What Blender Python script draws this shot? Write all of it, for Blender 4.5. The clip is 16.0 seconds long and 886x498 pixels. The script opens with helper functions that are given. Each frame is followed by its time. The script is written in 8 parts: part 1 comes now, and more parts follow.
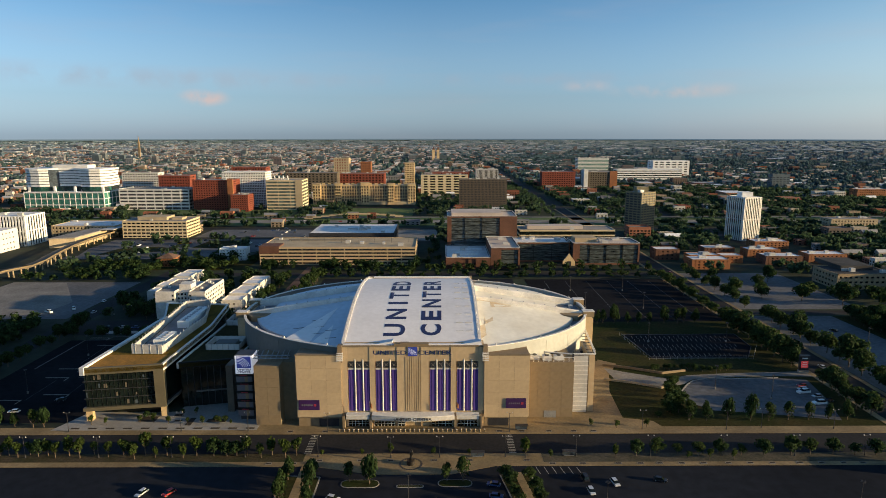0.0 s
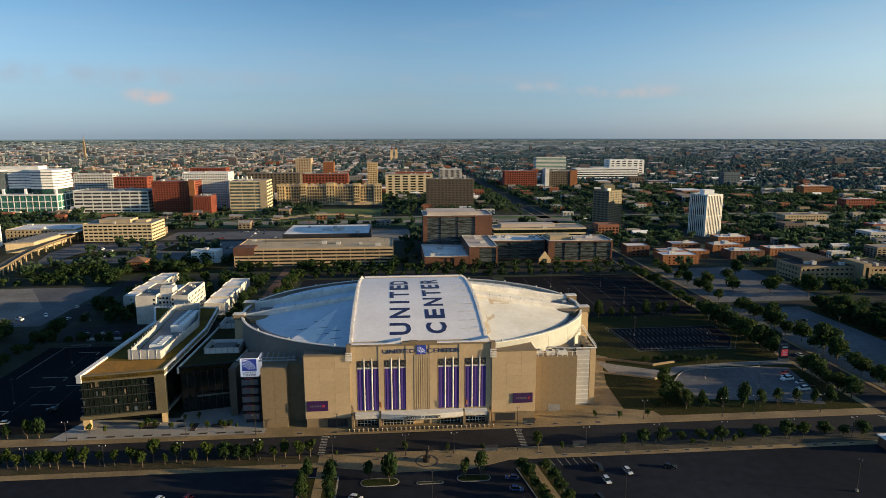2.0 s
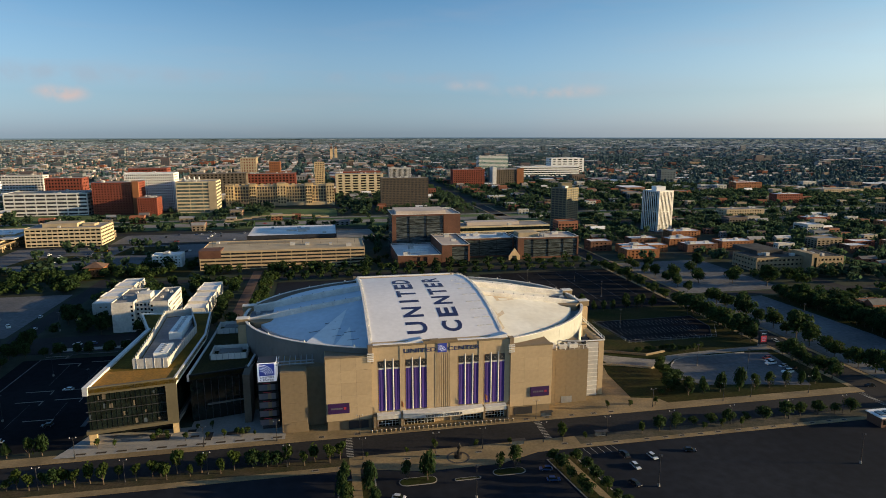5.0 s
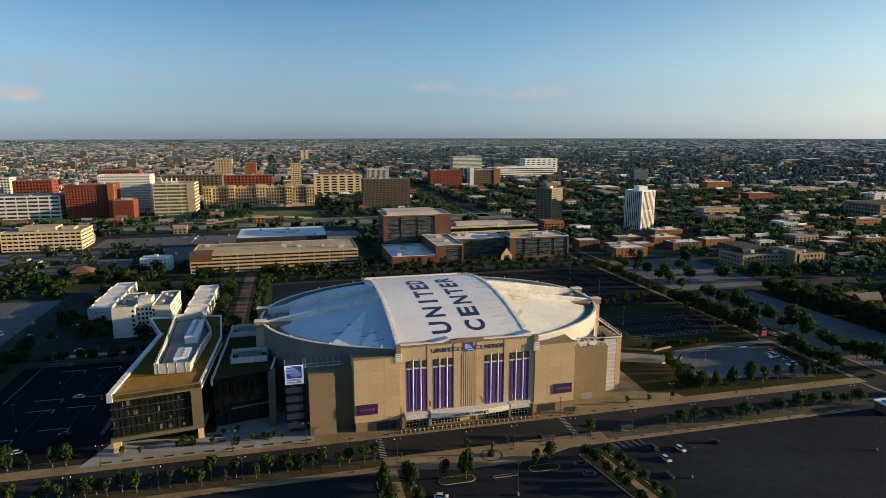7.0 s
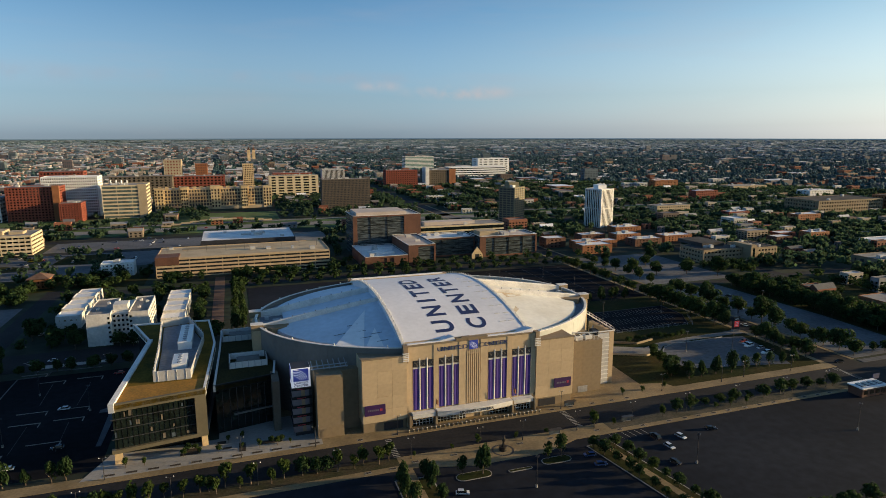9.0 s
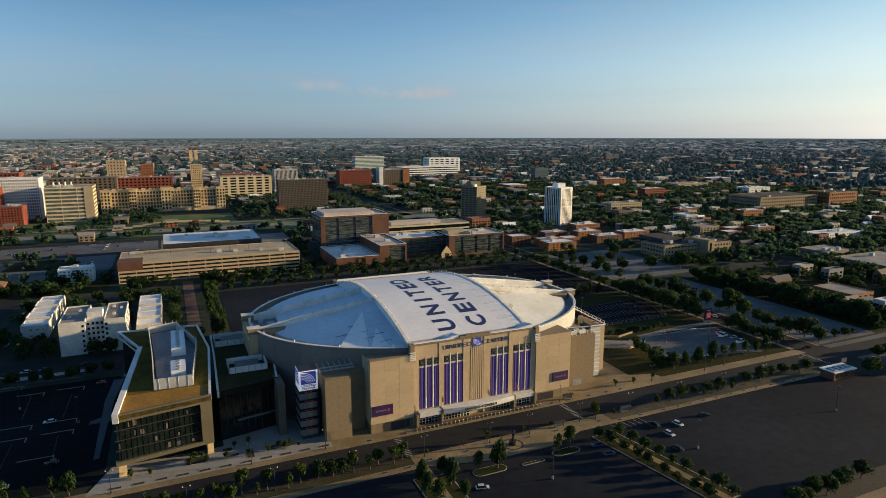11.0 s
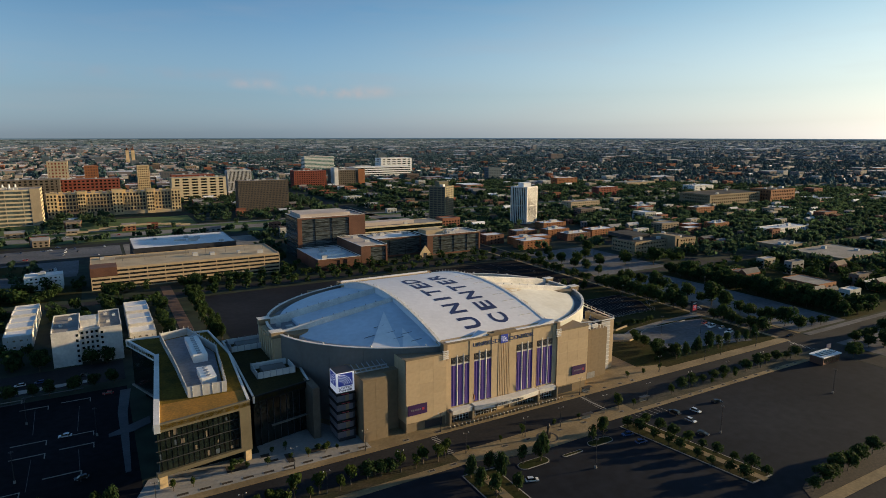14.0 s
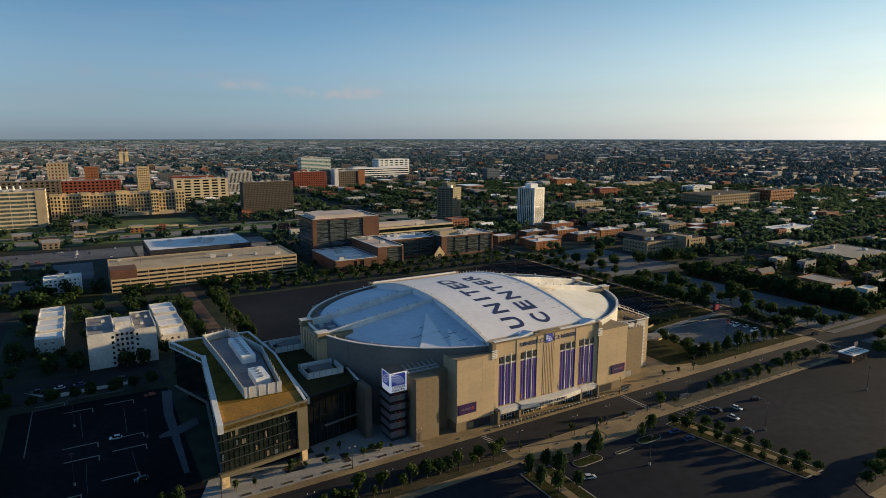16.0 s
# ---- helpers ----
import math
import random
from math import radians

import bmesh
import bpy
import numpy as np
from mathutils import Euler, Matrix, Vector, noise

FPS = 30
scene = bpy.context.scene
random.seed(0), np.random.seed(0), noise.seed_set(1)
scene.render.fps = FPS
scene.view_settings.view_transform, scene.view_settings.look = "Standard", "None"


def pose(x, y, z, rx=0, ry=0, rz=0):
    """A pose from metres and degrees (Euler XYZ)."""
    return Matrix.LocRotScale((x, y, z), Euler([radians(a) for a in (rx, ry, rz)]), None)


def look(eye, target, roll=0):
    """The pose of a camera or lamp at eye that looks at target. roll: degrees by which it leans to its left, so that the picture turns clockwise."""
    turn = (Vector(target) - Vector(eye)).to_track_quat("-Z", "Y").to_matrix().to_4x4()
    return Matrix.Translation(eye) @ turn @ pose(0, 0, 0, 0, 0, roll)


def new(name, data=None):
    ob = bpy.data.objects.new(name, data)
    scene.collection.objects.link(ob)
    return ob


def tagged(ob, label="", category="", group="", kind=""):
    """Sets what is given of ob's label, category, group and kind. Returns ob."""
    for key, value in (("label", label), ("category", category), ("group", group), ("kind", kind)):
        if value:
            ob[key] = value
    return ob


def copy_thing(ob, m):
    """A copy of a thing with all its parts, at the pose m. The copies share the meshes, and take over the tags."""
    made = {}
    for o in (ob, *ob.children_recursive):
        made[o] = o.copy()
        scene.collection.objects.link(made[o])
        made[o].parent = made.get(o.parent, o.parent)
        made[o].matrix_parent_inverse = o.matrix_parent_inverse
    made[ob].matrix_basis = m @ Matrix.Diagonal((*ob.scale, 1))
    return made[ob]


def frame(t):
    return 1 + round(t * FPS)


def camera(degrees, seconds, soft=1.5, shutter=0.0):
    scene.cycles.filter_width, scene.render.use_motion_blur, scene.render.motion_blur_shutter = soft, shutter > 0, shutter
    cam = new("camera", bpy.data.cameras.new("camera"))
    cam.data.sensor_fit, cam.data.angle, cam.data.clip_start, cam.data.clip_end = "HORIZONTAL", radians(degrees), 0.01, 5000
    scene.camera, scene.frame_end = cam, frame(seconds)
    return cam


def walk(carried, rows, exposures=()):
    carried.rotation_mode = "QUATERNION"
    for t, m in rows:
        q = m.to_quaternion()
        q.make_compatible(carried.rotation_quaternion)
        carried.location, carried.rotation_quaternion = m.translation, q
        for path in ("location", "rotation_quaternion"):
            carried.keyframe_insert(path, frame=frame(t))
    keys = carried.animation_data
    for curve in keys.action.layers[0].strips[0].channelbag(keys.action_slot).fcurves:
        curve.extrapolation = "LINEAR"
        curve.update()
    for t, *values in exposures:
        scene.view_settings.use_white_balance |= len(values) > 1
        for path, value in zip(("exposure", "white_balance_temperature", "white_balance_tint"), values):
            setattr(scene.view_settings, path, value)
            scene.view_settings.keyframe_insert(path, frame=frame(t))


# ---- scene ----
cam = camera(71.2, 16.0, 0.5)
METRES, EYE, TILT, LEAN, TURN = 186.4, 117.4, 0.2, 0.35, -0.4
ROWS = [
    (0.0, 0.0, 0.0, 0.0, 0.07, -10.64, -0.35),
    (0.5, -0.0275, -0.0035, -0.0004, -0.72, -10.62, -0.35),
    (1.0, -0.0557, -0.0066, -0.0006, -1.77, -10.64, -0.33),
    (1.5, -0.0846, -0.009, -0.001, -3.05, -10.63, -0.34),
    (2.0, -0.1134, -0.01, -0.0009, -4.19, -10.63, -0.33),
    (2.5, -0.1426, -0.0098, -0.001, -5.18, -10.62, -0.33),
    (3.0, -0.1723, -0.0089, -0.0011, -6.08, -10.63, -0.34),
    (3.5, -0.2018, -0.0072, -0.0009, -7.21, -10.65, -0.32),
    (4.0, -0.2322, -0.0045, -0.0009, -8.35, -10.69, -0.32),
    (6.5, -0.3899, 0.0181, -0.003, -12.64, -10.6, -0.37),
    (7.0, -0.4206, 0.0227, -0.0034, -13.36, -10.59, -0.35),
    (7.5, -0.4514, 0.0279, -0.0037, -14.35, -10.58, -0.35),
    (8.0, -0.4827, 0.0337, -0.0039, -15.74, -10.54, -0.35),
    (8.5, -0.5136, 0.0399, -0.004, -17.09, -10.55, -0.37),
    (9.0, -0.5443, 0.0467, -0.0039, -18.39, -10.57, -0.38),
    (11.5, -0.6991, 0.0931, -0.0044, -24.96, -10.56, -0.42),
    (12.0, -0.7297, 0.1045, -0.0045, -26.36, -10.56, -0.44),
    (12.5, -0.7602, 0.1162, -0.0045, -27.56, -10.56, -0.47),
    (13.0, -0.7897, 0.1283, -0.0047, -28.2, -10.54, -0.47),
    (13.5, -0.8189, 0.1409, -0.0049, -28.69, -10.52, -0.47),
    (14.0, -0.848, 0.1539, -0.0047, -29.09, -10.52, -0.47),
    (14.5, -0.877, 0.1672, -0.0042, -29.46, -10.47, -0.46),
    (15.0, -0.9062, 0.1806, -0.0046, -29.76, -10.45, -0.48),
    (15.5, -0.9358, 0.1937, -0.0047, -29.96, -10.43, -0.48),
    (16.0, -0.965, 0.2063, -0.0043, -30.04, -10.42, -0.47),
]
walk(cam, [(t, pose(0, 0, EYE, TILT, LEAN, TURN) @ pose(METRES * x, METRES * y, METRES * z, 90 + pitch, roll, yaw)) for t, x, y, z, yaw, pitch, roll in ROWS], ((0.0, 0.88), (8.0, 0.86), (14.0, 0.72), (16.0, 0.7)))

# ---- light ----
SUN_AZ, SUN_EL = radians(12.5), radians(8.9)      # towards +x, turned a little to -y
to_sun = Vector((math.cos(SUN_AZ) * math.cos(SUN_EL), -math.sin(SUN_AZ) * math.cos(SUN_EL), math.sin(SUN_EL)))
sun = new("sun", bpy.data.lights.new("sun", "SUN"))
sun.data.energy, sun.data.angle, sun.data.color = 4.8, radians(0.6), (1.0, 0.75, 0.42)
sun.matrix_world = look((0, 0, 300), Vector((0, 0, 300)) - to_sun)

world = bpy.data.worlds.new("evening_sky")
scene.world = world
world.use_nodes = True
wn, wl = world.node_tree.nodes, world.node_tree.links
sky = wn.new("ShaderNodeTexSky")
sky.sky_type, sky.sun_disc = "NISHITA", False
sky.sun_elevation = SUN_EL
sky.sun_rotation = math.atan2(to_sun.x, to_sun.y)
sky.altitude, sky.air_density, sky.dust_density, sky.ozone_density = 150.0, 1.0, 0.4, 4.0
wn["Background"].inputs["Strength"].default_value = 0.087
# thin evening cloud banks low over the horizon
tc = wn.new("ShaderNodeTexCoord")
mp = wn.new("ShaderNodeMapping")
mp.inputs["Scale"].default_value = (2.2, 2.2, 16.0)
cn = wn.new("ShaderNodeTexNoise")
cn.inputs["Scale"].default_value, cn.inputs["Detail"].default_value = 1.6, 5.0
cr = wn.new("ShaderNodeValToRGB")
cr.color_ramp.elements[0].position, cr.color_ramp.elements[1].position = 0.5, 0.8
cr.color_ramp.elements[0].color, cr.color_ramp.elements[1].color = (0, 0, 0, 1), (0.16, 0.16, 0.16, 1)
cm = wn.new("ShaderNodeMix")
cm.data_type = "RGBA"
cm.inputs["B"].default_value = (3.2, 2.9, 3.0, 1)
wl.new(tc.outputs["Generated"], mp.inputs["Vector"])
wl.new(mp.outputs["Vector"], cn.inputs["Vector"])
wl.new(cn.outputs["Fac"], cr.inputs["Fac"])
wl.new(cr.outputs["Color"], cm.inputs["Factor"])
# the low haze greys the sky towards the horizon
sep = wn.new("ShaderNodeSeparateXYZ")
low = wn.new("ShaderNodeMapRange")
low.inputs["From Min"].default_value, low.inputs["From Max"].default_value = 0.0, 0.22
low.inputs["To Min"].default_value, low.inputs["To Max"].default_value = 1.0, 0.0
grey = wn.new("ShaderNodeHueSaturation")
grey.inputs["Saturation"].default_value = 0.24
cool = wn.new("ShaderNodeMix")
cool.data_type, cool.blend_type = "RGBA", "MULTIPLY"
cool.inputs["Factor"].default_value = 1.0
cool.inputs["B"].default_value = (0.91, 1.0, 1.23, 1)
hz = wn.new("ShaderNodeMix")
hz.data_type = "RGBA"
wl.new(tc.outputs["Generated"], sep.inputs["Vector"])
wl.new(sep.outputs["Z"], low.inputs["Value"])
wl.new(sky.outputs["Color"], grey.inputs["Color"])
wl.new(grey.outputs["Color"], cool.inputs["A"])
wl.new(low.outputs["Result"], hz.inputs["Factor"])
wl.new(sky.outputs["Color"], hz.inputs["A"])
wl.new(cool.outputs["Result"], hz.inputs["B"])
# the sky brightens towards the sun
facing = wn.new("ShaderNodeVectorMath")
facing.operation = "DOT_PRODUCT"
facing.inputs[1].default_value = tuple(to_sun)
glow = wn.new("ShaderNodeMapRange")
glow.inputs["From Min"].default_value, glow.inputs["From Max"].default_value = -0.2, 0.85
glow.inputs["To Min"].default_value, glow.inputs["To Max"].default_value = 1.0, 1.35
warm = wn.new("ShaderNodeMix")
warm.data_type = "RGBA"
warm.inputs["A"].default_value, warm.inputs["B"].default_value = (0.865, 1.03, 1.08, 1), (1.2, 1.04, 0.8, 1)
warmth = wn.new("ShaderNodeMapRange")
warmth.inputs["From Min"].default_value, warmth.inputs["From Max"].default_value = 0.1, 0.85
wl.new(facing.outputs["Value"], warmth.inputs["Value"])
wl.new(warmth.outputs["Result"], warm.inputs["Factor"])
tint = wn.new("ShaderNodeVectorMath")
tint.operation = "MULTIPLY"
wl.new(warm.outputs["Result"], tint.inputs[1])
lift = wn.new("ShaderNodeVectorMath")
lift.operation = "SCALE"
wl.new(tc.outputs["Generated"], facing.inputs[0])
wl.new(facing.outputs["Value"], glow.inputs["Value"])
wl.new(hz.outputs["Result"], tint.inputs[0])
wl.new(tint.outputs["Vector"], lift.inputs[0])
wl.new(glow.outputs["Result"], lift.inputs["Scale"])
wl.new(lift.outputs["Vector"], cm.inputs["A"])
# two small lit clouds
last = cm.outputs["Result"]
puff = wn.new("ShaderNodeTexNoise")
puff.inputs["Scale"].default_value, puff.inputs["Detail"].default_value = 26.0, 5.0
wl.new(tc.outputs["Generated"], puff.inputs["Vector"])
ROSE, GREY = (4.6, 3.3, 2.9, 1), (2.5, 2.6, 3.0, 1)
for az, el, w, hgt, amount, hue in ((-26.0, 4.6, 0.5, 0.022, 0.4, GREY), (8.0, 4.9, 0.4, 0.014, 0.25, GREY), (-20.3, 3.1, 0.045, 0.016, 1.0, ROSE), (20.5, 3.7, 0.12, 0.016, 0.5, ROSE), (13.0, 4.2, 0.05, 0.012, 0.4, ROSE)):
    a, e = radians(az), radians(el)
    sub = wn.new("ShaderNodeVectorMath")
    sub.operation = "SUBTRACT"
    sub.inputs[1].default_value = (math.sin(a) * math.cos(e), math.cos(a) * math.cos(e), math.sin(e))
    sc = wn.new("ShaderNodeVectorMath")
    sc.operation = "MULTIPLY"
    sc.inputs[1].default_value = (1 / w, 1 / w, 1 / hgt)
    ln = wn.new("ShaderNodeVectorMath")
    ln.operation = "LENGTH"
    fall = wn.new("ShaderNodeMapRange")
    fall.interpolation_type = "SMOOTHSTEP"
    fall.inputs["From Min"].default_value, fall.inputs["From Max"].default_value = 0.0, 1.0
    fall.inputs["To Min"].default_value, fall.inputs["To Max"].default_value = amount, 0.0
    rag = wn.new("ShaderNodeMapRange")
    rag.inputs["From Min"].default_value, rag.inputs["From Max"].default_value = 0.38, 0.62
    mul = wn.new("ShaderNodeMath")
    mul.operation = "MULTIPLY"
    mx = wn.new("ShaderNodeMix")
    mx.data_type = "RGBA"
    mx.inputs["B"].default_value = hue
    wl.new(tc.outputs["Generated"], sub.inputs[0])
    wl.new(sub.outputs["Vector"], sc.inputs[0])
    wl.new(sc.outputs["Vector"], ln.inputs[0])
    wl.new(ln.outputs["Value"], fall.inputs["Value"])
    wl.new(puff.outputs["Fac"], rag.inputs["Value"])
    wl.new(fall.outputs["Result"], mul.inputs[0])
    wl.new(rag.outputs["Result"], mul.inputs[1])
    wl.new(mul.outputs["Value"], mx.inputs["Factor"])
    wl.new(last, mx.inputs["A"])
    last = mx.outputs["Result"]
wl.new(last, wn["Background"].inputs["Color"])


# ---- materials ----
def mat(name, color, rough=0.8, var=0.25, scale=0.2, fine=3.0, bump=0.15, metal=0.0, island=0.0, spec=0.4, second=None, objvar=0.0, glow=0.0, leaf=0.0):
    """A surface with coarse and fine variation, in metres."""
    m = bpy.data.materials.new(name)
    m.use_nodes = True
    n, l = m.node_tree.nodes, m.node_tree.links
    b = n["Principled BSDF"]
    b.inputs["Roughness"].default_value, b.inputs["Metallic"].default_value = rough, metal
    b.inputs["Specular IOR Level"].default_value = spec
    tex = n.new("ShaderNodeTexCoord")
    a = n.new("ShaderNodeTexNoise")
    a.inputs["Scale"].default_value, a.inputs["Detail"].default_value = scale, 4.0
    f = n.new("ShaderNodeTexNoise")
    f.inputs["Scale"].default_value, f.inputs["Detail"].default_value = fine, 3.0
    l.new(tex.outputs["Object"], a.inputs["Vector"])
    l.new(tex.outputs["Object"], f.inputs["Vector"])
    mixn = n.new("ShaderNodeMix")
    mixn.data_type = "RGBA"
    lo = second if second else tuple(c * (1 - var) for c in color)
    hi = color if second else tuple(min(1.0, c * (1 + var)) for c in color)
    mixn.inputs["A"].default_value, mixn.inputs["B"].default_value = (*lo, 1), (*hi, 1)
    ramp = n.new("ShaderNodeMapRange")
    ramp.inputs["From Min"].default_value, ramp.inputs["From Max"].default_value = 0.32, 0.68
    l.new(a.outputs["Fac"], ramp.inputs["Value"])
    l.new(ramp.outputs["Result"], mixn.inputs["Factor"])
    hsv = n.new("ShaderNodeHueSaturation")
    l.new(mixn.outputs["Result"], hsv.inputs["Color"])
    val = n.new("ShaderNodeMapRange")
    val.inputs["To Min"].default_value, val.inputs["To Max"].default_value = 1 - var * 0.7, 1 + var * 0.7
    val.inputs["From Min"].default_value, val.inputs["From Max"].default_value = 0.3, 0.7
    l.new(f.outputs["Fac"], val.inputs["Value"])
    last = val.outputs["Result"]
    if island or objvar:
        g = n.new("ShaderNodeNewGeometry" if island else "ShaderNodeObjectInfo")
        r = n.new("ShaderNodeMapRange")
        r.inputs["To Min"].default_value, r.inputs["To Max"].default_value = 1 - (island or objvar), 1 + (island or objvar)
        l.new(g.outputs["Random Per Island" if island else "Random"], r.inputs["Value"])
        mul = n.new("ShaderNodeMath")
        mul.operation = "MULTIPLY"
        l.new(last, mul.inputs[0])
        l.new(r.outputs["Result"], mul.inputs[1])
        last = mul.outputs["Value"]
    l.new(last, hsv.inputs["Value"])
    l.new(hsv.outputs["Color"], b.inputs["Base Color"])
    if glow:
        l.new(hsv.outputs["Color"], b.inputs["Emission Color"])
        b.inputs["Emission Strength"].default_value = glow
    if leaf:
        tr = n.new("ShaderNodeBsdfTranslucent")
        ms = n.new("ShaderNodeMixShader")
        ms.inputs["Fac"].default_value = leaf
        l.new(hsv.outputs["Color"], tr.inputs["Color"])
        l.new(b.outputs["BSDF"], ms.inputs[1])
        l.new(tr.outputs["BSDF"], ms.inputs[2])
        l.new(ms.outputs["Shader"], n["Material Output"].inputs["Surface"])
    if bump:
        bp = n.new("ShaderNodeBump")
        bp.inputs["Strength"].default_value, bp.inputs["Distance"].default_value = bump, 0.1
        l.new(f.outputs["Fac"], bp.inputs["Height"])
        l.new(bp.outputs["Normal"], b.inputs["Normal"])
    return m


def palette(name, colors, rough=0.85, island=True):
    """One colour of a list for every loose piece of a mesh."""
    m = bpy.data.materials.new(name)
    m.use_nodes = True
    n, l = m.node_tree.nodes, m.node_tree.links
    b = n["Principled BSDF"]
    b.inputs["Roughness"].default_value = rough
    b.inputs["Specular IOR Level"].default_value = 0.25
    g = n.new("ShaderNodeNewGeometry" if island else "ShaderNodeObjectInfo")
    r = n.new("ShaderNodeValToRGB")
    r.color_ramp.interpolation = "CONSTANT"
    for i, c in enumerate(colors):
        e = r.color_ramp.elements[0] if i == 0 else r.color_ramp.elements.new(i / len(colors))
        e.position, e.color = i / len(colors), (*c, 1)
    r.color_ramp.elements.remove(r.color_ramp.elements[-1])
    tex = n.new("ShaderNodeTexCoord")
    a = n.new("ShaderNodeTexNoise")
    a.inputs["Scale"].default_value, a.inputs["Detail"].default_value = 0.6, 3.0
    v = n.new("ShaderNodeMapRange")
    v.inputs["To Min"].default_value, v.inputs["To Max"].default_value = 0.7, 1.3
    h = n.new("ShaderNodeHueSaturation")
    l.new(tex.outputs["Object"], a.inputs["Vector"])
    l.new(a.outputs["Fac"], v.inputs["Value"])
    l.new(v.outputs["Result"], h.inputs["Value"])
    l.new(g.outputs["Random Per Island" if island else "Random"], r.inputs["Fac"])
    l.new(r.outputs["Color"], h.inputs["Color"])
    l.new(h.outputs["Color"], b.inputs["Base Color"])
    return m


def glass_mat(name, color, rough=0.12, spec=0.7):
    m = mat(name, color, rough, 0.35, 0.15, 0.6, 0.03, 0.0, spec=spec)
    return m


def streaked(m, scale):
    """Stretches a material's variation along its courses."""
    n, l = m.node_tree.nodes, m.node_tree.links
    mp = n.new("ShaderNodeMapping")
    mp.inputs["Scale"].default_value = scale
    for k in [k for k in l if k.from_node.type == "TEX_COORD"]:
        to = k.to_socket
        l.new(mp.outputs["Vector"], to)
    l.new(next(k for k in n if k.type == "TEX_COORD").outputs["Object"], mp.inputs["Vector"])
    return m


M = {}
M["asphalt"] = mat("asphalt", (0.026, 0.026, 0.028), 0.85, 0.3, 0.05, 0.8, 0.1, spec=0.15, second=(0.015, 0.015, 0.017))
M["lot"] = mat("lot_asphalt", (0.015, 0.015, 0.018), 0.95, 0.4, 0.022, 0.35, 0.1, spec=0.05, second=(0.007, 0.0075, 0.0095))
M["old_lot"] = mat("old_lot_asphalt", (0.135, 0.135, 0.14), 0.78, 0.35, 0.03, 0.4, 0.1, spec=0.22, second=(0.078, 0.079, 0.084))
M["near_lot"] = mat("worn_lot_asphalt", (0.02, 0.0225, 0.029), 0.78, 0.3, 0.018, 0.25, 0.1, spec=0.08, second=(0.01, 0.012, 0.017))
M["asphalt_path"] = mat("grey_paving", (0.075, 0.078, 0.085), 0.85, 0.2, 0.1, 1.0, 0.1)
M["concrete_road"] = mat("expressway_concrete", (0.2, 0.19, 0.175), 0.9, 0.25, 0.05, 0.6, 0.1, spec=0.1)
M["walk"] = mat("pavement_concrete", (0.22, 0.16, 0.082), 0.9, 0.25, 0.08, 1.0, 0.1)
M["plaza"] = mat("plaza_concrete", (0.28, 0.265, 0.24), 0.8, 0.15, 0.08, 1.0, 0.1)
M["verge"] = mat("bare_verge", (0.07, 0.055, 0.035), 0.95, 0.35, 0.15, 1.2, 0.2, spec=0.1, second=(0.04, 0.042, 0.02))
M["verge_pale"] = mat("grey_verge", (0.1, 0.087, 0.065), 0.95, 0.3, 0.15, 1.2, 0.2, spec=0.1, second=(0.055, 0.055, 0.038))
M["kerb"] = mat("kerb_concrete", (0.24, 0.225, 0.2), 0.85, 0.2, 0.3, 2.0, 0.1)
M["paint"] = mat("road_paint", (0.3, 0.29, 0.26), 0.7, 0.25, 0.5, 2.0, 0.0)
M["faded_paint"] = mat("faded_road_paint", (0.19, 0.185, 0.17), 0.8, 0.4, 0.5, 2.0, 0.0)
M["grass"] = mat("grass", (0.022, 0.032, 0.009), 0.95, 0.45, 0.05, 0.7, 0.3, spec=0.05, second=(0.048, 0.04, 0.016))
M["lawn"] = mat("lawn", (0.06, 0.105, 0.024), 0.95, 0.3, 0.05, 0.8, 0.3)
M["ground"] = mat("city_ground", (0.03, 0.048, 0.03), 0.95, 0.4, 0.012, 0.09, 0.2, spec=0.1, second=(0.04, 0.04, 0.032))
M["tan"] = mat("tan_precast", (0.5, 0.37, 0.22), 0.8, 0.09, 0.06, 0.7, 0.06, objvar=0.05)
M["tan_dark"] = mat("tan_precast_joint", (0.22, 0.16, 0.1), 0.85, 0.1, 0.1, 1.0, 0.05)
M["tan_grey"] = mat("dull_tan_precast", (0.23, 0.17, 0.1), 0.82, 0.14, 0.05, 0.5, 0.08)
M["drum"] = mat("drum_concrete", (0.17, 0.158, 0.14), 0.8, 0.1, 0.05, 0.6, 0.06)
M["drum_sunlit"] = mat("sunlit_drum_concrete", (0.37, 0.375, 0.345), 0.8, 0.1, 0.05, 0.6, 0.06)
M["membrane"] = mat("roof_membrane", (0.72, 0.71, 0.72), 0.6, 0.07, 0.04, 0.5, 0.04)
# one white membrane twice: blue skylight in the east colour, warm sun in the west
M["membrane_skylit"] = mat("skylit_roof_membrane", (0.58, 0.64, 0.71), 0.6, 0.08, 0.05, 0.4, 0.04)
M["membrane_sunlit"] = mat("sunlit_roof_membrane", (0.72, 0.71, 0.65), 0.65, 0.08, 0.06, 0.4, 0.04, second=(0.62, 0.59, 0.51))
M["membrane_stained"] = mat("stained_roof_membrane", (0.5, 0.38, 0.24), 0.75, 0.15, 0.15, 0.8, 0.04, second=(0.6, 0.54, 0.43))
# the shade inside the rim is put into the gutter floor's dark colour
M["gutter"] = mat("gutter_membrane", (0.2, 0.21, 0.23), 0.8, 0.2, 0.1, 0.8, 0.05)
M["membrane_trim"] = mat("roof_trim", (0.66, 0.63, 0.58), 0.7, 0.15, 0.2, 2.0, 0.05)
M["navy"] = mat("navy_roof_paint", (0.018, 0.03, 0.1), 0.6, 0.2, 0.2, 2.0, 0.0)
M["purple"] = mat("purple_banner", (0.06, 0.03, 0.2), 0.75, 0.12, 0.15, 1.0, 0.03)
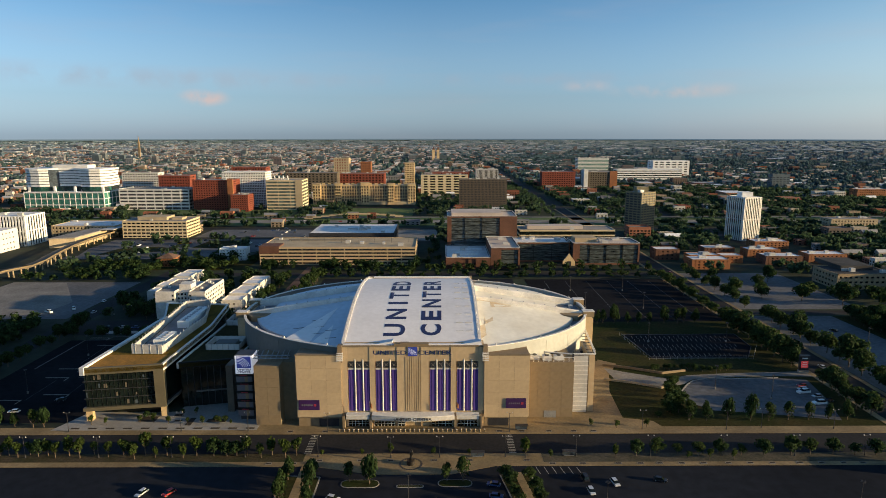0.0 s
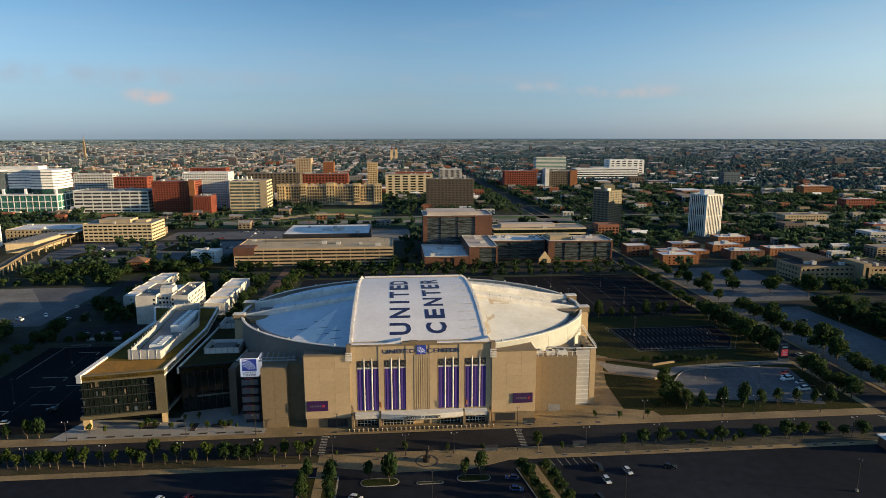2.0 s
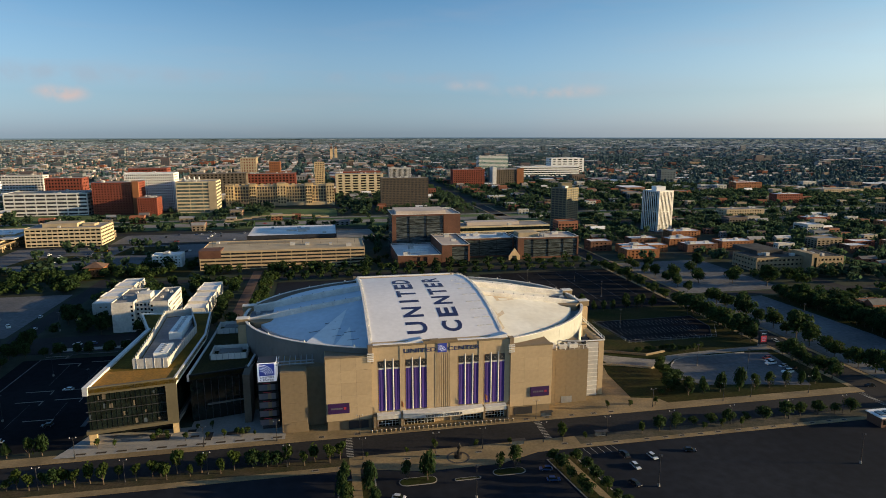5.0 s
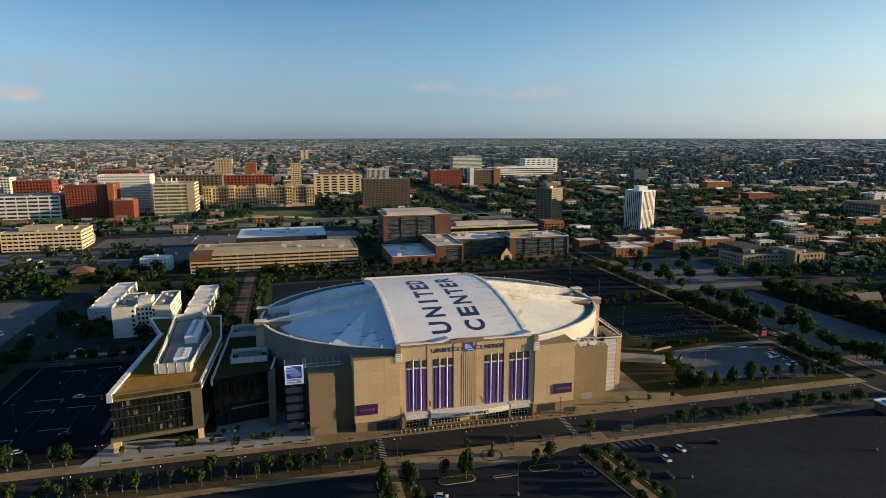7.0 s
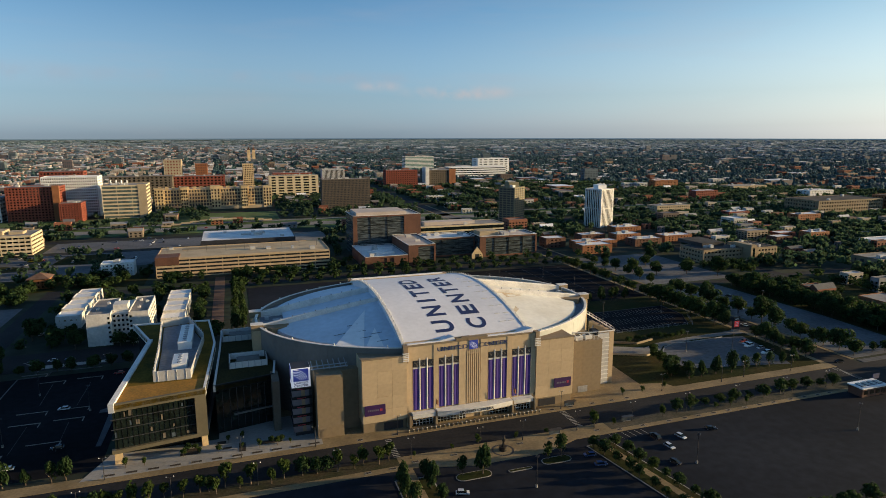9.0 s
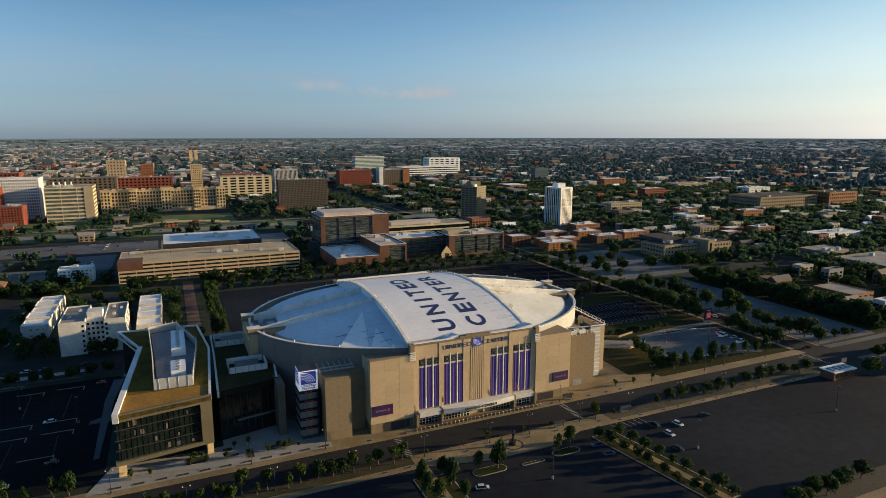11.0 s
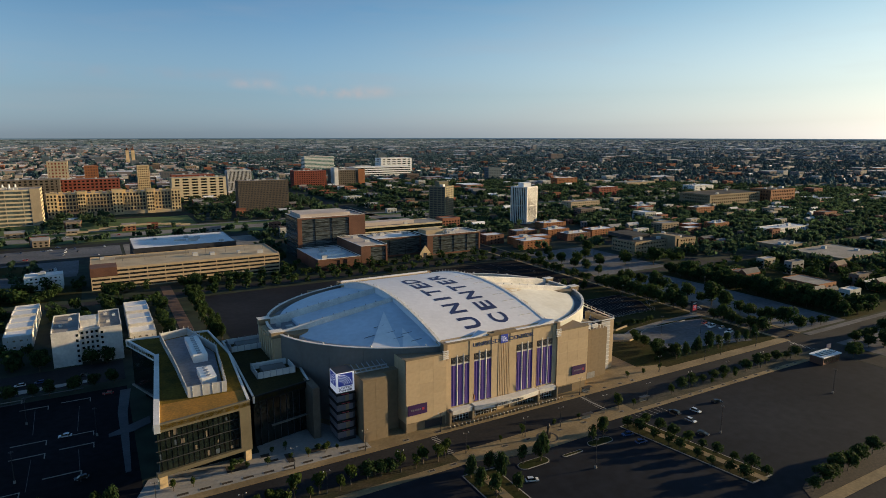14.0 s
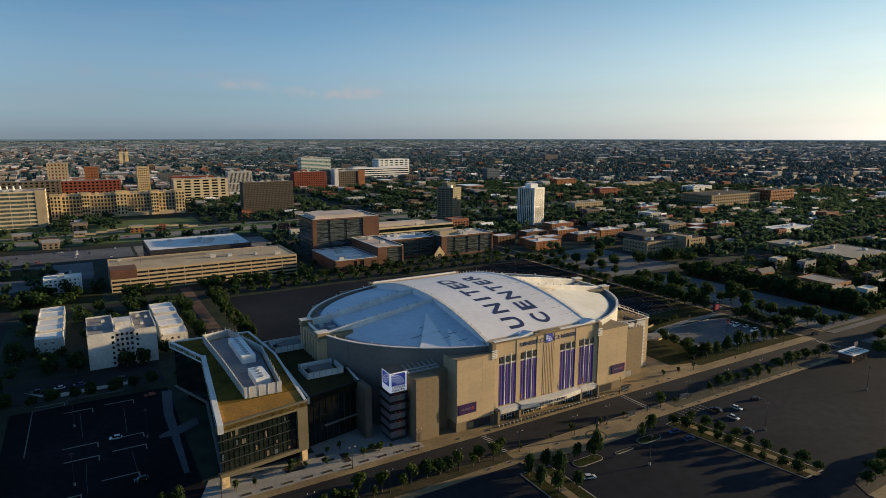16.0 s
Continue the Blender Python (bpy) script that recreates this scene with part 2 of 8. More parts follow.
M["plum"] = mat("plum_sign", (0.04, 0.012, 0.075), 0.5, 0.15, 0.3, 2.0, 0.0)
M["charcoal"] = mat("charcoal_aluminium", (0.012, 0.014, 0.014), 0.6, 0.2, 0.3, 2.0, 0.0, spec=0.15)
M["sign_red"] = mat("dim_red_letters", (0.3, 0.03, 0.05), 0.5, 0.1, 0.5, 2.0, 0.0, glow=0.08)
M["white"] = mat("white_paint", (0.78, 0.77, 0.74), 0.6, 0.08, 0.2, 2.0, 0.03)
M["cream"] = mat("cream_render", (0.6, 0.57, 0.52), 0.8, 0.14, 0.1, 0.8, 0.05)
M["offwhite"] = mat("offwhite_cladding", (0.66, 0.64, 0.6), 0.7, 0.12, 0.1, 1.0, 0.04)
M["dark"] = mat("dark_metal", (0.03, 0.03, 0.034), 0.5, 0.25, 0.3, 2.0, 0.05)
M["steel"] = mat("galvanised_steel", (0.35, 0.36, 0.37), 0.45, 0.15, 0.4, 3.0, 0.05, 0.6)
M["glass"] = glass_mat("dark_glass", (0.009, 0.014, 0.012), 0.1, 0.5)
M["glass_green"] = glass_mat("green_glass", (0.05, 0.17, 0.14), 0.15)
M["glass_blue"] = glass_mat("grey_glass", (0.05, 0.065, 0.08), 0.2)
M["glass_pale"] = glass_mat("pale_grey_glass", (0.1, 0.125, 0.11), 0.2)
M["glass_clinic"] = streaked(mat("banded_dark_glass", (0.12, 0.14, 0.14), 0.16, 0.55, 0.35, 0.9, 0.0, spec=0.7, second=(0.012, 0.016, 0.016)), (0.35, 0.35, 3.0))
M["brick"] = mat("red_brick", (0.21, 0.052, 0.03), 0.85, 0.2, 0.1, 1.5, 0.1)
M["brick_dark"] = mat("brown_brick", (0.125, 0.056, 0.034), 0.85, 0.2, 0.1, 1.5, 0.1)
M["orange"] = mat("orange_brick", (0.27, 0.105, 0.042), 0.85, 0.18, 0.1, 1.5, 0.1)
M["limestone"] = mat("cream_terracotta", (0.57, 0.42, 0.23), 0.85, 0.2, 0.08, 1.0, 0.1)
M["buff"] = mat("buff_concrete", (0.42, 0.33, 0.21), 0.85, 0.15, 0.08, 1.0, 0.08)
M["brown_slab"] = mat("brown_aggregate", (0.125, 0.1, 0.072), 0.85, 0.2, 0.1, 1.0, 0.1)
M["grey_roof"] = mat("gravel_roof", (0.23, 0.215, 0.2), 0.9, 0.22, 0.08, 1.0, 0.1)
M["tar_roof"] = mat("tar_roof", (0.06, 0.058, 0.056), 0.9, 0.3, 0.08, 1.0, 0.1, spec=0.1)
M["membrane_pale"] = mat("pale_roof_membrane", (0.84, 0.83, 0.82), 0.6, 0.06, 0.05, 0.4, 0.03)
M["roof_pink"] = mat("pale_pink_roof", (0.5, 0.42, 0.36), 0.8, 0.12, 0.06, 0.7, 0.05)
M["cream_warm"] = mat("warm_cream_panel", (0.58, 0.47, 0.3), 0.8, 0.1, 0.08, 1.0, 0.05)
M["white_roof"] = mat("white_flat_roof", (0.7, 0.69, 0.68), 0.7, 0.12, 0.06, 0.7, 0.05)
M["sedum"] = mat("sedum_roof", (0.17, 0.105, 0.014), 0.95, 0.35, 0.12, 1.2, 0.4, spec=0.1, second=(0.07, 0.052, 0.01))
M["sedum_shaded"] = mat("shaded_sedum_roof", (0.05, 0.04, 0.012), 0.95, 0.35, 0.12, 1.2, 0.4, spec=0.1, second=(0.028, 0.026, 0.01))
M["bark"] = mat("bark", (0.11, 0.08, 0.055), 0.9, 0.3, 1.0, 6.0, 0.3)
M["red"] = mat("red_screen", (0.5, 0.06, 0.06), 0.5, 0.1, 0.5, 2.0, 0.0, glow=0.25)
M["bronze_frame"] = mat("bronze_frame_panel", (0.105, 0.09, 0.056), 0.6, 0.12, 0.1, 1.0, 0.03)
M["lavender"] = mat("lavender_grey_panel", (0.14, 0.135, 0.155), 0.6, 0.1, 0.2, 1.0, 0.02)
M["lane"] = mat("brown_lane_paving", (0.13, 0.075, 0.05), 0.9, 0.25, 0.1, 1.0, 0.1)
M["screen"] = mat("grey_screen_panel", (0.46, 0.45, 0.43), 0.6, 0.12, 0.1, 1.0, 0.04)
M["sedum_sunlit"] = mat("sunlit_sedum", (0.32, 0.15, 0.018), 0.95, 0.3, 0.15, 1.2, 0.4, second=(0.2, 0.11, 0.015))
M["school_brick"] = mat("tan_school_brick", (0.3, 0.22, 0.13), 0.85, 0.18, 0.1, 1.2, 0.08)
M["olive"] = mat("olive_concrete", (0.2, 0.17, 0.1), 0.85, 0.15, 0.1, 1.0, 0.05)
M["sign_white"] = mat("lit_sign_white", (0.75, 0.76, 0.82), 0.5, 0.05, 0.3, 2.0, 0.0, glow=0.2)
M["sign_navy"] = mat("lit_sign_navy", (0.02, 0.035, 0.2), 0.5, 0.05, 0.3, 2.0, 0.0, glow=0.3)
M["soil"] = mat("planting_soil", (0.04, 0.03, 0.022), 0.95, 0.3, 1.0, 4.0, 0.2)
M["bronze"] = mat("dark_bronze", (0.05, 0.045, 0.04), 0.4, 0.2, 1.0, 4.0, 0.1, 0.7)
M["yellow"] = mat("yellow_paint", (0.62, 0.38, 0.03), 0.5, 0.1, 0.5, 2.0, 0.0)
M["silver"] = mat("silver_car_paint", (0.62, 0.63, 0.65), 0.3, 0.05, 0.5, 2.0, 0.0, 0.3)
M["black_car"] = mat("black_car_paint", (0.02, 0.02, 0.024), 0.25, 0.05, 0.5, 2.0, 0.0)
M["red_car"] = mat("red_car_paint", (0.35, 0.03, 0.03), 0.3, 0.05, 0.5, 2.0, 0.0)
M["blue_car"] = mat("blue_car_paint", (0.04, 0.08, 0.2), 0.3, 0.05, 0.5, 2.0, 0.0)
M["tyre"] = mat("tyre_rubber", (0.018, 0.018, 0.018), 0.8, 0.1, 2.0, 8.0, 0.0)
# skyline and far leaves carry the blue of distance haze in their colour
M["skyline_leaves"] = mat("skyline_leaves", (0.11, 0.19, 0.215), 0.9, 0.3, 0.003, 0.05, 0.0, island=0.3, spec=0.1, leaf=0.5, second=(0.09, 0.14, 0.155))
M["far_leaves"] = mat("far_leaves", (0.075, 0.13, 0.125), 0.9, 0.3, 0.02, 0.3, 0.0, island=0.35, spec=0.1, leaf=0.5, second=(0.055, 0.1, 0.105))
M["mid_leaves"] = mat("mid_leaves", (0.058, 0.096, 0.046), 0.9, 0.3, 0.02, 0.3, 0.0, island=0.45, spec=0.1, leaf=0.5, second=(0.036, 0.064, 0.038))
# a bluish sheen on the distant leaves stands in for haze over them
for name, amount in (("skyline_leaves", 0.3), ("far_leaves", 0.45), ("mid_leaves", 0.12)):
    haze_sheen = M[name].node_tree.nodes["Principled BSDF"]
    haze_sheen.inputs["Sheen Weight"].default_value, haze_sheen.inputs["Sheen Roughness"].default_value = amount, 0.4
    haze_sheen.inputs["Sheen Tint"].default_value = (0.72, 0.92, 1.0, 1)
LEAF = [mat("leaves_a", (0.034, 0.064, 0.02), 0.8, 0.3, 0.4, 2.0, 0.0, island=0.5, spec=0.12, leaf=0.42, second=(0.024, 0.045, 0.016)),
        mat("leaves_b", (0.044, 0.074, 0.02), 0.8, 0.3, 0.4, 2.0, 0.0, island=0.5, spec=0.12, leaf=0.42, second=(0.03, 0.05, 0.016)),
        mat("leaves_young", (0.052, 0.078, 0.015), 0.8, 0.3, 0.4, 2.0, 0.0, island=0.4, spec=0.12, leaf=0.35, second=(0.034, 0.055, 0.013))]


# ---- builders ----
def thing(name, label, category, at=(0, 0, 0), group="", kind=""):
    ob = new(name)
    ob.empty_display_size = 1.0
    ob.matrix_basis = Matrix.Translation(at)
    return tagged(ob, label, category, group, kind)


def part(name, bm, material, parent=None, label="", smooth=False):
    """Links a bmesh as one mesh object, under a thing or a part; its numbers are the place's own."""
    me = bm
    if not isinstance(bm, bpy.types.Mesh):
        me = bpy.data.meshes.new(name)
        bm.to_mesh(me)
        bm.free()
        if smooth:
            me.shade_smooth()
    if material and not me.materials:
        me.materials.append(material)
    ob = new(name, me)
    if parent:
        ob.parent = parent
        if parent.type == "EMPTY":
            ob.matrix_parent_inverse = parent.matrix_basis.inverted()
    if label:
        ob["label"] = label
    return ob


def box(x0, x1, y0, y1, z0, z1, bm=None):
    bm = bm or bmesh.new()
    v = [bm.verts.new(p) for p in ((x0, y0, z0), (x1, y0, z0), (x1, y1, z0), (x0, y1, z0), (x0, y0, z1), (x1, y0, z1), (x1, y1, z1), (x0, y1, z1))]
    for f in ((3, 2, 1, 0), (4, 5, 6, 7), (0, 1, 5, 4), (1, 2, 6, 5), (2, 3, 7, 6), (3, 0, 4, 7)):
        bm.faces.new([v[i] for i in f])
    return bm


def prism(pts, z0, z1, bm=None):
    """A block over a plan; z0 and z1 are numbers or functions of x, y."""
    bm = bm or bmesh.new()
    if sum(a[0] * b[1] - b[0] * a[1] for a, b in zip(pts, pts[1:] + pts[:1])) < 0:
        pts = pts[::-1]
    lo = [bm.verts.new((x, y, z0(x, y) if callable(z0) else z0)) for x, y in pts]
    hi = [bm.verts.new((x, y, z1(x, y) if callable(z1) else z1)) for x, y in pts]
    bm.faces.new(lo[::-1])
    bm.faces.new(hi)
    k = len(pts)
    for i in range(k):
        bm.faces.new((lo[i], lo[(i + 1) % k], hi[(i + 1) % k], hi[i]))
    return bm


def tube(p, q, r0, r1=None, n=8, bm=None):
    bm = bm or bmesh.new()
    r1 = r0 if r1 is None else r1
    p, q = Vector(p), Vector(q)
    rot = (q - p).to_track_quat("Z", "Y")
    rings = []
    for c, r in ((p, r0), (q, r1)):
        rings.append([bm.verts.new(c + rot @ Vector((r * math.cos(2 * math.pi * i / n), r * math.sin(2 * math.pi * i / n), 0))) for i in range(n)])
    for i in range(n):
        bm.faces.new((rings[0][i], rings[0][(i + 1) % n], rings[1][(i + 1) % n], rings[1][i]))
    bm.faces.new(rings[0][::-1])
    bm.faces.new(rings[1])
    return bm


def wall_line(pts, thick, z0, z1, bm=None, closed=False):
    """A band of even thickness along a line of plan points (inside to the left)."""
    bm = bm or bmesh.new()
    k = len(pts)
    for i in range(k if closed else k - 1):
        a, b = Vector(pts[i]), Vector(pts[(i + 1) % k])
        d = (b - a).normalized()
        n = Vector((-d.y, d.x)) * thick
        prism([tuple(a), tuple(b), tuple(b + n), tuple(a + n)], z0, z1, bm)
    return bm


def shared_box(name, sx, sy, sz, material):
    me = bpy.data.meshes.new(name)
    b = box(-sx / 2, sx / 2, -sy / 2, sy / 2, 0, sz)
    b.to_mesh(me)
    b.free()
    me.materials.append(material)
    return me


def piece(name, me, parent, x, y, z, rz=0.0):
    """A repeat of a shared mesh, as an object of its own."""
    ob = part(name, me, None, parent)
    ob.matrix_basis = pose(x, y, z, 0, 0, rz)
    return ob


def lettering(text, size, depth, bold=0.0):
    """The mesh of a word in the built-in font, flat in x and y, starting at x = 0."""
    cu = bpy.data.curves.new("word", "FONT")
    cu.body, cu.size, cu.extrude, cu.offset, cu.resolution_u = text, size, depth, bold, 3
    ob = bpy.data.objects.new("word", cu)
    me = bpy.data.meshes.new_from_object(ob)
    bpy.data.objects.remove(ob)
    xs = [v.co.x for v in me.vertices]
    ys = [v.co.y for v in me.vertices]
    return me, min(xs), max(xs), min(ys), max(ys)


# ---- ground ----
CX, CY = -60.0, 40.0


def ground_z(x, y):
    """The plain lies flat near by and lifts to the haze line far out, as the eye sees it."""
    r = math.hypot(x - CX, y - CY)
    return 0.0 if r < 2500 else 88.0 * ((r - 2500) / 2400) ** 2


def build_ground():
    bm = bmesh.new()
    rings, k = [60, 150, 300, 600, 1000, 1500, 2000, 2500] + [2500 + 120 * i for i in range(1, 21)], 120
    centre = bm.verts.new((CX, CY, 0))
    last = None
    for r in rings:
        ring = []
        for i in range(k):
            x, y = CX + r * math.cos(2 * math.pi * i / k), CY + r * math.sin(2 * math.pi * i / k)
            ring.append(bm.verts.new((x, y, ground_z(x, y))))
        for i in range(k):
            j = (i + 1) % k
            if last:
                bm.faces.new((last[i], ring[i], ring[j], last[j]))
            else:
                bm.faces.new((centre, ring[i], ring[j]))
        last = ring
    tagged(part("ground", bm, M["ground"], smooth=True), "flat city ground of dry grass and bare soil", "ground", kind="structure")


build_ground()


def build_backdrop():
    """The plain's last hazy miles, painted as a glowing ring just under the skyline."""
    bm = bmesh.new()
    k, r = 160, 4790
    top, low = [], []
    for i in range(k + 1):
        a = radians(-60 + 150 * i / k)
        x, y = CX + r * math.sin(a), CY + r * math.cos(a)
        low.append(bm.verts.new((x, y, 62)))
        top.append(bm.verts.new((x, y, 88.7 + 0.8 * noise.noise(Vector((i * 0.7, 0, 0))))))
    for i in range(k):
        bm.faces.new((low[i], low[i + 1], top[i + 1], top[i]))
    m = bpy.data.materials.new("distant_haze")
    m.use_nodes = True
    n, l = m.node_tree.nodes, m.node_tree.links
    p = n["Principled BSDF"]
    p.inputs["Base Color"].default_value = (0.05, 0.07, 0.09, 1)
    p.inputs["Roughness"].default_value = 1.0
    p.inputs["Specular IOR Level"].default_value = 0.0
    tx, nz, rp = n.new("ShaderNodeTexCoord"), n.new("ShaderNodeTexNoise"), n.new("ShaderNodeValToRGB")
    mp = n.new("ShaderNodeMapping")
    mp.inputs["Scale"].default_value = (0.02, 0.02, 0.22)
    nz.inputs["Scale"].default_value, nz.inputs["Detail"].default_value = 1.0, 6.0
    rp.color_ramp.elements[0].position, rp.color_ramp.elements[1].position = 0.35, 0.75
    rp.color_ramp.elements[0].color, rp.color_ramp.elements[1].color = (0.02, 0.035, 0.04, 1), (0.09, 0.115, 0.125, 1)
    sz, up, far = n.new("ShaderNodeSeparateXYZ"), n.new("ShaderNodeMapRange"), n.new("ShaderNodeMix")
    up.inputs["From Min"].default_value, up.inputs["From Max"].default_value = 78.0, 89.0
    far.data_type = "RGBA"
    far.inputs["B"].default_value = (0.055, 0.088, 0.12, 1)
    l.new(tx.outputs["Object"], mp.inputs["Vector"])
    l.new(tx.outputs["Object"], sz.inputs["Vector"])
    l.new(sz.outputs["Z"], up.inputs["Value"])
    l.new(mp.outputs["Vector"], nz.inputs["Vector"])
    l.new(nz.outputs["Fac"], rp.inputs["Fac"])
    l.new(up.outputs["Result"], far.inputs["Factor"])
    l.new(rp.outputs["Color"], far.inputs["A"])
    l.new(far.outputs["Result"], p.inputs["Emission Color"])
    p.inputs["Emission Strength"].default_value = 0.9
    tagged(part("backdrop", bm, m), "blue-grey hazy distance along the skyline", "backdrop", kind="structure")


build_backdrop()


def slab(name, pts, z, material, label, category, z0=-0.3):
    return tagged(part(name, prism(pts, z0, z, None), material), label, category, kind="structure")


def rect(x0, x1, y0, y1):
    return [(x0, y0), (x1, y0), (x1, y1), (x0, y1)]


ROADS = [("road_madison", -1500, 1500, 214.0, 229.5), ("road_damen", 187, 203.5, -400, 2400), ("road_wood", -238, -226, -400, 800),
         ("road_monroe", -226, 187, 512, 524), ("road_adams", -600, 187, 700, 711), ("road_jackson", -900, 900, 775, 787),
         ("road_harrison", -900, 900, 1005, 1018), ("road_west", 330, 342, 230, 1500), ("road_monroe_west", 203.5, 1200, 395, 405),
         ("road_polk", -900, 1400, 1240, 1252), ("road_ashland", -700, -684, 300, 1800), ("road_taylor", -1200, 1600, 1640, 1652)]
for name, x0, x1, y0, y1 in ROADS:
    slab(name, rect(x0, x1, y0, y1), 0.03 if x1 - x0 > y1 - y0 else 0.05, M["asphalt"], "dark asphalt city street", "road")
slab("expressway", rect(-1500, 1500, 832, 862), 0.06, M["concrete_road"], "grey concrete expressway below green banks", "road")
slab("expressway_ramp", rect(-1500, 1500, 888, 898), 0.06, M["concrete_road"], "grey concrete service road beside the expressway", "road")

slab("parking_lot_northwest", rect(207, 420, 60, 209), 0.07, M["old_lot"], "dark asphalt lot across the avenue", "parking lot")
slab("pavement_northwest", rect(206, 420, 209, 214), 0.17, M["old_lot"], "tan concrete pavement across the avenue", "pavement")
slab("pavement_southwest", rect(206, 420, 229.5, 233.5), 0.17, M["old_lot"], "tan concrete pavement across the avenue", "pavement")
slab("expressway_bank_north", rect(-1500, 1500, 806, 831), 0.05, M["lawn"], "green grass bank of the expressway", "grass")
slab("expressway_bank_south", rect(-1500, 1500, 863, 887), 0.05, M["lawn"], "green grass bank of the expressway", "grass")
slab("expressway_lawn", rect(-500, -220, 903, 980), 0.05, M["lawn"], "green lawn beside the service road", "grass")
slab("parking_lot_adams", rect(-285, -138, 714, 772), 0.07, M["old_lot"], "grey asphalt lot near the expressway", "parking lot")
slab("hospital_lawn", rect(-215, -40, 905, 1003), 0.05, M["lawn"], "green lawn before the old hospital", "grass")
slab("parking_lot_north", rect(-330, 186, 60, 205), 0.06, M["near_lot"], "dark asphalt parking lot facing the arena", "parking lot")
slab("pavement_north", [(-330, 205), (-46, 205), (-24, 199.5), (4, 199.5), (20, 205), (186, 205), (186, 211.5), (-330, 211.5)], 0.17, M["walk"], "tan concrete pavement widened round the statue", "pavement")
slab("verge_north_east_part", rect(-330, -50, 208.2, 214), 0.19, M["verge"], "dark planted verge between street and pavement", "verge")
slab("verge_north_west_part", rect(38, 186, 207.6, 214), 0.19, M["verge_pale"], "grey planted verge between street and pavement", "verge")
slab("verge_north", rect(-50, 38, 211.5, 214), 0.15, M["walk"], "tan planting verge between street and pavement", "verge")
slab("pavement_south", rect(-226, 187, 229.5, 235.4), 0.17, M["walk"], "tan concrete pavement before the arena", "pavement")
slab("plaza", [(-157, 233.0), (-74, 233.0), (-74, 243), (-84, 262), (-112, 262), (-112, 250), (-150, 250)], 0.2, M["plaza"], "pale concrete plaza before the glass annex", "plaza")
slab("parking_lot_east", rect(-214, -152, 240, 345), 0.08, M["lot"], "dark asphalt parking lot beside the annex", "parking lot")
tagged(part("kerb_lot_east", wall_line([(-206, 300), (-205.4, 344.7), (-192.7, 345.8), (-192.5, 351.2), (-170, 351)], 0.4, 0.0, 0.3), M["old_lot"]), "pale kerb round the dark lot", "kerb", kind="structure")
slab("pavement_lot_east", [(-210.3, 370.5), (-199.5, 357), (-167, 358.4), (-167, 362), (-201, 362.1)], 0.16, M["plaza"], "pale concrete pavement behind the lot", "pavement")
slab("parking_lot_apartments", rect(-224, -152, 355, 384), 0.08, M["asphalt"], "grey asphalt lot before the apartment block", "parking lot")
slab("grass_west", rect(66, 186.5, 235.4, 380), 0.08, M["grass"], "dry grass beside the arena", "grass")
slab("parking_lot_corner", [(110.4, 259), (119, 250), (140, 247), (168.2, 240.5), (175, 262), (178.8, 284), (166, 286), (131, 285.5), (123, 282.5), (118.4, 278), (112.9, 270.4)], 0.14, M["old_lot"], "grey worn asphalt corner lot", "parking lot")
tagged(part("kerb_corner_lot", wall_line([(110.4, 259), (112.9, 270.4), (118.4, 278), (123, 282.5), (131, 285.5), (148, 285.1), (166, 286)], 0.6, 0.0, 0.4), M["plaza"]), "pale curved concrete kerb of the corner lot", "kerb", kind="structure")
slab("path_arena_west", [(57, 235.4), (91, 235.4), (89, 240.3), (77.2, 243.4), (79, 270.7), (84, 290), (92, 306), (84, 312), (70, 290)], 0.13, M["walk"], "tan concrete path along the arena", "path")
slab("ramp_west", [(84, 300), (85.6, 283), (104.3, 274.5), (117, 279), (123, 284.5), (146, 288), (170, 288.6), (184, 288), (184, 295), (172.9, 294), (146, 292.6), (123, 290), (111.7, 285.5), (92.4, 294.6)], 0.16, M["concrete_road"], "pale curved service drive", "road")
slab("parking_lot_small", [(109.5, 353.5), (113.5, 314.0), (165.5, 314.5), (175.7, 332.0), (176.6, 354.5)], 0.14, M["lot"], "dark asphalt lot with marked stalls", "parking lot")
tagged(part("kerb_small_lot", wall_line([(109.5, 353.5), (113.5, 314.0), (165.5, 314.5), (175.7, 332.0), (176.6, 354.5)], 0.3, 0.0, 0.3, closed=True), M["asphalt_path"]), "grey kerb round the small lot", "kerb", kind="structure")
tagged(part("retaining_wall_ramp", wall_line([(84, 303), (97, 298.5), (111, 291.5), (124, 295)], 0.4, 0.0, 1.3), M["tan_grey"]), "low tan concrete retaining wall above the drive", "wall", kind="structure")
tagged(part("retaining_wall_lawn", wall_line([(80, 284), (92, 280), (104.3, 273.8), (112, 275.5)], 0.4, 0.0, 1.1), M["buff"]), "low buff wall beside the drive", "wall", kind="structure")
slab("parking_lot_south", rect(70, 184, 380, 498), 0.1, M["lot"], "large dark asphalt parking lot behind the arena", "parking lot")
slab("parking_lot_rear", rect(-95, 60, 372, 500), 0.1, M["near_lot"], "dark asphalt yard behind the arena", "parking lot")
slab("arena_apron", [(-100, 235.4), (66, 235.4), (84, 300), (70, 372), (-100, 372)], 0.12, M["walk"], "tan concrete apron round the arena", "pavement")
slab("parking_lot_west", [(207, 236), (258, 236), (262, 300), (258, 392), (206, 392)], 0.08, M["old_lot"], "broad worn grey asphalt lot", "parking lot")
slab("grass_far_west", [(258.5, 236), (420, 236), (420, 392), (258.5, 392), (262.5, 300)], 0.07, M["grass"], "rough grass under trees beyond the lot", "grass")
slab("parking_lot_damen", [(206, 408), (290, 408), (290, 520), (206, 520)], 0.08, M["old_lot"], "worn grey asphalt lot beside the avenue", "parking lot")
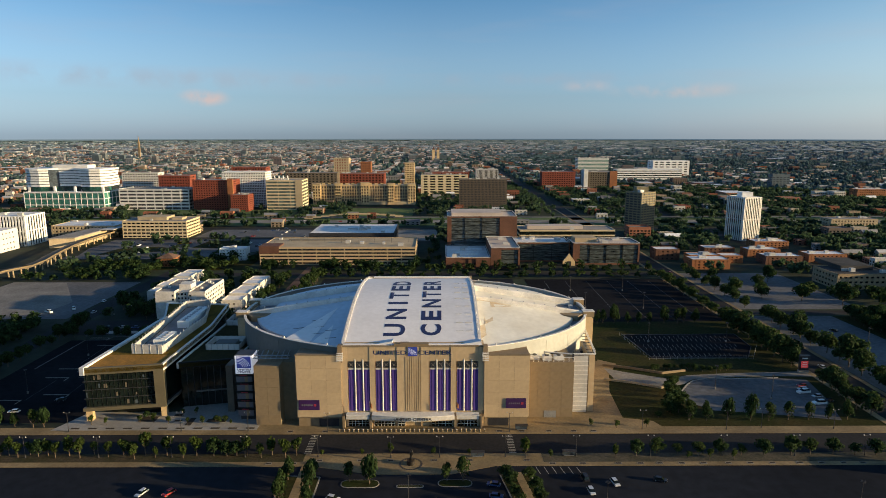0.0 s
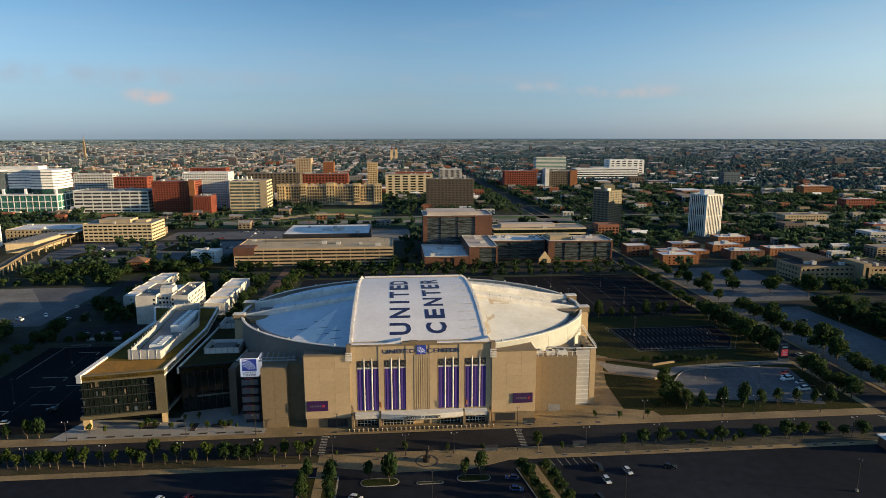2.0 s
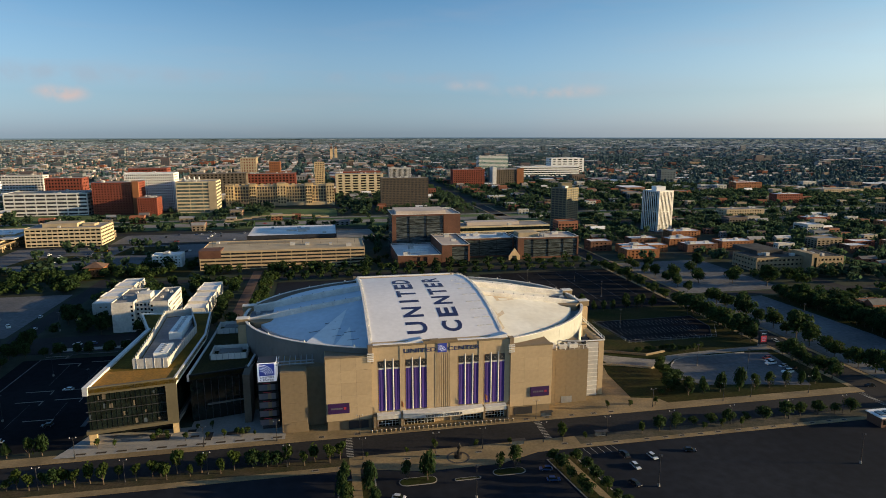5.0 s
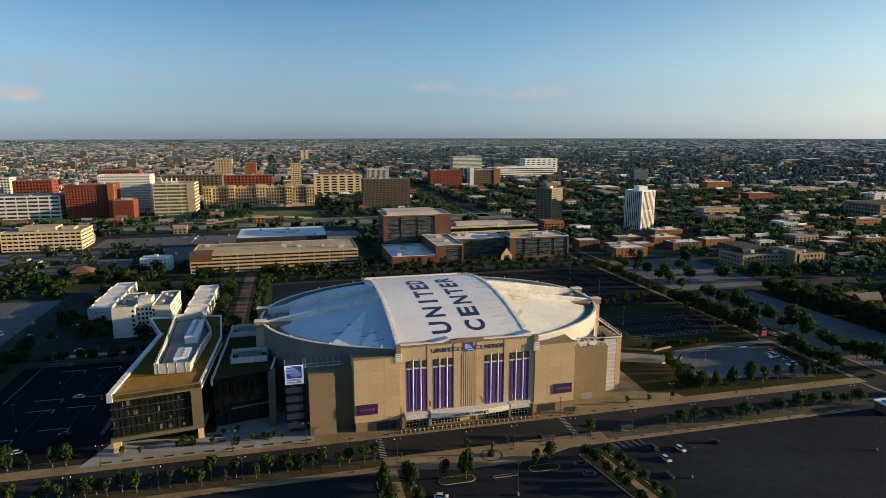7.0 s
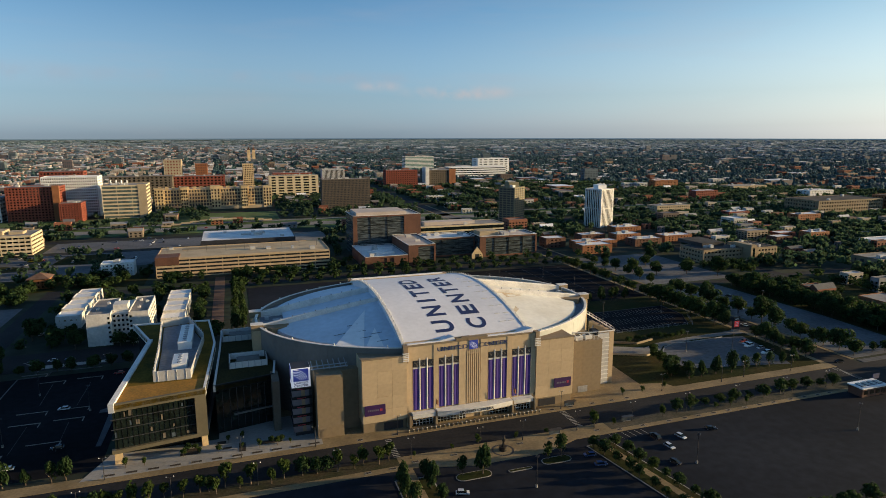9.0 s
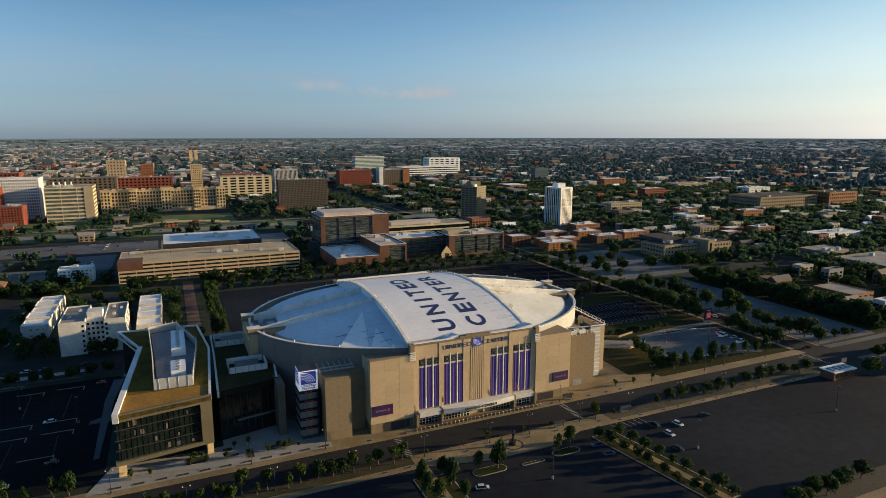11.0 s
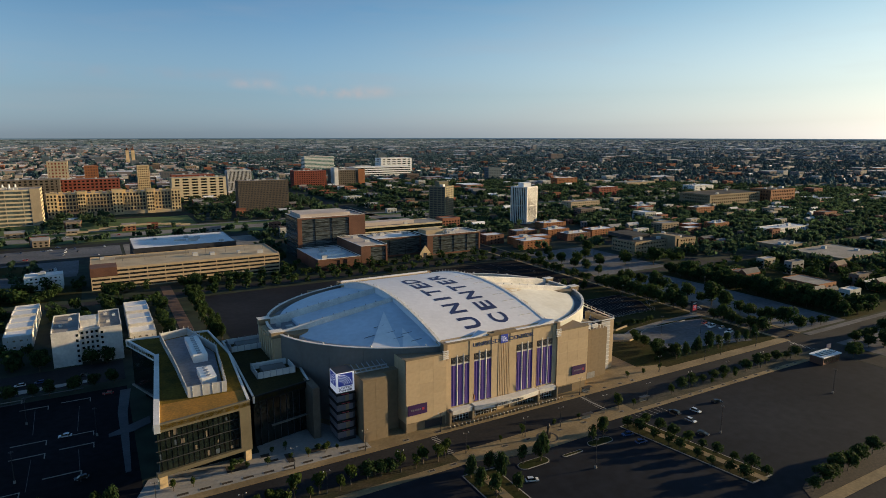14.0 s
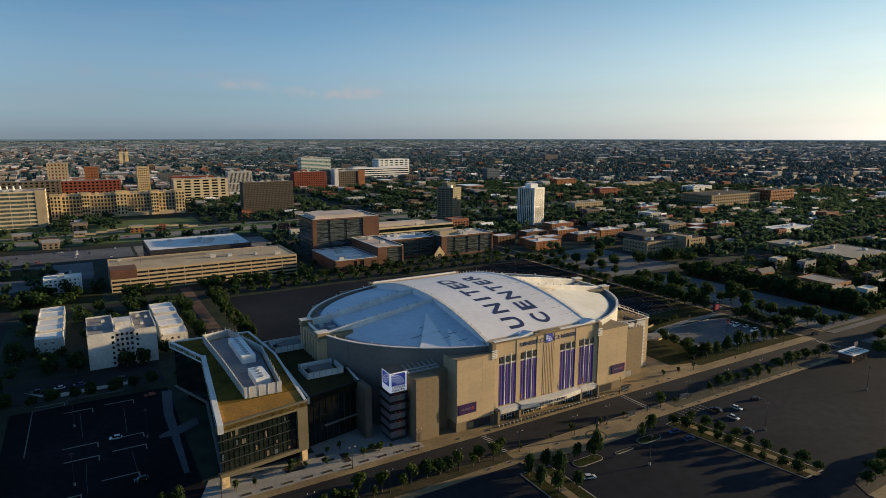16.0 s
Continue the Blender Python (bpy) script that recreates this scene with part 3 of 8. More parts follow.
slab("parking_lot_far_east", rect(-345, -242, 388, 490), 0.08, M["old_lot"], "grey asphalt lot with parked vans", "parking lot")
slab("parking_lot_pale", [(-344, 490), (-301, 488), (-262, 429), (-265, 401), (-283, 396), (-344, 396)], 0.12, M["concrete_road"], "pale concrete yard beside the lot", "parking lot")
slab("pavement_damen_east_side", rect(184, 187, 235, 1000), 0.17, M["walk"], "concrete pavement along the avenue", "pavement")
slab("pavement_damen_west_side", rect(203.5, 206, 235, 1000), 0.17, M["walk"], "concrete pavement along the avenue", "pavement")

# ---- the arena ----
AX, AY, AA, AB = -11.5, 298.5, 83.5, 63.0
VH, VD, VB, VW = 42.8, 10.3, 60.5, 28.0


def vault_z(y):
    return VH - VD * ((y - AY) / VB) ** 2


RA, RB = AA - 6.0, AB - 2.4      # edge of the side roofs, inside the gutter


def side_z(x, y, sx, sy):
    """Height of a side roof that fans from the vault down to its edge."""
    ax, ay = AX + sx * (VW - 0.2), AY + sy * 10.5
    lo, hi = 0.0, 3.0
    for _ in range(40):
        k = (lo + hi) / 2
        gx, gy = ax + (x - ax) / max(1e-3, k), ay + (y - ay) / max(1e-3, k)
        if ((gx - AX) / RA) ** 2 + ((gy - AY) / RB) ** 2 > 1:
            lo = k
        else:
            hi = k
    return 40.2 - 8.1 * min(1.0, k)


def ring_sector(r0, r1, z0, z1, a0, a1, k, bm=None):
    bm = bm or bmesh.new()
    q = []
    for i in range(k + 1):
        a = a0 + (a1 - a0) * i / k
        c, s = math.cos(a), math.sin(a)
        q.append([bm.verts.new((AX + (AA + r) * c, AY + (AB + r) * s, z)) for r, z in ((r0, z0), (r1, z0), (r1, z1), (r0, z1))])
    for a, b in zip(q, q[1:]):
        for j in range(4):
            bm.faces.new((a[j], b[j], b[(j + 1) % 4], a[(j + 1) % 4]))
    bm.faces.new(q[0][::-1])
    bm.faces.new(q[-1])
    return bm


def build_arena():
    a = thing("arena", "large tan concrete sports arena with a white vaulted roof", "arena", (AX, AY, 0))
    # drum wall in concrete segments
    seg = 24
    half = math.acos((VW + 0.2) / AA)
    for s in range(seg):
        side, k = divmod(s, seg // 2)
        a0 = side * math.pi - half + 2 * half * k / (seg // 2)
        a1 = side * math.pi - half + 2 * half * (k + 1) / (seg // 2)
        # sunlight is painted in: west half of the drum paler, east half darker
        part("drum_wall", ring_sector(-1.2, 0.0, 0, 31.4, a0 + 0.001, a1 - 0.001, 5), M["drum"] if side else M["drum_sunlit"], a)
        part("rim", ring_sector(-0.8, 0.0, 31.4, 32.75, a0, a1, 5), M["drum"] if side else M["drum_sunlit"], a)
        part("rim_cap", ring_sector(-1.0, 0.2, 32.75, 33.0, a0, a1, 5), M["membrane_trim"], a)
    # central vault
    bm = bmesh.new()
    n = 48
    y0, y1 = AY - VB, AY + VB
    rows = []
    for i in range(n + 1):
        y = y0 + (y1 - y0) * i / n
        z = vault_z(y)
        rows.append([bm.verts.new(p) for p in ((AX - VW, y, z - 5), (AX - VW, y, z), (AX + VW, y, z), (AX + VW, y, z - 5))])
    for p, q in zip(rows, rows[1:]):
        for j in range(3):
            bm.faces.new((p[j], p[j + 1], q[j + 1], q[j]))
    bm.faces.new(rows[0])
    bm.faces.new(rows[-1][::-1])
    part("vault_roof", bm, M["membrane"], a)
    for sx in (-1, 1):
        bm = bmesh.new()
        q = []
        for i in range(n + 1):
            y = y0 + (y1 - y0) * i / n
            z = vault_z(y)
            x = AX + sx * VW
            q.append([bm.verts.new(p) for p in ((x - 0.7, y, z - 0.5), (x + 0.7, y, z - 0.5), (x + 0.7, y, z + 0.3), (x - 0.7, y, z + 0.3))])
        for p, r in zip(q, q[1:]):
            for j in range(4):
                bm.faces.new((p[j], p[(j + 1) % 4], r[(j + 1) % 4], r[j]))
        bm.faces.new(q[0][::-1])
        bm.faces.new(q[-1])
        part("vault_edge", bm, M["membrane_trim"], a)
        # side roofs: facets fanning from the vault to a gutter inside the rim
        skin = M["membrane_skylit"] if sx < 0 else M["membrane_sunlit"]
        inner = math.acos((VW - 0.2) / RA)
        edge = math.asin(10.5 / RB)
        for sy in (-1, 1):
            apex = (AX + sx * (VW - 0.2), AY + sy * 10.5, 40.2)
            n = 12
            pts, outer = [], []
            for k in range(n + 1):
                a2 = edge + (inner - edge) * k / n
                pts.append((AX + sx * RA * math.cos(a2), AY + sy * RB * math.sin(a2), 32.1))
                outer.append((AX + sx * (AA - 1.0) * math.cos(a2), AY + sy * (AB - 1.0) * math.sin(a2)))
            for k in range(n):
                bm = bmesh.new()
                top = [bm.verts.new(p) for p in (apex, pts[k], pts[k + 1])]
                low = [bm.verts.new((p[0], p[1], p[2] - 1.4)) for p in (apex, pts[k], pts[k + 1])]
                bm.faces.new(top), bm.faces.new(low[::-1])
                for c in range(3):
                    bm.faces.new((top[c], low[c], low[(c + 1) % 3], top[(c + 1) % 3]))
                bmesh.ops.recalc_face_normals(bm, faces=bm.faces)
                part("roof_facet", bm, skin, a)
                part("gutter", prism([pts[k][:2], pts[k + 1][:2], outer[k + 1], outer[k]], 30.2, 30.6), M["gutter"], a, "gutter floor inside the rim, greyed for its shade")
            # paler triangular sheets of membrane, and dark seam rails
            if sx < 0 and sy < 0:
                for tri in (((-47.3, 280.0), (-66.0, 251.4), (-54.5, 247.0)), ((-46.7, 262.0), (-53.6, 247.2), (-46.6, 245.4))):
                    bm = bmesh.new()
                    vs = []
                    for x, y in tri:
                        y = y if sy < 0 else 2 * AY - y
                        vs.append(bm.verts.new((x, y, side_z(x, y, sx, sy) + 0.1)))
                    f = bm.faces.new(vs)
                    f.normal_update()
                    if f.normal.z < 0:
                        f.normal_flip()
                    part("roof_patch", bm, M["membrane_pale"], a, "pale membrane sheet")
                for x, y in ((-52, 255), (-53, 261), (-55, 268), (-46, 250), (-47, 257), (-62, 262)):
                    y = y if sy < 0 else 2 * AY - y
                    p, q = (x - 2.4, y, side_z(x - 2.4, y, sx, sy) + 0.18), (x + 2.4, y, side_z(x + 2.4, y, sx, sy) + 0.18)
                    part("seam_rail", tube(p, q, 0.12, 0.12, 5), M["gutter"], a)
            elif sx > 0:
                # tan-stained sheets next to the vault
                for x0, x1, y0, y1 in ((16.9, 20.0, 248, 287.5), (20.0, 24.0, 262, 287.5), (24.0, 34.0, 280, 287.0)):
                    bm = bmesh.new()
                    vs = []
                    for x, y in ((x0, y0), (x1, y0 + 4), (x1, y1), (x0, y1)):
                        y = y if sy < 0 else 2 * AY - y
                        vs.append(bm.verts.new((x, y, side_z(x, y, sx, sy) + 0.1)))
                    f = bm.faces.new(vs)
                    f.normal_update()
                    if f.normal.z < 0:
                        f.normal_flip()
                    part("roof_patch", bm, M["membrane_stained"], a, "tan-stained membrane sheet")
            # deck between the beam's end and the rim
            deck = [(AX + sx * (AA - 15), AY + sy * 11.2), (AX + sx * (AA - 13), AY + sy * 15), (AX + sx * (AA - 6.5), AY + sy * 17), (AX + sx * (AA - 2), AY + sy * 11.2)]
            part("end_deck", prism(deck, 30.6, 33.2), M["tan_grey"], a, "brown deck at the beam's foot")
        q = [(AX + sx * (VW - 0.2), AY - 9.6, 39.4), (AX + sx * (VW - 0.2), AY + 9.6, 39.4), (AX + sx * (AA - 13.0), AY + 9.6, 32.6), (AX + sx * (AA - 13.0), AY - 9.6, 32.6)]
        bm = bmesh.new()
        top = [bm.verts.new(p) for p in q]
        low = [bm.verts.new((x, y, z - 1.5)) for x, y, z in q]
        bm.faces.new(top), bm.faces.new(low[::-1])
        for c in range(4):
            bm.faces.new((top[c], low[c], low[(c + 1) % 4], top[(c + 1) % 4]))
        bmesh.ops.recalc_face_normals(bm, faces=bm.faces)
        part("roof_band", bm, skin, a)
        part("end_recess", box(*sorted((AX + sx * (AA - 13.0), AX + sx * (AA - 2.0))), AY - 9.6, AY + 9.6, 30.6, 31.2), M["gutter"], a, "sunken yard between the beams, darkened for its shade")
        for k, (dx, dy, w, h) in enumerate(((10.5, -6, 2.4, 1.6), (9.5, 1, 3.0, 1.2), (5.5, 5, 2.0, 1.8))):
            part("roof_unit", box(AX + sx * (AA - dx) - w / 2, AX + sx * (AA - dx) + w / 2, AY + dy - 1.2, AY + dy + 1.2, 31.2, 31.2 + h * 0.7), M["screen"], a)
        # two raised girders across every side roof, with small lamps on top
        for yb in (AY - 10.5, AY + 10.5):
            bm = bmesh.new()
            q = []
            for i in range(21):
                u = VW + (AA - 1.0 - VW) * i / 20
                x = AX + sx * u
                z = 41.7 - 8.2 * i / 20 + 0.3 * math.sin(math.pi * i / 20)
                zb = 37.8 - 8.2 * i / 20
                q.append([bm.verts.new(p) for p in ((x, yb - 0.85, zb), (x, yb + 0.85, zb), (x, yb + 0.85, z - 0.4), (x, yb + 0.5, z), (x, yb - 0.5, z), (x, yb - 0.85, z - 0.4))])
            for p, r in zip(q, q[1:]):
                for j in range(6):
                    f = (p[j], p[(j + 1) % 6], r[(j + 1) % 6], r[j])
                    bm.faces.new(f if sx > 0 else f[::-1])
            bm.faces.new(q[-1])
            bmesh.ops.recalc_face_normals(bm, faces=bm.faces)
            g = part("roof_beam", bm, M["membrane_trim"], a)
            for i in range(1, 9):
                x = AX + sx * (VW + 3 + i * 5.2)
                z = 41.7 - 8.2 * (3 + i * 5.2) / (AA - 1.0 - VW) + 0.25
                part("beam_lamp", box(x - 0.2, x + 0.2, yb - 0.2, yb + 0.2, z - 0.2, z + 0.5), M["steel"], g)
        # stair towers at the ends of the oval, ribbed with upright fins
        part("end_tower", box(*sorted((AX + sx * (AA - 2.2), AX + sx * (AA + 1.2))), AY - 13, AY + 13, 0.1, 31.4), M["tan"], a)
        for k in range(7):
            y = AY - 11.4 + k * 3.8
            part("tower_fin", box(*sorted((AX + sx * (AA + 1.2), AX + sx * (AA + 1.9))), y - 0.9, y + 0.9, 0.1, 30.6), M["tan"], a)
            if k < 6:
                part("tower_slot", box(*sorted((AX + sx * (AA + 1.2), AX + sx * (AA + 1.26))), y + 1.2, y + 2.6, 12.0, 29.0), M["dark"], a)
        for yb in (AY - 11, AY + 11):
            part("bracket", box(*sorted((AX + sx * (AA - 3), AX + sx * (AA + 2.2))), yb - 1.8, yb + 1.8, 31.4, 34.0), M["tan_grey"], a)
            part("bracket_cap", box(*sorted((AX + sx * (AA - 3.2), AX + sx * (AA + 2.4))), yb - 2.0, yb + 2.0, 34.0, 34.3), M["membrane_trim"], a)
    # facade, front and back
    mid = -10.8
    for front in (True, False):
        def fy(d):
            return 236.0 + d if front else 2 * AY - 236.0 - d

        def b(x0, x1, d0, d1, z0, z1):
            return box(x0, x1, *sorted((fy(d0), fy(d1))), z0, z1)
        part("central_wall", b(mid - 28.8, mid + 28.8, 1.0, 9, 0.1, 34.0), M["tan"], a)
        for sx in (-1, 1):
            x0, x1 = sorted((mid + sx * 28.8, mid + sx * 47))
            part("side_wall", b(x0, x1, 0.0, 14, 4.2, 30.5), M["tan_dark"], a)
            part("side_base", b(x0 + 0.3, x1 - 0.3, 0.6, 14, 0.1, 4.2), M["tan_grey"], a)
            w, h = (x1 - x0) / 3, 26.3 / 5
            me = shared_box("panel", w - 0.05, 0.16, h - 0.05, M["tan"])
            for i in range(3):
                for k in range(5):
                    piece("panel", me, a, x0 + (i + 0.5) * w, fy(-0.08), 4.26 + k * h)
            me = shared_box("panel", 0.16, 13.6 / 2 - 0.12, h - 0.12, M["tan"])
            for i in range(2):
                for k in range(5):
                    piece("panel", me, a, mid + sx * 47.08, fy(3.5 + i * 6.8), 4.26 + k * h)
            part("coping", b(x0 - 0.2, x1 + 0.2, -0.3, 1.2, 30.5, 31.0), M["tan_grey"], a)
            # louvred corner posts where vault and side wall meet
            xp = mid + sx * 29.2
            part("corner_post", b(xp - 0.9, xp + 0.9, -0.1, 2.5, 27.5, 34.6), M["tan_dark"], a)
            for k in range(5):
                part("louvre", b(xp - 1.3, xp + 1.3, -0.6, 0.2, 28.4 + k * 0.75, 28.75 + k * 0.75), M["offwhite"], a)
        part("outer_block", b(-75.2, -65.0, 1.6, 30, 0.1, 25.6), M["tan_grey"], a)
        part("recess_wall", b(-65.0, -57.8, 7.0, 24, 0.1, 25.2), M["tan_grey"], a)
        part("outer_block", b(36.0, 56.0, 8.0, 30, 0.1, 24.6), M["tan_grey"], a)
        for x0, x1, d in ((-75.2, -65.0, 1.6), (36.0, 56.0, 8.0)):
            n = round((x1 - x0) / 5)
            w = (x1 - x0) / n
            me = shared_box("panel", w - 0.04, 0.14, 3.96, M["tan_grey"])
            for i in range(n):
                for k in range(6):
                    piece("panel", me, a, x0 + (i + 0.5) * w, fy(d - 0.07), 0.5 + k * 4.0)
        # raised bays between the banner groups
        bays = ((-28.8, -26.4), (-17.4, -15.3), (-6.4, -3.2), (3.2, 6.4), (15.3, 17.4), (26.4, 28.8))
        for x0, x1 in bays:
            part("wall_bay", b(mid + x0, mid + x1, 0.45, 1.0, 0.1, 34.0), M["tan"], a)
        for x0, x1 in ((-26.35, -17.45), (-15.25, -6.45), (-3.15, 3.15), (6.45, 15.25), (17.45, 26.35)):
            part("wall_header", b(mid + x0, mid + x1, 0.6, 1.0, 28.0, 34.0), M["tan"], a)
        for k in range(7):
            part("fin", b(mid - 2.7 + k * 0.9 - 0.3, mid - 2.7 + k * 0.9 + 0.3, 0.35, 1.0, 6.6, 30.0), M["tan"], a)
        part("coping", b(mid - 28.9, mid + 28.9, 0.3, 1.4, 34.0, 34.4), M["tan_grey"], a)
        # white eave of the vault, a short raised parapet, and folds of the membrane beside it
        part("vault_eave", b(mid - 28.0, mid + 27.8, 1.45, 2.6, 33.0, 34.75), M["membrane"], a)
        if front:
            part("parapet_block", b(mid - 7.6, mid + 6.4, 0.75, 2.6, 34.4, 35.2), M["tan_grey"], a)
            part("parapet_hatch", b(mid - 5.0, mid - 1.5, 0.9, 2.3, 35.2, 35.6), M["tan_dark"], a)
            for x0, x1 in ((-17.5, -8.2), (16.5, 27.6)):
                bm = bmesh.new()
                p = [bm.verts.new(c) for c in ((mid + x0, fy(1.5), 34.3), (mid + x1, fy(1.5), 34.3), (mid + x1, fy(1.5), 36.0), (mid + x1, fy(8.5), vault_z(AY - VB + 7.5) - 0.1))]
                for c in ((0, 1, 2), (0, 2, 3), (1, 3, 2), (0, 3, 1)):
                    bm.faces.new([p[i] for i in c])
                bmesh.ops.recalc_face_normals(bm, faces=bm.faces)
                part("roof_fold", bm, M["membrane"], a)
        groups = (-26.0, -15.0, 6.9, 17.9)
        rail = shared_box("banner_rail", 2.5, 0.3, 0.5, M["cream"])
        pil = bpy.data.meshes.new("pilaster")
        tb = tube((0, 0, 6.6), (0, 0, 28.4), 0.34, 0.32, 10)
        tube((0, 0, 28.4), (0, 0, 29.3), 0.32, 0.05, 10, tb)
        tb.to_mesh(pil), tb.free()
        pil.materials.append(M["cream"])
        for g0 in groups:
            for k in range(3):
                xc = mid + g0 + 1.15 + k * 3.15
                bn = bmesh.new()
                cols = []
                for i in range(7):
                    u = -1.12 + 2.24 * i / 6
                    cols.append([bn.verts.new((xc + u, fy(0.62 + 0.05 * math.sin(i * 2.1 + k)), z)) for z in (6.8, 13.0, 19.0, 24.4)])
                for p, q in zip(cols, cols[1:]):
                    for i in range(3):
                        f = (p[i], q[i], q[i + 1], p[i + 1])
                        bn.faces.new(f if front else f[::-1])
                part("banner", bn, M["purple"], a, "hanging purple fabric banner")
                piece("banner_rail", rail, a, xc, fy(0.75), 24.45)
                v = part("vent", b(xc - 1.1, xc + 1.1, 0.55, 1.0, 25.3, 27.7), M["dark"], a, "dark square louvre")
                for s in (-1, 1):
                    part("vent_bar", tube((xc - 0.9, fy(0.5), 26.5 - s * 0.95), (xc + 0.9, fy(0.5), 26.5 + s * 0.95), 0.07, 0.07, 4), M["drum"], v)
                if k < 2:
                    piece("pilaster", pil, a, xc + 1.575, fy(0.75), 0)
        # canopies and doors: white fronts, the middle one bowed
        for x0, x1, d, bow, z0, z1 in ((-27.0, -17.4, -2.2, 0.0, 4.3, 6.2), (-16.6, 16.8, -2.6, 1.6, 4.3, 6.4), (17.6, 26.8, -2.2, 0.0, 4.3, 6.2)):
            k = 16 if bow else 1
            face = [(mid + x0 + (x1 - x0) * i / k, d - bow * math.sin(math.pi * i / k)) for i in range(k + 1)]
            ring = [(x, fy(y)) for x, y in face] + [(mid + x1, fy(0.4)), (mid + x0, fy(0.4))]
            part("canopy", prism(ring, z0, z1 - 0.3), M["cream"], a, "white metal entrance canopy")
            cap = [(x, fy(y - 0.2)) for x, y in face] + [(mid + x1, fy(0.4)), (mid + x0, fy(0.4))]
            part("canopy_roof", prism(cap, z1 - 0.3, z1), M["offwhite"], a)
            sub = [(x, fy(y + 0.5)) for x, y in face] + [(mid + x1, fy(0.4)), (mid + x0, fy(0.4))]
            part("canopy_soffit", prism(sub, z0 - 0.5, z0), M["buff"], a)
        for x in (-17.0, 17.2, -28.0, 27.6):
            part("entrance_pier", b(mid + x - 0.5, mid + x + 0.5, -2.4, 0.4, 0.1, 5.6), M["tan_grey"], a)
        door = shared_box("door_glass", 1.25, 0.08, 3.2, M["glass"])
        post = shared_box("door_post", 0.14, 0.16, 3.4, M["white"])
        for x0, x1 in ((-26.4, -18.0), (-15.8, -7.6), (-6.2, -3.4), (7.6, 16.0), (18.2, 26.2)):
            n = round((x1 - x0) / 1.4)
            for k in range(n + 1):
                x = mid + x0 + (x1 - x0) * k / n
                piece("door_post", post, a, x, fy(0.3), 0.15)
                if k < n:
                    piece("door_glass", door, a, x + 0.7, fy(0.36), 0.2)
            for z in (1.15, 2.25, 3.35):
                part("door_transom", b(mid + x0, mid + x1, 0.2, 0.34, z, z + 0.12), M["white"], a)
        if front:
            for xs in ((-49.2, -41.2), (20.0, 28.2)):
                part("vehicle_opening", b(xs[0], xs[1], 0.5, 0.62, 0.15, 3.4), M["dark"], a, "dark service opening")
            part("service_door", b(44.0, 49.0, 7.8, 7.95, 0.15, 3.2), M["steel"], a)
            for x0, x1, z in ((-57.1, -48.7, 7.6), (26.9, 35.1, 8.2)):
                sg = part("wall_sign", b(x0, x1, -0.55, -0.17, z, z + 4.2), M["plum"], a, "dark plum wall screen")
                for k in range(6):
                    part("sign_bar", b(x0 + 1.2 + 0.78 * k, x0 + 1.72 + 0.78 * k, -0.62, -0.56, z + 1.75, z + 2.45), M["lavender"], sg)
                part("sign_mark", b(x0 + 6.1, x0 + 7.1, -0.62, -0.56, z + 1.6, z + 2.6), M["sign_red"], sg)
            for x in (-39.6, 18.0):
                bm = tube((x, fy(0.42), 6.1), (x, fy(0.3), 6.1), 0.95, 0.95, 20)
                part("medallion", bm, M["tan_grey"], a)
            # roof plant on the west block
            for k, (x, y) in enumerate(((40, 248), (45, 247.2), (50, 247.4))):
                u = part("roof_unit", box(x - 1.9, x + 1.9, y - 1.4, y + 1.4, 24.6, 26.4), M["offwhite"], a)
                part("unit_fan", tube((x, y, 26.4), (x, y, 26.7), 0.9, 0.9, 10), M["dark"], u)
            part("screen_wall", box(57.0, 63.0, 249.0, 249.6, 0.1, 25.4), M["screen"], a, "white ribbed stair screen")
            for k in range(12):
                part("screen_rib", box(56.9, 63.1, 248.75, 249.0, 1.0 + k * 2.0, 1.25 + k * 2.0), M["offwhite"], a)
            part("screen_post", box(56.2, 56.9, 248.8, 249.6, 0.1, 26.4), M["dark"], a)
            part("stair_block", box(63.6, 66.0, 249.6, 268, 0.1, 25.6), M["tan"], a)
            for p, q in (((56.5, 249.3, 26.2), (66, 249.3, 26.2)), ((66, 249.3, 26.2), (69, 282, 26.2)), ((56.5, 249.3, 26.2), (45, 252, 26.2))):
                part("pergola_beam", tube(p, q, 0.3, 0.3, 6), M["offwhite"], a)
            for k in range(7):
                t = k / 6
                part("pergola_rafter", tube((65.8 + 2.6 * t, 251 + 26 * t, 26.2), (63.2 + 2.6 * t, 252 + 26 * t, 25.8), 0.14, 0.14, 5), M["dark"], a)
            for k in range(10):
                part("rail_post", tube((37 + k * 2.1, 244.3, 24.6), (37 + k * 2.1, 244.3, 26.6), 0.12, 0.12, 5), M["offwhite"], a)
                t = k / 9
                part("rail_post", tube((66 + 3 * t, 250 + 32 * t, 25.6), (66 + 3 * t, 250 + 32 * t, 27.6), 0.14, 0.14, 5), M["offwhite"], a)
            part("guard_rail", tube((37, 244.3, 26.5), (56, 244.3, 26.5), 0.1, 0.1, 5), M["offwhite"], a)
            part("guard_rail", tube((66, 250, 27.5), (69, 282, 27.5), 0.1, 0.1, 5), M["offwhite"], a)
            for k, (x, y) in enumerate(((42, 256), (47, 262), (52, 258), (57, 266), (61, 262))):
                part("roof_duct", tube((x, y, 22.0), (x + 3, y + 2, 24.6), 0.5, 0.4, 8), M["steel"], a)
            part("service_yard", box(45, 63.5, 252, 262, 0.1, 22.0), M["tan_grey"], a)
            for x, y, h in ((48, 254, 3), (53, 256, 2.2), (58, 254, 2.8), (60, 259, 2.0)):
                part("roof_unit", box(x, x + 3, y, y + 2.4, 22.0, 22.0 + h), M["dark"], a)
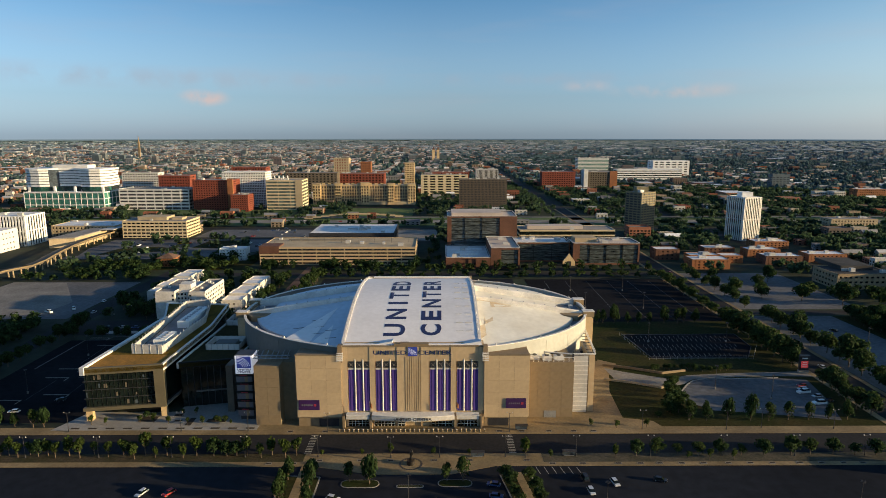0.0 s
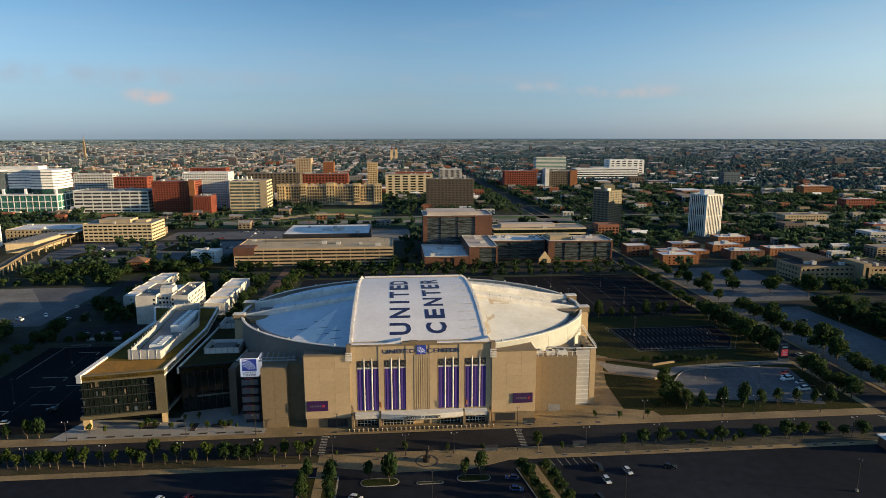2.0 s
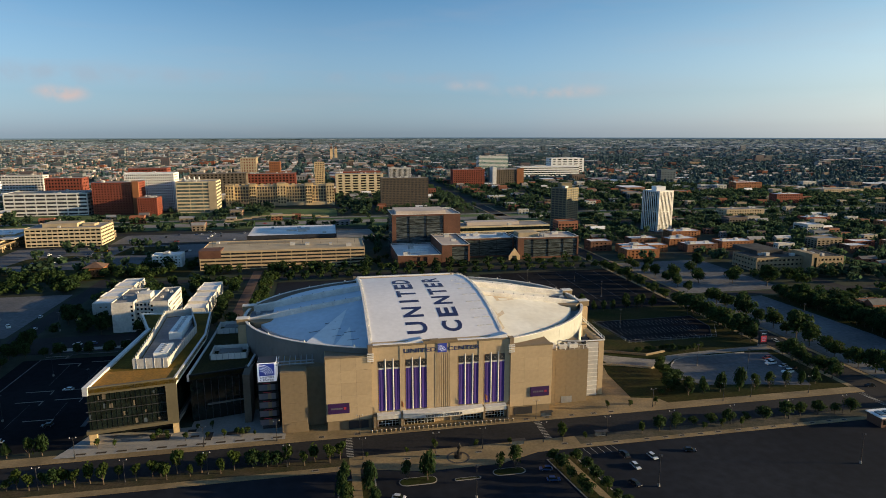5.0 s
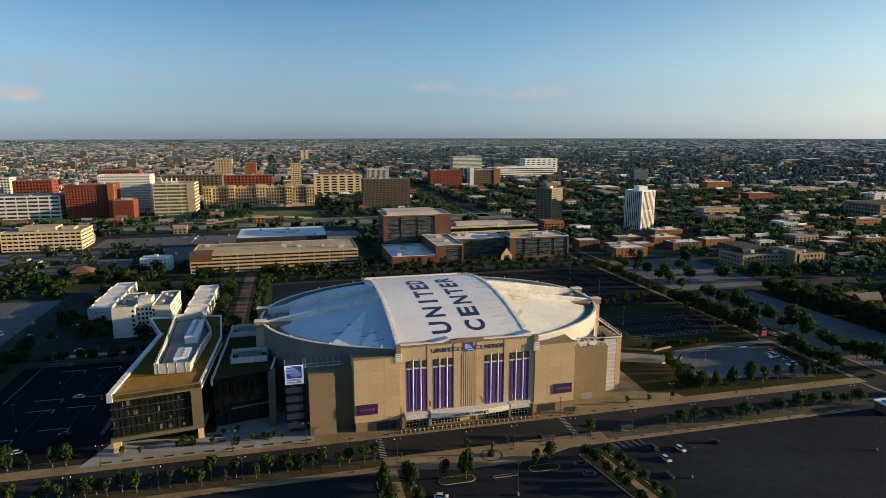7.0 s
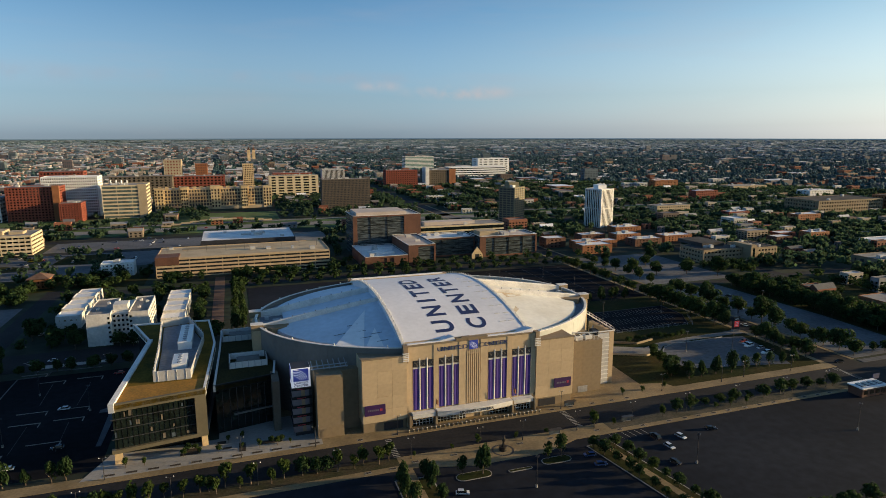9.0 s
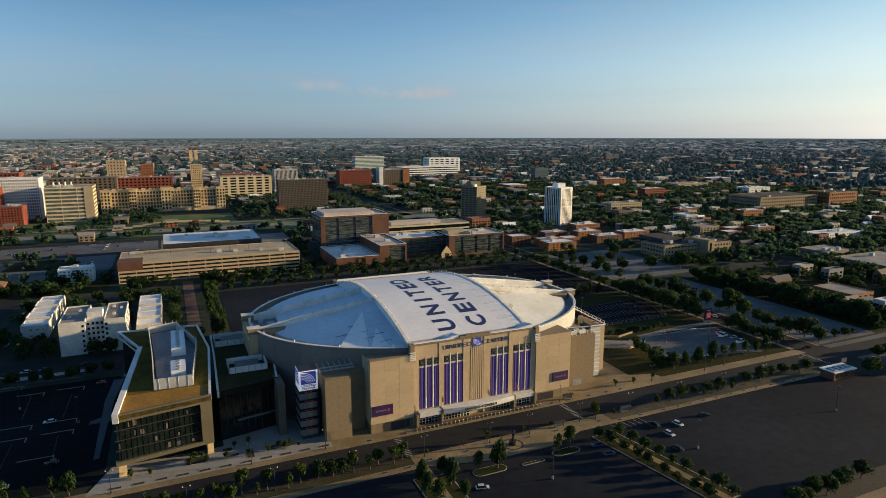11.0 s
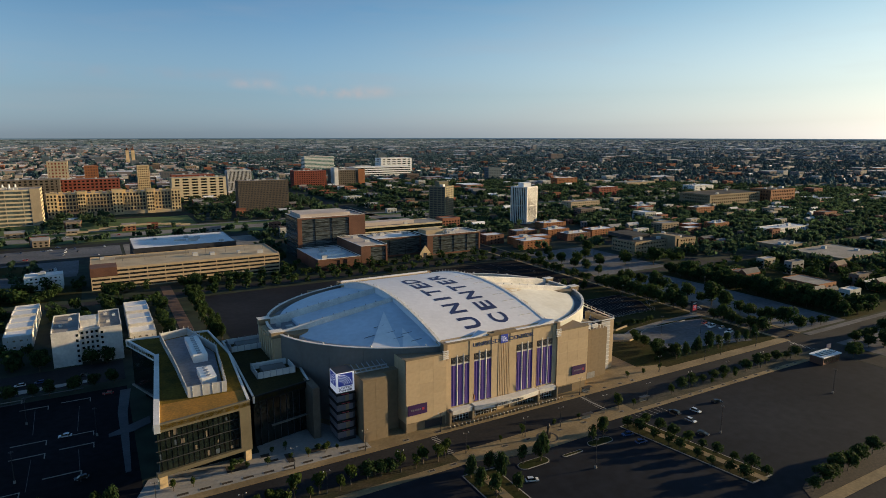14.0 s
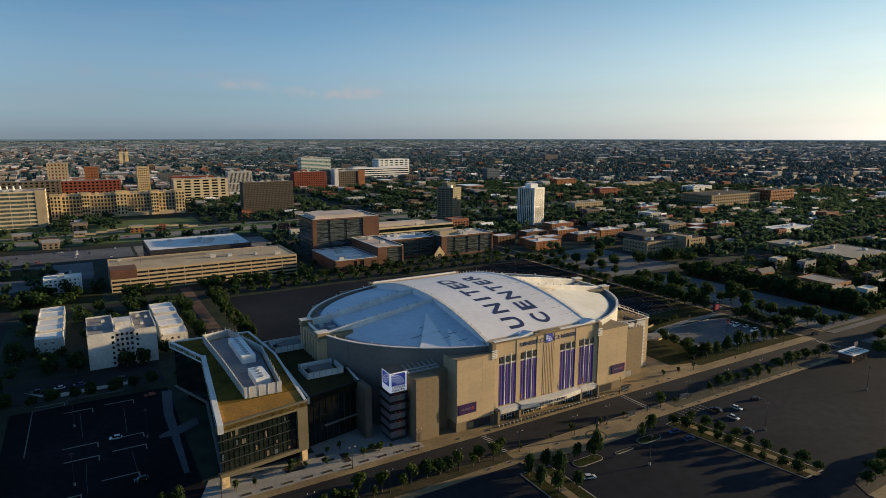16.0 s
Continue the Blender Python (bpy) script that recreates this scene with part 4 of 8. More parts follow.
            # east frame behind the sign
            for d in (0.0, 1.6):
                part("pergola_beam", tube((-77, 243 + d, 26.9 + d * 0.4), (-62, 243 + d, 26.9 + d * 0.4), 0.28, 0.28, 6), M["steel"], a)
            for k in range(7):
                part("pergola_rafter", tube((-76 + k * 2.2, 241.2, 27.2), (-76 + k * 2.2, 248, 28.6), 0.18, 0.18, 5), M["steel"], a)
    return a


arena = build_arena()


def roof_word(text, x_base, cap, spans):
    """Letters laid on the vault, one part each, tops towards -x, read towards +y; spans: where each begins and ends."""
    for ch, (y0, y1) in zip(text, spans):
        me, a0, a1, b0, b1 = lettering(ch, 10.0, 0.0, 0.3)
        bm = bmesh.new()
        bm.from_mesh(me)
        bpy.data.meshes.remove(me)
        bmesh.ops.subdivide_edges(bm, edges=[e for e in bm.edges if e.calc_length() > 1.2], cuts=4)
        bmesh.ops.triangulate(bm, faces=bm.faces)
        for v in bm.verts:
            y = y0 + (v.co.x - a0) / (a1 - a0) * (y1 - y0)
            v.co = (x_base - (v.co.y - b0) / (b1 - b0) * cap, y, vault_z(y) + 0.06)
        bmesh.ops.recalc_face_normals(bm, faces=bm.faces)
        part("letter", bm, M["navy"], arena, "dark navy painted roof letter")


def roof_fittings():
    """Posts along both vault edges, snow guards on the vault and lamps on the rim."""
    post = bpy.data.meshes.new("edge_post")
    t = tube((0, 0, -0.6), (0, 0, 0.7), 0.16, 0.12, 6)
    t.to_mesh(post), t.free()
    post.materials.append(M["membrane_trim"])
    for k in range(34):
        y = 240 + k * 3.5
        for sx in (-1, 1):
            piece("edge_post", post, arena, AX + sx * (VW - 0.2), y, vault_z(y) + 0.5)
    guard = shared_box("snow_guard", 3.0, 0.3, 0.16, M["screen"])
    for x in (8.5, 12.5):
        for y in (250, 256.5, 264, 272, 281, 290, 299, 308):
            piece("snow_guard", guard, arena, x, y, vault_z(y) + 0.02, 4)
    for k in range(22):
        a2 = 2 * math.pi * k / 22
        x, y = AX + (AA - 0.5) * math.cos(a2), AY + (AB - 0.5) * math.sin(a2)
        if abs(x - AX) > VW + 2:
            part("rim_lamp", tube((x, y, 32.9), (x, y, 33.8), 0.25, 0.3, 8), M["offwhite"], arena)


roof_fittings()
roof_word("UNITED", -14.5, 9.0, ((246.5, 255.5), (259.6, 269.2), (274.3, 276.9), (281.0, 290.2), (293.2, 302.4), (304.0, 315.0)))
roof_word("CENTER", 0.8, 8.8, ((246.8, 255.2), (258.6, 267.4), (270.6, 280.1), (282.6, 291.6), (294.3, 302.4), (305.2, 317.0)))


# ---- facade lettering and the corner sign ----
def wall_word(text, x0, x1, y, z0, z1, material, parent, label):
    """Upright letters on a wall that faces -y."""
    me, a0, a1, b0, b1 = lettering(text, 1.0, 0.06, 0.012)
    for v in me.vertices:
        v.co = (x0 + (v.co.x - a0) / (a1 - a0) * (x1 - x0), y - v.co.z, z0 + (v.co.y - b0) / (b1 - b0) * (z1 - z0))
    part("lettering", me, material, parent, label)


wall_word("UNITED", -26.6, -13.2, 236.45, 30.75, 32.5, M["navy"], arena, "dark navy wall letters")
wall_word("CENTER", -8.6, 4.8, 236.45, 30.75, 32.5, M["navy"], arena, "dark navy wall letters")
wall_word("UNITED CENTER", -18.4, -3.2, 231.75, 4.65, 5.75, M["dark"], arena, "dark canopy letters")


def globe_mark(x0, x1, y, z0, z1, parent, side=False):
    """A plain emblem: pale arcs fanning over a blue square."""
    w, h = x1 - x0, z1 - z0
    mark = part("emblem", box(x0, x1, y - 0.05, y, z0, z1) if not side else box(y - 0.05, y, x0, x1, z0, z1), M["sign_navy"], parent, "navy square with pale arcs")
    for k in range(5):
        bm = bmesh.new()
        for i in range(10):
            a0, a1 = radians(8 + 8.6 * i), radians(8 + 8.6 * (i + 1))
            r0, r1 = (0.36 + 0.12 * k) * w, (0.395 + 0.12 * k) * w
            q = []
            for a, r in ((a0, r0), (a1, r0), (a1, r1), (a0, r1)):
                u, v = r * math.cos(a), r * math.sin(a) * 0.9
                q.append((min(x1 - 0.02 * w, x0 + 0.06 * w + u), min(z1 - 0.02 * h, z0 + 0.04 * h + v)))
            bm.faces.new([bm.verts.new((px, y - 0.09, pz) if not side else (y - 0.09, px, pz)) for px, pz in q])
        bmesh.ops.recalc_face_normals(bm, faces=bm.faces)
        part("emblem_arc", bm, M["sign_white"], mark)


globe_mark(-12.7, -8.9, 236.4, 30.2, 34.0, arena)


def build_corner_sign():
    s = thing("corner_sign", "tall corner sign tower with a blue and white emblem box", "sign", (-80.5, 245, 0))
    part("core", box(-83.2, -76.5, 243.0, 252.0, 0.1, 20.0), M["dark"], s)
    for k in range(5):
        z = 2.0 + k * 3.7
        part("panel_box", box(-84.0, -77.6, 242.2, 251.0, z, z + 2.7), M["lavender"], s, "pale lavender-grey panel")
        part("panel_seam", box(-80.6, -79.2, 242.12, 242.2, z + 0.1, z + 2.6), M["tan_grey"], s)
        bar = part("ledge", box(-84.3, -76.6, 241.7, 251.2, z + 2.7, z + 3.5), M["charcoal"], s, "dark ledge")
        part("ledge_strip", box(-82.4, -79.4 + 0.5 * (k % 2), 241.62, 241.69, z + 3.05, z + 3.2), M["sign_red"], bar)
    cube = part("sign_box", box(-84.1, -76.9, 242.0, 249.2, 20.6, 28.4), M["sign_white"], s, "white framed sign box")
    part("box_lid", box(-84.0, -77.0, 242.1, 249.1, 28.4, 28.6), M["dark"], cube)
    globe_mark(-83.4, -77.6, 241.98, 23.1, 28.1, s)
    globe_mark(242.7, 248.5, -84.12, 23.1, 28.1, s, side=True)
    wall_word("UNITED", -83.2, -77.8, 241.93, 22.0, 22.8, M["navy"], s, "navy letters")
    wall_word("CENTER", -83.2, -77.8, 241.93, 20.9, 21.7, M["navy"], s, "navy letters")


build_corner_sign()


# ---- glass annex ----
def annex_z(x, y):
    return 22.9 + (y - 241) * 0.03


def build_annex():
    a = thing("annex_building", "glass office annex with a sloping planted roof and pale fascia", "office building", (-132, 285, 0))
    plan = [(-147.5, 240.6), (-115.4, 245.6), (-112.6, 296), (-116, 330), (-151, 333), (-141.5, 307)]
    core = [(-146.6, 242.0), (-116.6, 246.7), (-114.2, 295), (-118, 328), (-149, 331), (-140, 306)]
    part("glazing", prism(core, 5.2, lambda x, y: annex_z(x, y) - 1.4), M["glass"], a, "dark reflective curtain wall")
    part("roof_deck", prism(plan, lambda x, y: annex_z(x, y) - 1.6, lambda x, y: annex_z(x, y)), M["sedum"], a, "rust and green sedum planting")
    # painted sunlight: a brighter orange strip where the sun clears the arena
    part("front_planting", prism([(-146.2, 242.2), (-117.0, 246.8), (-115.6, 257.0), (-144.6, 257.0)], lambda x, y: annex_z(x, y) - 0.2, lambda x, y: annex_z(x, y) + 0.06), M["sedum_sunlit"], a, "sedum strip coloured bright orange as sunlit")
    part("ground_storey", prism([(-141, 250), (-119, 250), (-116, 294), (-121, 324), (-145, 327), (-137, 305)], 0.1, 5.2), M["glass"], a)
    part("soffit", prism([(-147, 241.2), (-115.6, 246.0), (-113.2, 295), (-117, 329), (-150, 332), (-141, 306.5)], 4.5, 5.3), M["drum"], a)

    def edge(p, q, w, z0, z1, name, material, label=""):
        d = (Vector(q) - Vector(p)).normalized()
        n = Vector((-d.y, d.x)) * w
        pts = [tuple(p), tuple(q), tuple(Vector(q) + n), tuple(Vector(p) + n)]
        part(name, prism(pts, lambda x, y: annex_z(x, y) + z0, lambda x, y: annex_z(x, y) + z1), material, a, label)
    # fascia round the roof
    for p, q, w in ((plan[0], plan[1], 1.0), (plan[1], plan[2], 0.9), (plan[2], plan[3], 0.9), (plan[3], plan[4], 1.2), (plan[4], plan[5], 0.9), (plan[5], plan[0], 1.9)):
        edge(p, q, w, -2.4, 0.55 if w < 1.5 else 0.9, "fascia", M["bronze_frame"] if (p, q) == (plan[0], plan[1]) else M["offwhite"])
    # frame of the street front
    f0, f1 = Vector(plan[0]), Vector(plan[1])
    dd = (f1 - f0).normalized()
    nn = Vector((dd.y, -dd.x))

    def front(u0, u1, v0, v1, z0, z1, name, material, label=""):
        pts = [tuple(f0 + dd * u0 + nn * -v0), tuple(f0 + dd * u1 + nn * -v0), tuple(f0 + dd * u1 + nn * -v1), tuple(f0 + dd * u0 + nn * -v1)]
        part(name, prism(pts, z0, z1), material, a, label)
    ln = (f1 - f0).length
    front(0.0, ln, 0.05, 2.0, 21.0, 22.4, "frame_beam", M["bronze_frame"], "bronze-brown front frame")
    front(0.0, ln, 0.05, 2.0, 4.6, 6.0, "frame_beam", M["bronze_frame"], "bronze-brown front frame")
    front(ln - 4.0, ln, 0.05, 3.0, 6.0, 21.0, "frame_post", M["bronze_frame"], "bronze-brown front frame")
    for k in range(1, 4):
        front(0.3, ln - 4.0, 1.06, 1.3, 6.0 + k * 3.75 - 0.16, 6.0 + k * 3.75 + 0.1, "spandrel", M["dark"])
    lit = random.Random(5)
    for k in range(4):
        for j in range(3):
            u = lit.uniform(1.0, ln - 6.0)
            front(u, u + lit.uniform(0.4, 1.3), 1.17, 1.3, 6.4 + k * 3.75 + lit.uniform(0, 0.3), 6.4 + k * 3.75 + lit.uniform(1.2, 2.3), "window_blind", M["glass_blue"] if j % 2 else M["brown_slab"])
    for k in range(1, 16):
        u = 0.3 + (ln - 4.3) * k / 16
        front(u - 0.04, u + 0.04, 1.1, 1.3, 6.0, 21.0, "mullion", M["charcoal"])
    front(0.6, 3.2, 0.8, 3.2, 0.1, 4.4, "column", M["limestone"])
    front(ln - 2.4, ln - 0.2, 0.8, 3.0, 0.1, 4.4, "column", M["limestone"])
    # side bands on the east face
    for k in range(3):
        part("side_band", prism([(-145.9, 244.0), (-145.6, 244.0), (-140.2, 305.5), (-140.5, 305.8)], 8.5 + k * 3.6, 8.75 + k * 3.6), M["charcoal"], a)
    # plant enclosure on the roof
    enc = [(-134.5, 258.5), (-121, 258.0), (-117.5, 300), (-125.5, 329), (-137.5, 326), (-135.5, 290)]
    for p, q in zip(enc, enc[1:] + enc[:1]):
        edge(p, q, 0.35, -0.2, 4.2 if p == enc[0] else 3.4, "enclosure_wall", M["screen"], "pale metal roof screen")
        n = max(2, int((Vector(q) - Vector(p)).length / 3))
        for k in range(n):
            c = Vector(p).lerp(Vector(q), (k + 0.5) / n)
            part("screen_post", tube((c.x, c.y, annex_z(c.x, c.y)), (c.x, c.y, annex_z(c.x, c.y) + 4.3), 0.14, 0.14, 4), M["steel"], a)
    part("enclosure_floor", prism([(-133.5, 259.5), (-122, 259), (-118.5, 300), (-126, 327), (-136.5, 324), (-134.5, 290)], lambda x, y: annex_z(x, y) + 0.01, lambda x, y: annex_z(x, y) + 0.25), M["gutter"], a)
    for x0, x1, y0, y1, h in ((-128.5, -123.0, 266, 279, 3.4), (-128.0, -122.4, 291, 318, 3.6)):
        u = part("air_handler", box(x0, x1, y0, y1, annex_z(x0, y0) + 0.2, annex_z(x0, y0) + h), M["white"], a, "white roof air handler")
        for k in range(int((y1 - y0) / 3)):
            part("fan", tube((x0 + 2.7, y0 + 2 + k * 3, annex_z(x0, y0) + h), (x0 + 2.7, y0 + 2 + k * 3, annex_z(x0, y0) + h + 0.3), 0.9, 0.9, 10), M["steel"], u)
    return a


build_annex()


def build_link():
    a = thing("glass_atrium", "lower glass atrium with a planted roof beside the arena", "atrium", (-100, 280, 0))
    plan = [(-113, 253.0), (-89.5, 258.5), (-88.0, 275), (-91, 322), (-111, 326), (-111.5, 296)]
    part("glazing", prism([(-112.4, 255.0), (-91, 259.8), (-89, 275), (-92, 320), (-110, 324), (-111, 296)], 0.1, 19.0), M["glass"], a)
    # darker copy of the sedum, with the shade on this roof in its colour
    part("roof_deck", prism(plan, 19.0, 20.6), M["sedum_shaded"], a, "rust and green sedum planting")
    for p, q in zip(plan, plan[1:] + plan[:1]):
        part("fascia", wall_line([p, q], 0.8, 18.6, 21.2), M["charcoal"] if q == plan[1] else M["offwhite"], a)
    part("ledge", prism([(-106, 254.0), (-90, 257.6), (-90, 258.6), (-106, 255.2)], 7.4, 7.75), M["drum"], a)
    for k in range(1, 8):
        u = k / 8
        x, y = -112.6 + 21.6 * u, 254.8 + 4.9 * u
        part("mullion", box(x - 0.12, x + 0.12, y - 0.15, y + 0.1, 0.2, 18.6), M["dark"], a)
    for x0, x1, y0, y1 in ((-107, -91.5, 271, 283), (-110, -92.5, 308, 320)):
        for p, q in (((x0, y0), (x1, y0)), ((x1, y0), (x1, y1)), ((x1, y1), (x0, y1)), ((x0, y1), (x0, y0))):
            part("roof_screen", wall_line([p, q], 0.3, 20.6, 23.2), M["offwhite"], a, "pale metal roof screen")
            n = 6
            for k in range(n):
                c = Vector(p).lerp(Vector(q), k / n)
                part("screen_post", tube((c.x, c.y, 20.6), (c.x, c.y, 23.6), 0.12, 0.12, 4), M["steel"], a)
        part("roof_plant", box(x0 + 3, x1 - 3, y0 + 3, y1 - 3, 20.6, 22.6), M["drum"], a)
    # brown here stands for the shade that the shaft lies in
    part("service_wall", box(-91, -88.2, 250.0, 262.0, 0.1, 21.0), M["brown_slab"], a, "concrete service shaft, browned for the shade on it")
    return a


build_link()


# ---- buildings round about ----
def building(name, label, x0, x1, y0, y1, h, wall, glass, roof, floors, bays, side_bays, z_base=0.0, sill=0.45, pier=0.35, proud=0.4, faces="flr", category="building", ground_floor=0.0, turn=0.0):
    """A block with a glazed core, floor bands and piers that stand proud of it, and a parapet roof."""
    b = thing(name, label, category, ((x0 + x1) / 2, (y0 + y1) / 2, 0))
    part("glazed_core", box(x0 + proud, x1 - proud, y0 + proud, y1 - proud, z_base, h - 0.6), glass, b)
    fh = (h - 1.0 - ground_floor - z_base) / floors
    for i in range(floors + 1):
        z = z_base + ground_floor + i * fh
        part("floor_band", box(x0 + 0.05, x1 - 0.05, y0 + 0.05, y1 - 0.05, max(z_base, z - (0 if i == 0 else sill * fh * 0.5)), min(h - 0.7, z + sill * fh * 0.5)), wall, b)
    if bays:
        w = (x1 - x0) / bays
        me = shared_box("pier", w * pier, proud, h - 0.7 - z_base - ground_floor, wall)
        for i in range(bays + 1):
            x = min(x1 - w * pier / 2, max(x0 + w * pier / 2, x0 + i * w))
            piece("pier", me, b, x, y0 + proud / 2, z_base + ground_floor)
    if side_bays:
        w = (y1 - y0) / side_bays
        me = shared_box("pier", proud, w * pier, h - 0.7 - z_base - ground_floor, wall)
        for i in range(side_bays + 1):
            y = min(y1 - w * pier / 2, max(y0 + w * pier / 2 + proud, y0 + i * w))
            for x in (x0 + proud / 2, x1 - proud / 2):
                piece("pier", me, b, x, y, z_base + ground_floor)
    part("parapet", wall_line([(x0, y0), (x1, y0), (x1, y1), (x0, y1)], 0.5, h - 0.8, h, closed=True), wall, b)
    part("roof", box(x0 + 0.5, x1 - 0.5, y0 + 0.5, y1 - 0.5, h - 0.8, h - 0.45), roof, b)
    g = random.Random(int(x0 * 3 + y0))
    if x1 - x0 > 24 and y1 - y0 > 13:
        for k in range(g.randint(2, 5)):
            w, d, t = g.uniform(2, 6), g.uniform(2, 4.5), g.uniform(1.2, 2.8)
            x, y = g.uniform(x0 + 3, x1 - 9), g.uniform(y0 + 3, y1 - 7)
            part("roof_unit", box(x, x + w, y, y + d, h - 0.5, h + t), M["screen"], b)
    if turn:
        b.matrix_basis = b.matrix_basis @ pose(0, 0, 0, 0, 0, turn)
    return b


building("parking_garage", "long buff concrete parking garage with open decks", -165, -22, 558, 612, 16.5, M["tan"], M["charcoal"], M["buff"], 5, 11, 5, sill=0.52, pier=0.04, category="parking garage")
gar = bpy.data.objects["parking_garage"]
part("stair_tower", box(-165.3, -147, 557.5, 576, 10.5, 17.2), M["brick_dark"], gar, "brown brick stair block")
part("deck_screen", box(-147, -90, 596, 597, 16, 17.6), M["drum"], gar)
for k in range(9):
    part("deck_lamp", tube((-158 + k * 16, 585, 15.8), (-158 + k * 16, 585, 21.5), 0.12, 0.1, 5), M["dark"], gar)
rink = building("ice_rink_building", "low hall with a broad white roof", -132, -46, 618, 684, 20, M["dark"], M["dark"], M["white_roof"], 2, 8, 6, category="building")
for x, y, w, d, hh in ((-84, 640, 8, 5, 3), (-78, 650, 5, 4, 2.4), (-96, 645, 10, 3, 1.4), (-86, 660, 4, 4, 2)):
    part("roof_unit", box(x, x + w, y, y + d, 19.4, 19.4 + hh), M["screen"], rink)
def clinic(name, label, x0, x1, y0, y1, h, floors, glass, roof, ends=(0.0, 0.0), side_glass=True):
    """A glass block with thin dark floor lines, framed in brick."""
    b = building(name, label, x0, x1, y0, y1, h, M["charcoal"], glass, roof, floors, int((x1 - x0) / 14), 0, sill=0.1, pier=0.02, proud=0.5, category="office building")
    part("brick_frame", box(x0 - 0.3, x0 + ends[0] + 0.8, y0 - 0.3, y0 + 1.0, 0.05, h + 0.1), M["brick_dark"], b)
    part("brick_frame", box(x1 - ends[1] - 0.8, x1 + 0.3, y0 - 0.3, y0 + 1.0, 0.05, h + 0.1), M["brick_dark"], b)
    part("brick_frame", box(x0 + ends[0] + 0.8, x1 - ends[1] - 0.8, y0 - 0.3, y0 + 1.0, h - 1.4, h + 0.1), M["brick_dark"], b)
    part("brick_frame", box(x0 + ends[0] + 0.8, x1 - ends[1] - 0.8, y0 - 0.3, y0 + 1.0, 0.05, 1.6), M["brick_dark"], b)
    part("roof_edge", wall_line([(x0 - 0.4, y0 - 0.4), (x1 + 0.4, y0 - 0.4), (x1 + 0.4, y1), (x0 - 0.4, y1)], 0.6, h + 0.1, h + 0.5, closed=True), M["offwhite"], b, "pale metal roof edge")
    if not side_glass:
        part("brick_side", box(x0 - 0.3, x0 + 0.2, y0 + 1.0, y1, 0.05, h + 0.1), M["brick_dark"], b)
    return b


ct = clinic("clinic_tower", "brick clinic tower with a wide glass front", 8, 76, 602, 645, 39, 9, M["glass_clinic"], M["roof_pink"], (3.0, 16.0))
part("plant_screen", box(12, 62, 606, 640, 38.6, 42), M["roof_pink"], ct, "tan metal roof screen")
c2 = clinic("clinic_front_block", "low brick clinic wing with a white roof", 6, 45, 538, 600, 10.5, 2, M["brick_dark"], M["white_roof"], (12.0, 12.0), False)
for k, (x, y, w) in enumerate(((14, 550, 22), (14, 560, 22), (20, 574, 20))):
    part("skylight", box(x, x + w, y, y + 3, 10.2, 12.2), M["white_roof"], c2)
clinic("clinic_middle_block", "brick and glass clinic wing with a flat roof", 46, 71, 538, 600, 19, 4, M["glass_clinic"], M["roof_pink"], (8.0, 0.5), False)
clinic("clinic_link", "long recessed glass clinic wing with a pale roof edge", 71.5, 122, 570, 600, 18.5, 4, M["glass_clinic"], M["white_roof"])
ce = clinic("clinic_east_wing", "glass clinic wing with brick ends", 122.5, 183, 556, 586, 20, 4, M["glass_clinic"], M["roof_pink"], (5.0, 0.5))
part("plant_room", box(126, 146, 566, 582, 19.5, 23.5), M["buff"], ce)
cr = building("clinic_rear_wing", "long clinic wing with pale fascia", 83, 182, 632, 665, 21, M["cream_warm"], M["glass"], M["grey_roof"], 4, 0, 0, sill=0.3, category="office building")
part("plant_screen", box(92, 150, 640, 655, 20.5, 24), M["roof_pink"], cr, "tan metal roof screen")
wt = building("white_tower", "white apartment tower with dark vertical window strips", 335, 359, 687, 714, 49, M["offwhite"], M["glass"], M["white_roof"], 2, 10, 9, sill=0.03, pier=0.48, proud=0.35, category="apartment tower", turn=18)
part("plant_room", box(341, 353, 694, 706, 48.6, 54), M["white"], wt)
dt = building("dark_tower", "brown apartment tower with banded balconies", 227.5, 254.5, 727.5, 750.5, 51, M["olive"], M["dark"], M["grey_roof"], 17, 5, 4, sill=0.4, pier=0.18, category="apartment tower", turn=36)
part("plant_room", box(234, 248, 733, 745, 50.6, 57), M["olive"], dt)
building("brown_slab", "brown gridded office slab", 32, 108, 990, 1012, 48, M["brown_slab"], M["dark"], M["grey_roof"], 17, 34, 10, sill=0.35, pier=0.35, category="office building")
oh = building("old_hospital", "ornate cream terracotta hospital with tall bays", -215, -42, 1060, 1090, 33, M["limestone"], M["dark"], M["grey_roof"], 6, 40, 5, sill=0.3, pier=0.32, proud=1.6, category="hospital")
for x0, x1, d, z in ((-216, -203, 3.0, 36), (-178, -168, 3.4, 37), (-134, -120, 3.2, 38), (-88, -78, 3.4, 37), (-54, -41, 3.0, 36)):
    pv = part("pavilion", box(x0, x1, 1060 - d, 1061, 0.05, z - 1.2), M["limestone"], oh, "projecting terracotta bay")
    part("cornice", box(x0 - 0.6, x1 + 0.6, 1059.4 - d, 1062, z - 1.2, z), M["buff"], pv)
    for c in range(3):
        for r in range(6):
            x = x0 + (x1 - x0) * (c + 0.5) / 3
            part("window", box(x - 1.0, x + 1.0, 1059.86 - d, 1060 - d, 4 + r * 5.0, 7 + r * 5.0), M["glass"], pv)
arch = shared_box("attic_gable", 5.0, 1.2, 3.6, M["limestone"])
col = shared_box("giant_column", 1.1, 1.2, 14.0, M["buff"])
for k in range(24):
    x = -166 + k * 4.0
    if all(not a0 - 1 < x < a1 + 1 for a0, a1 in ((-178, -168), (-134, -120), (-88, -78))):
        piece("giant_column", col, oh, x, 1058.8, 12.0)
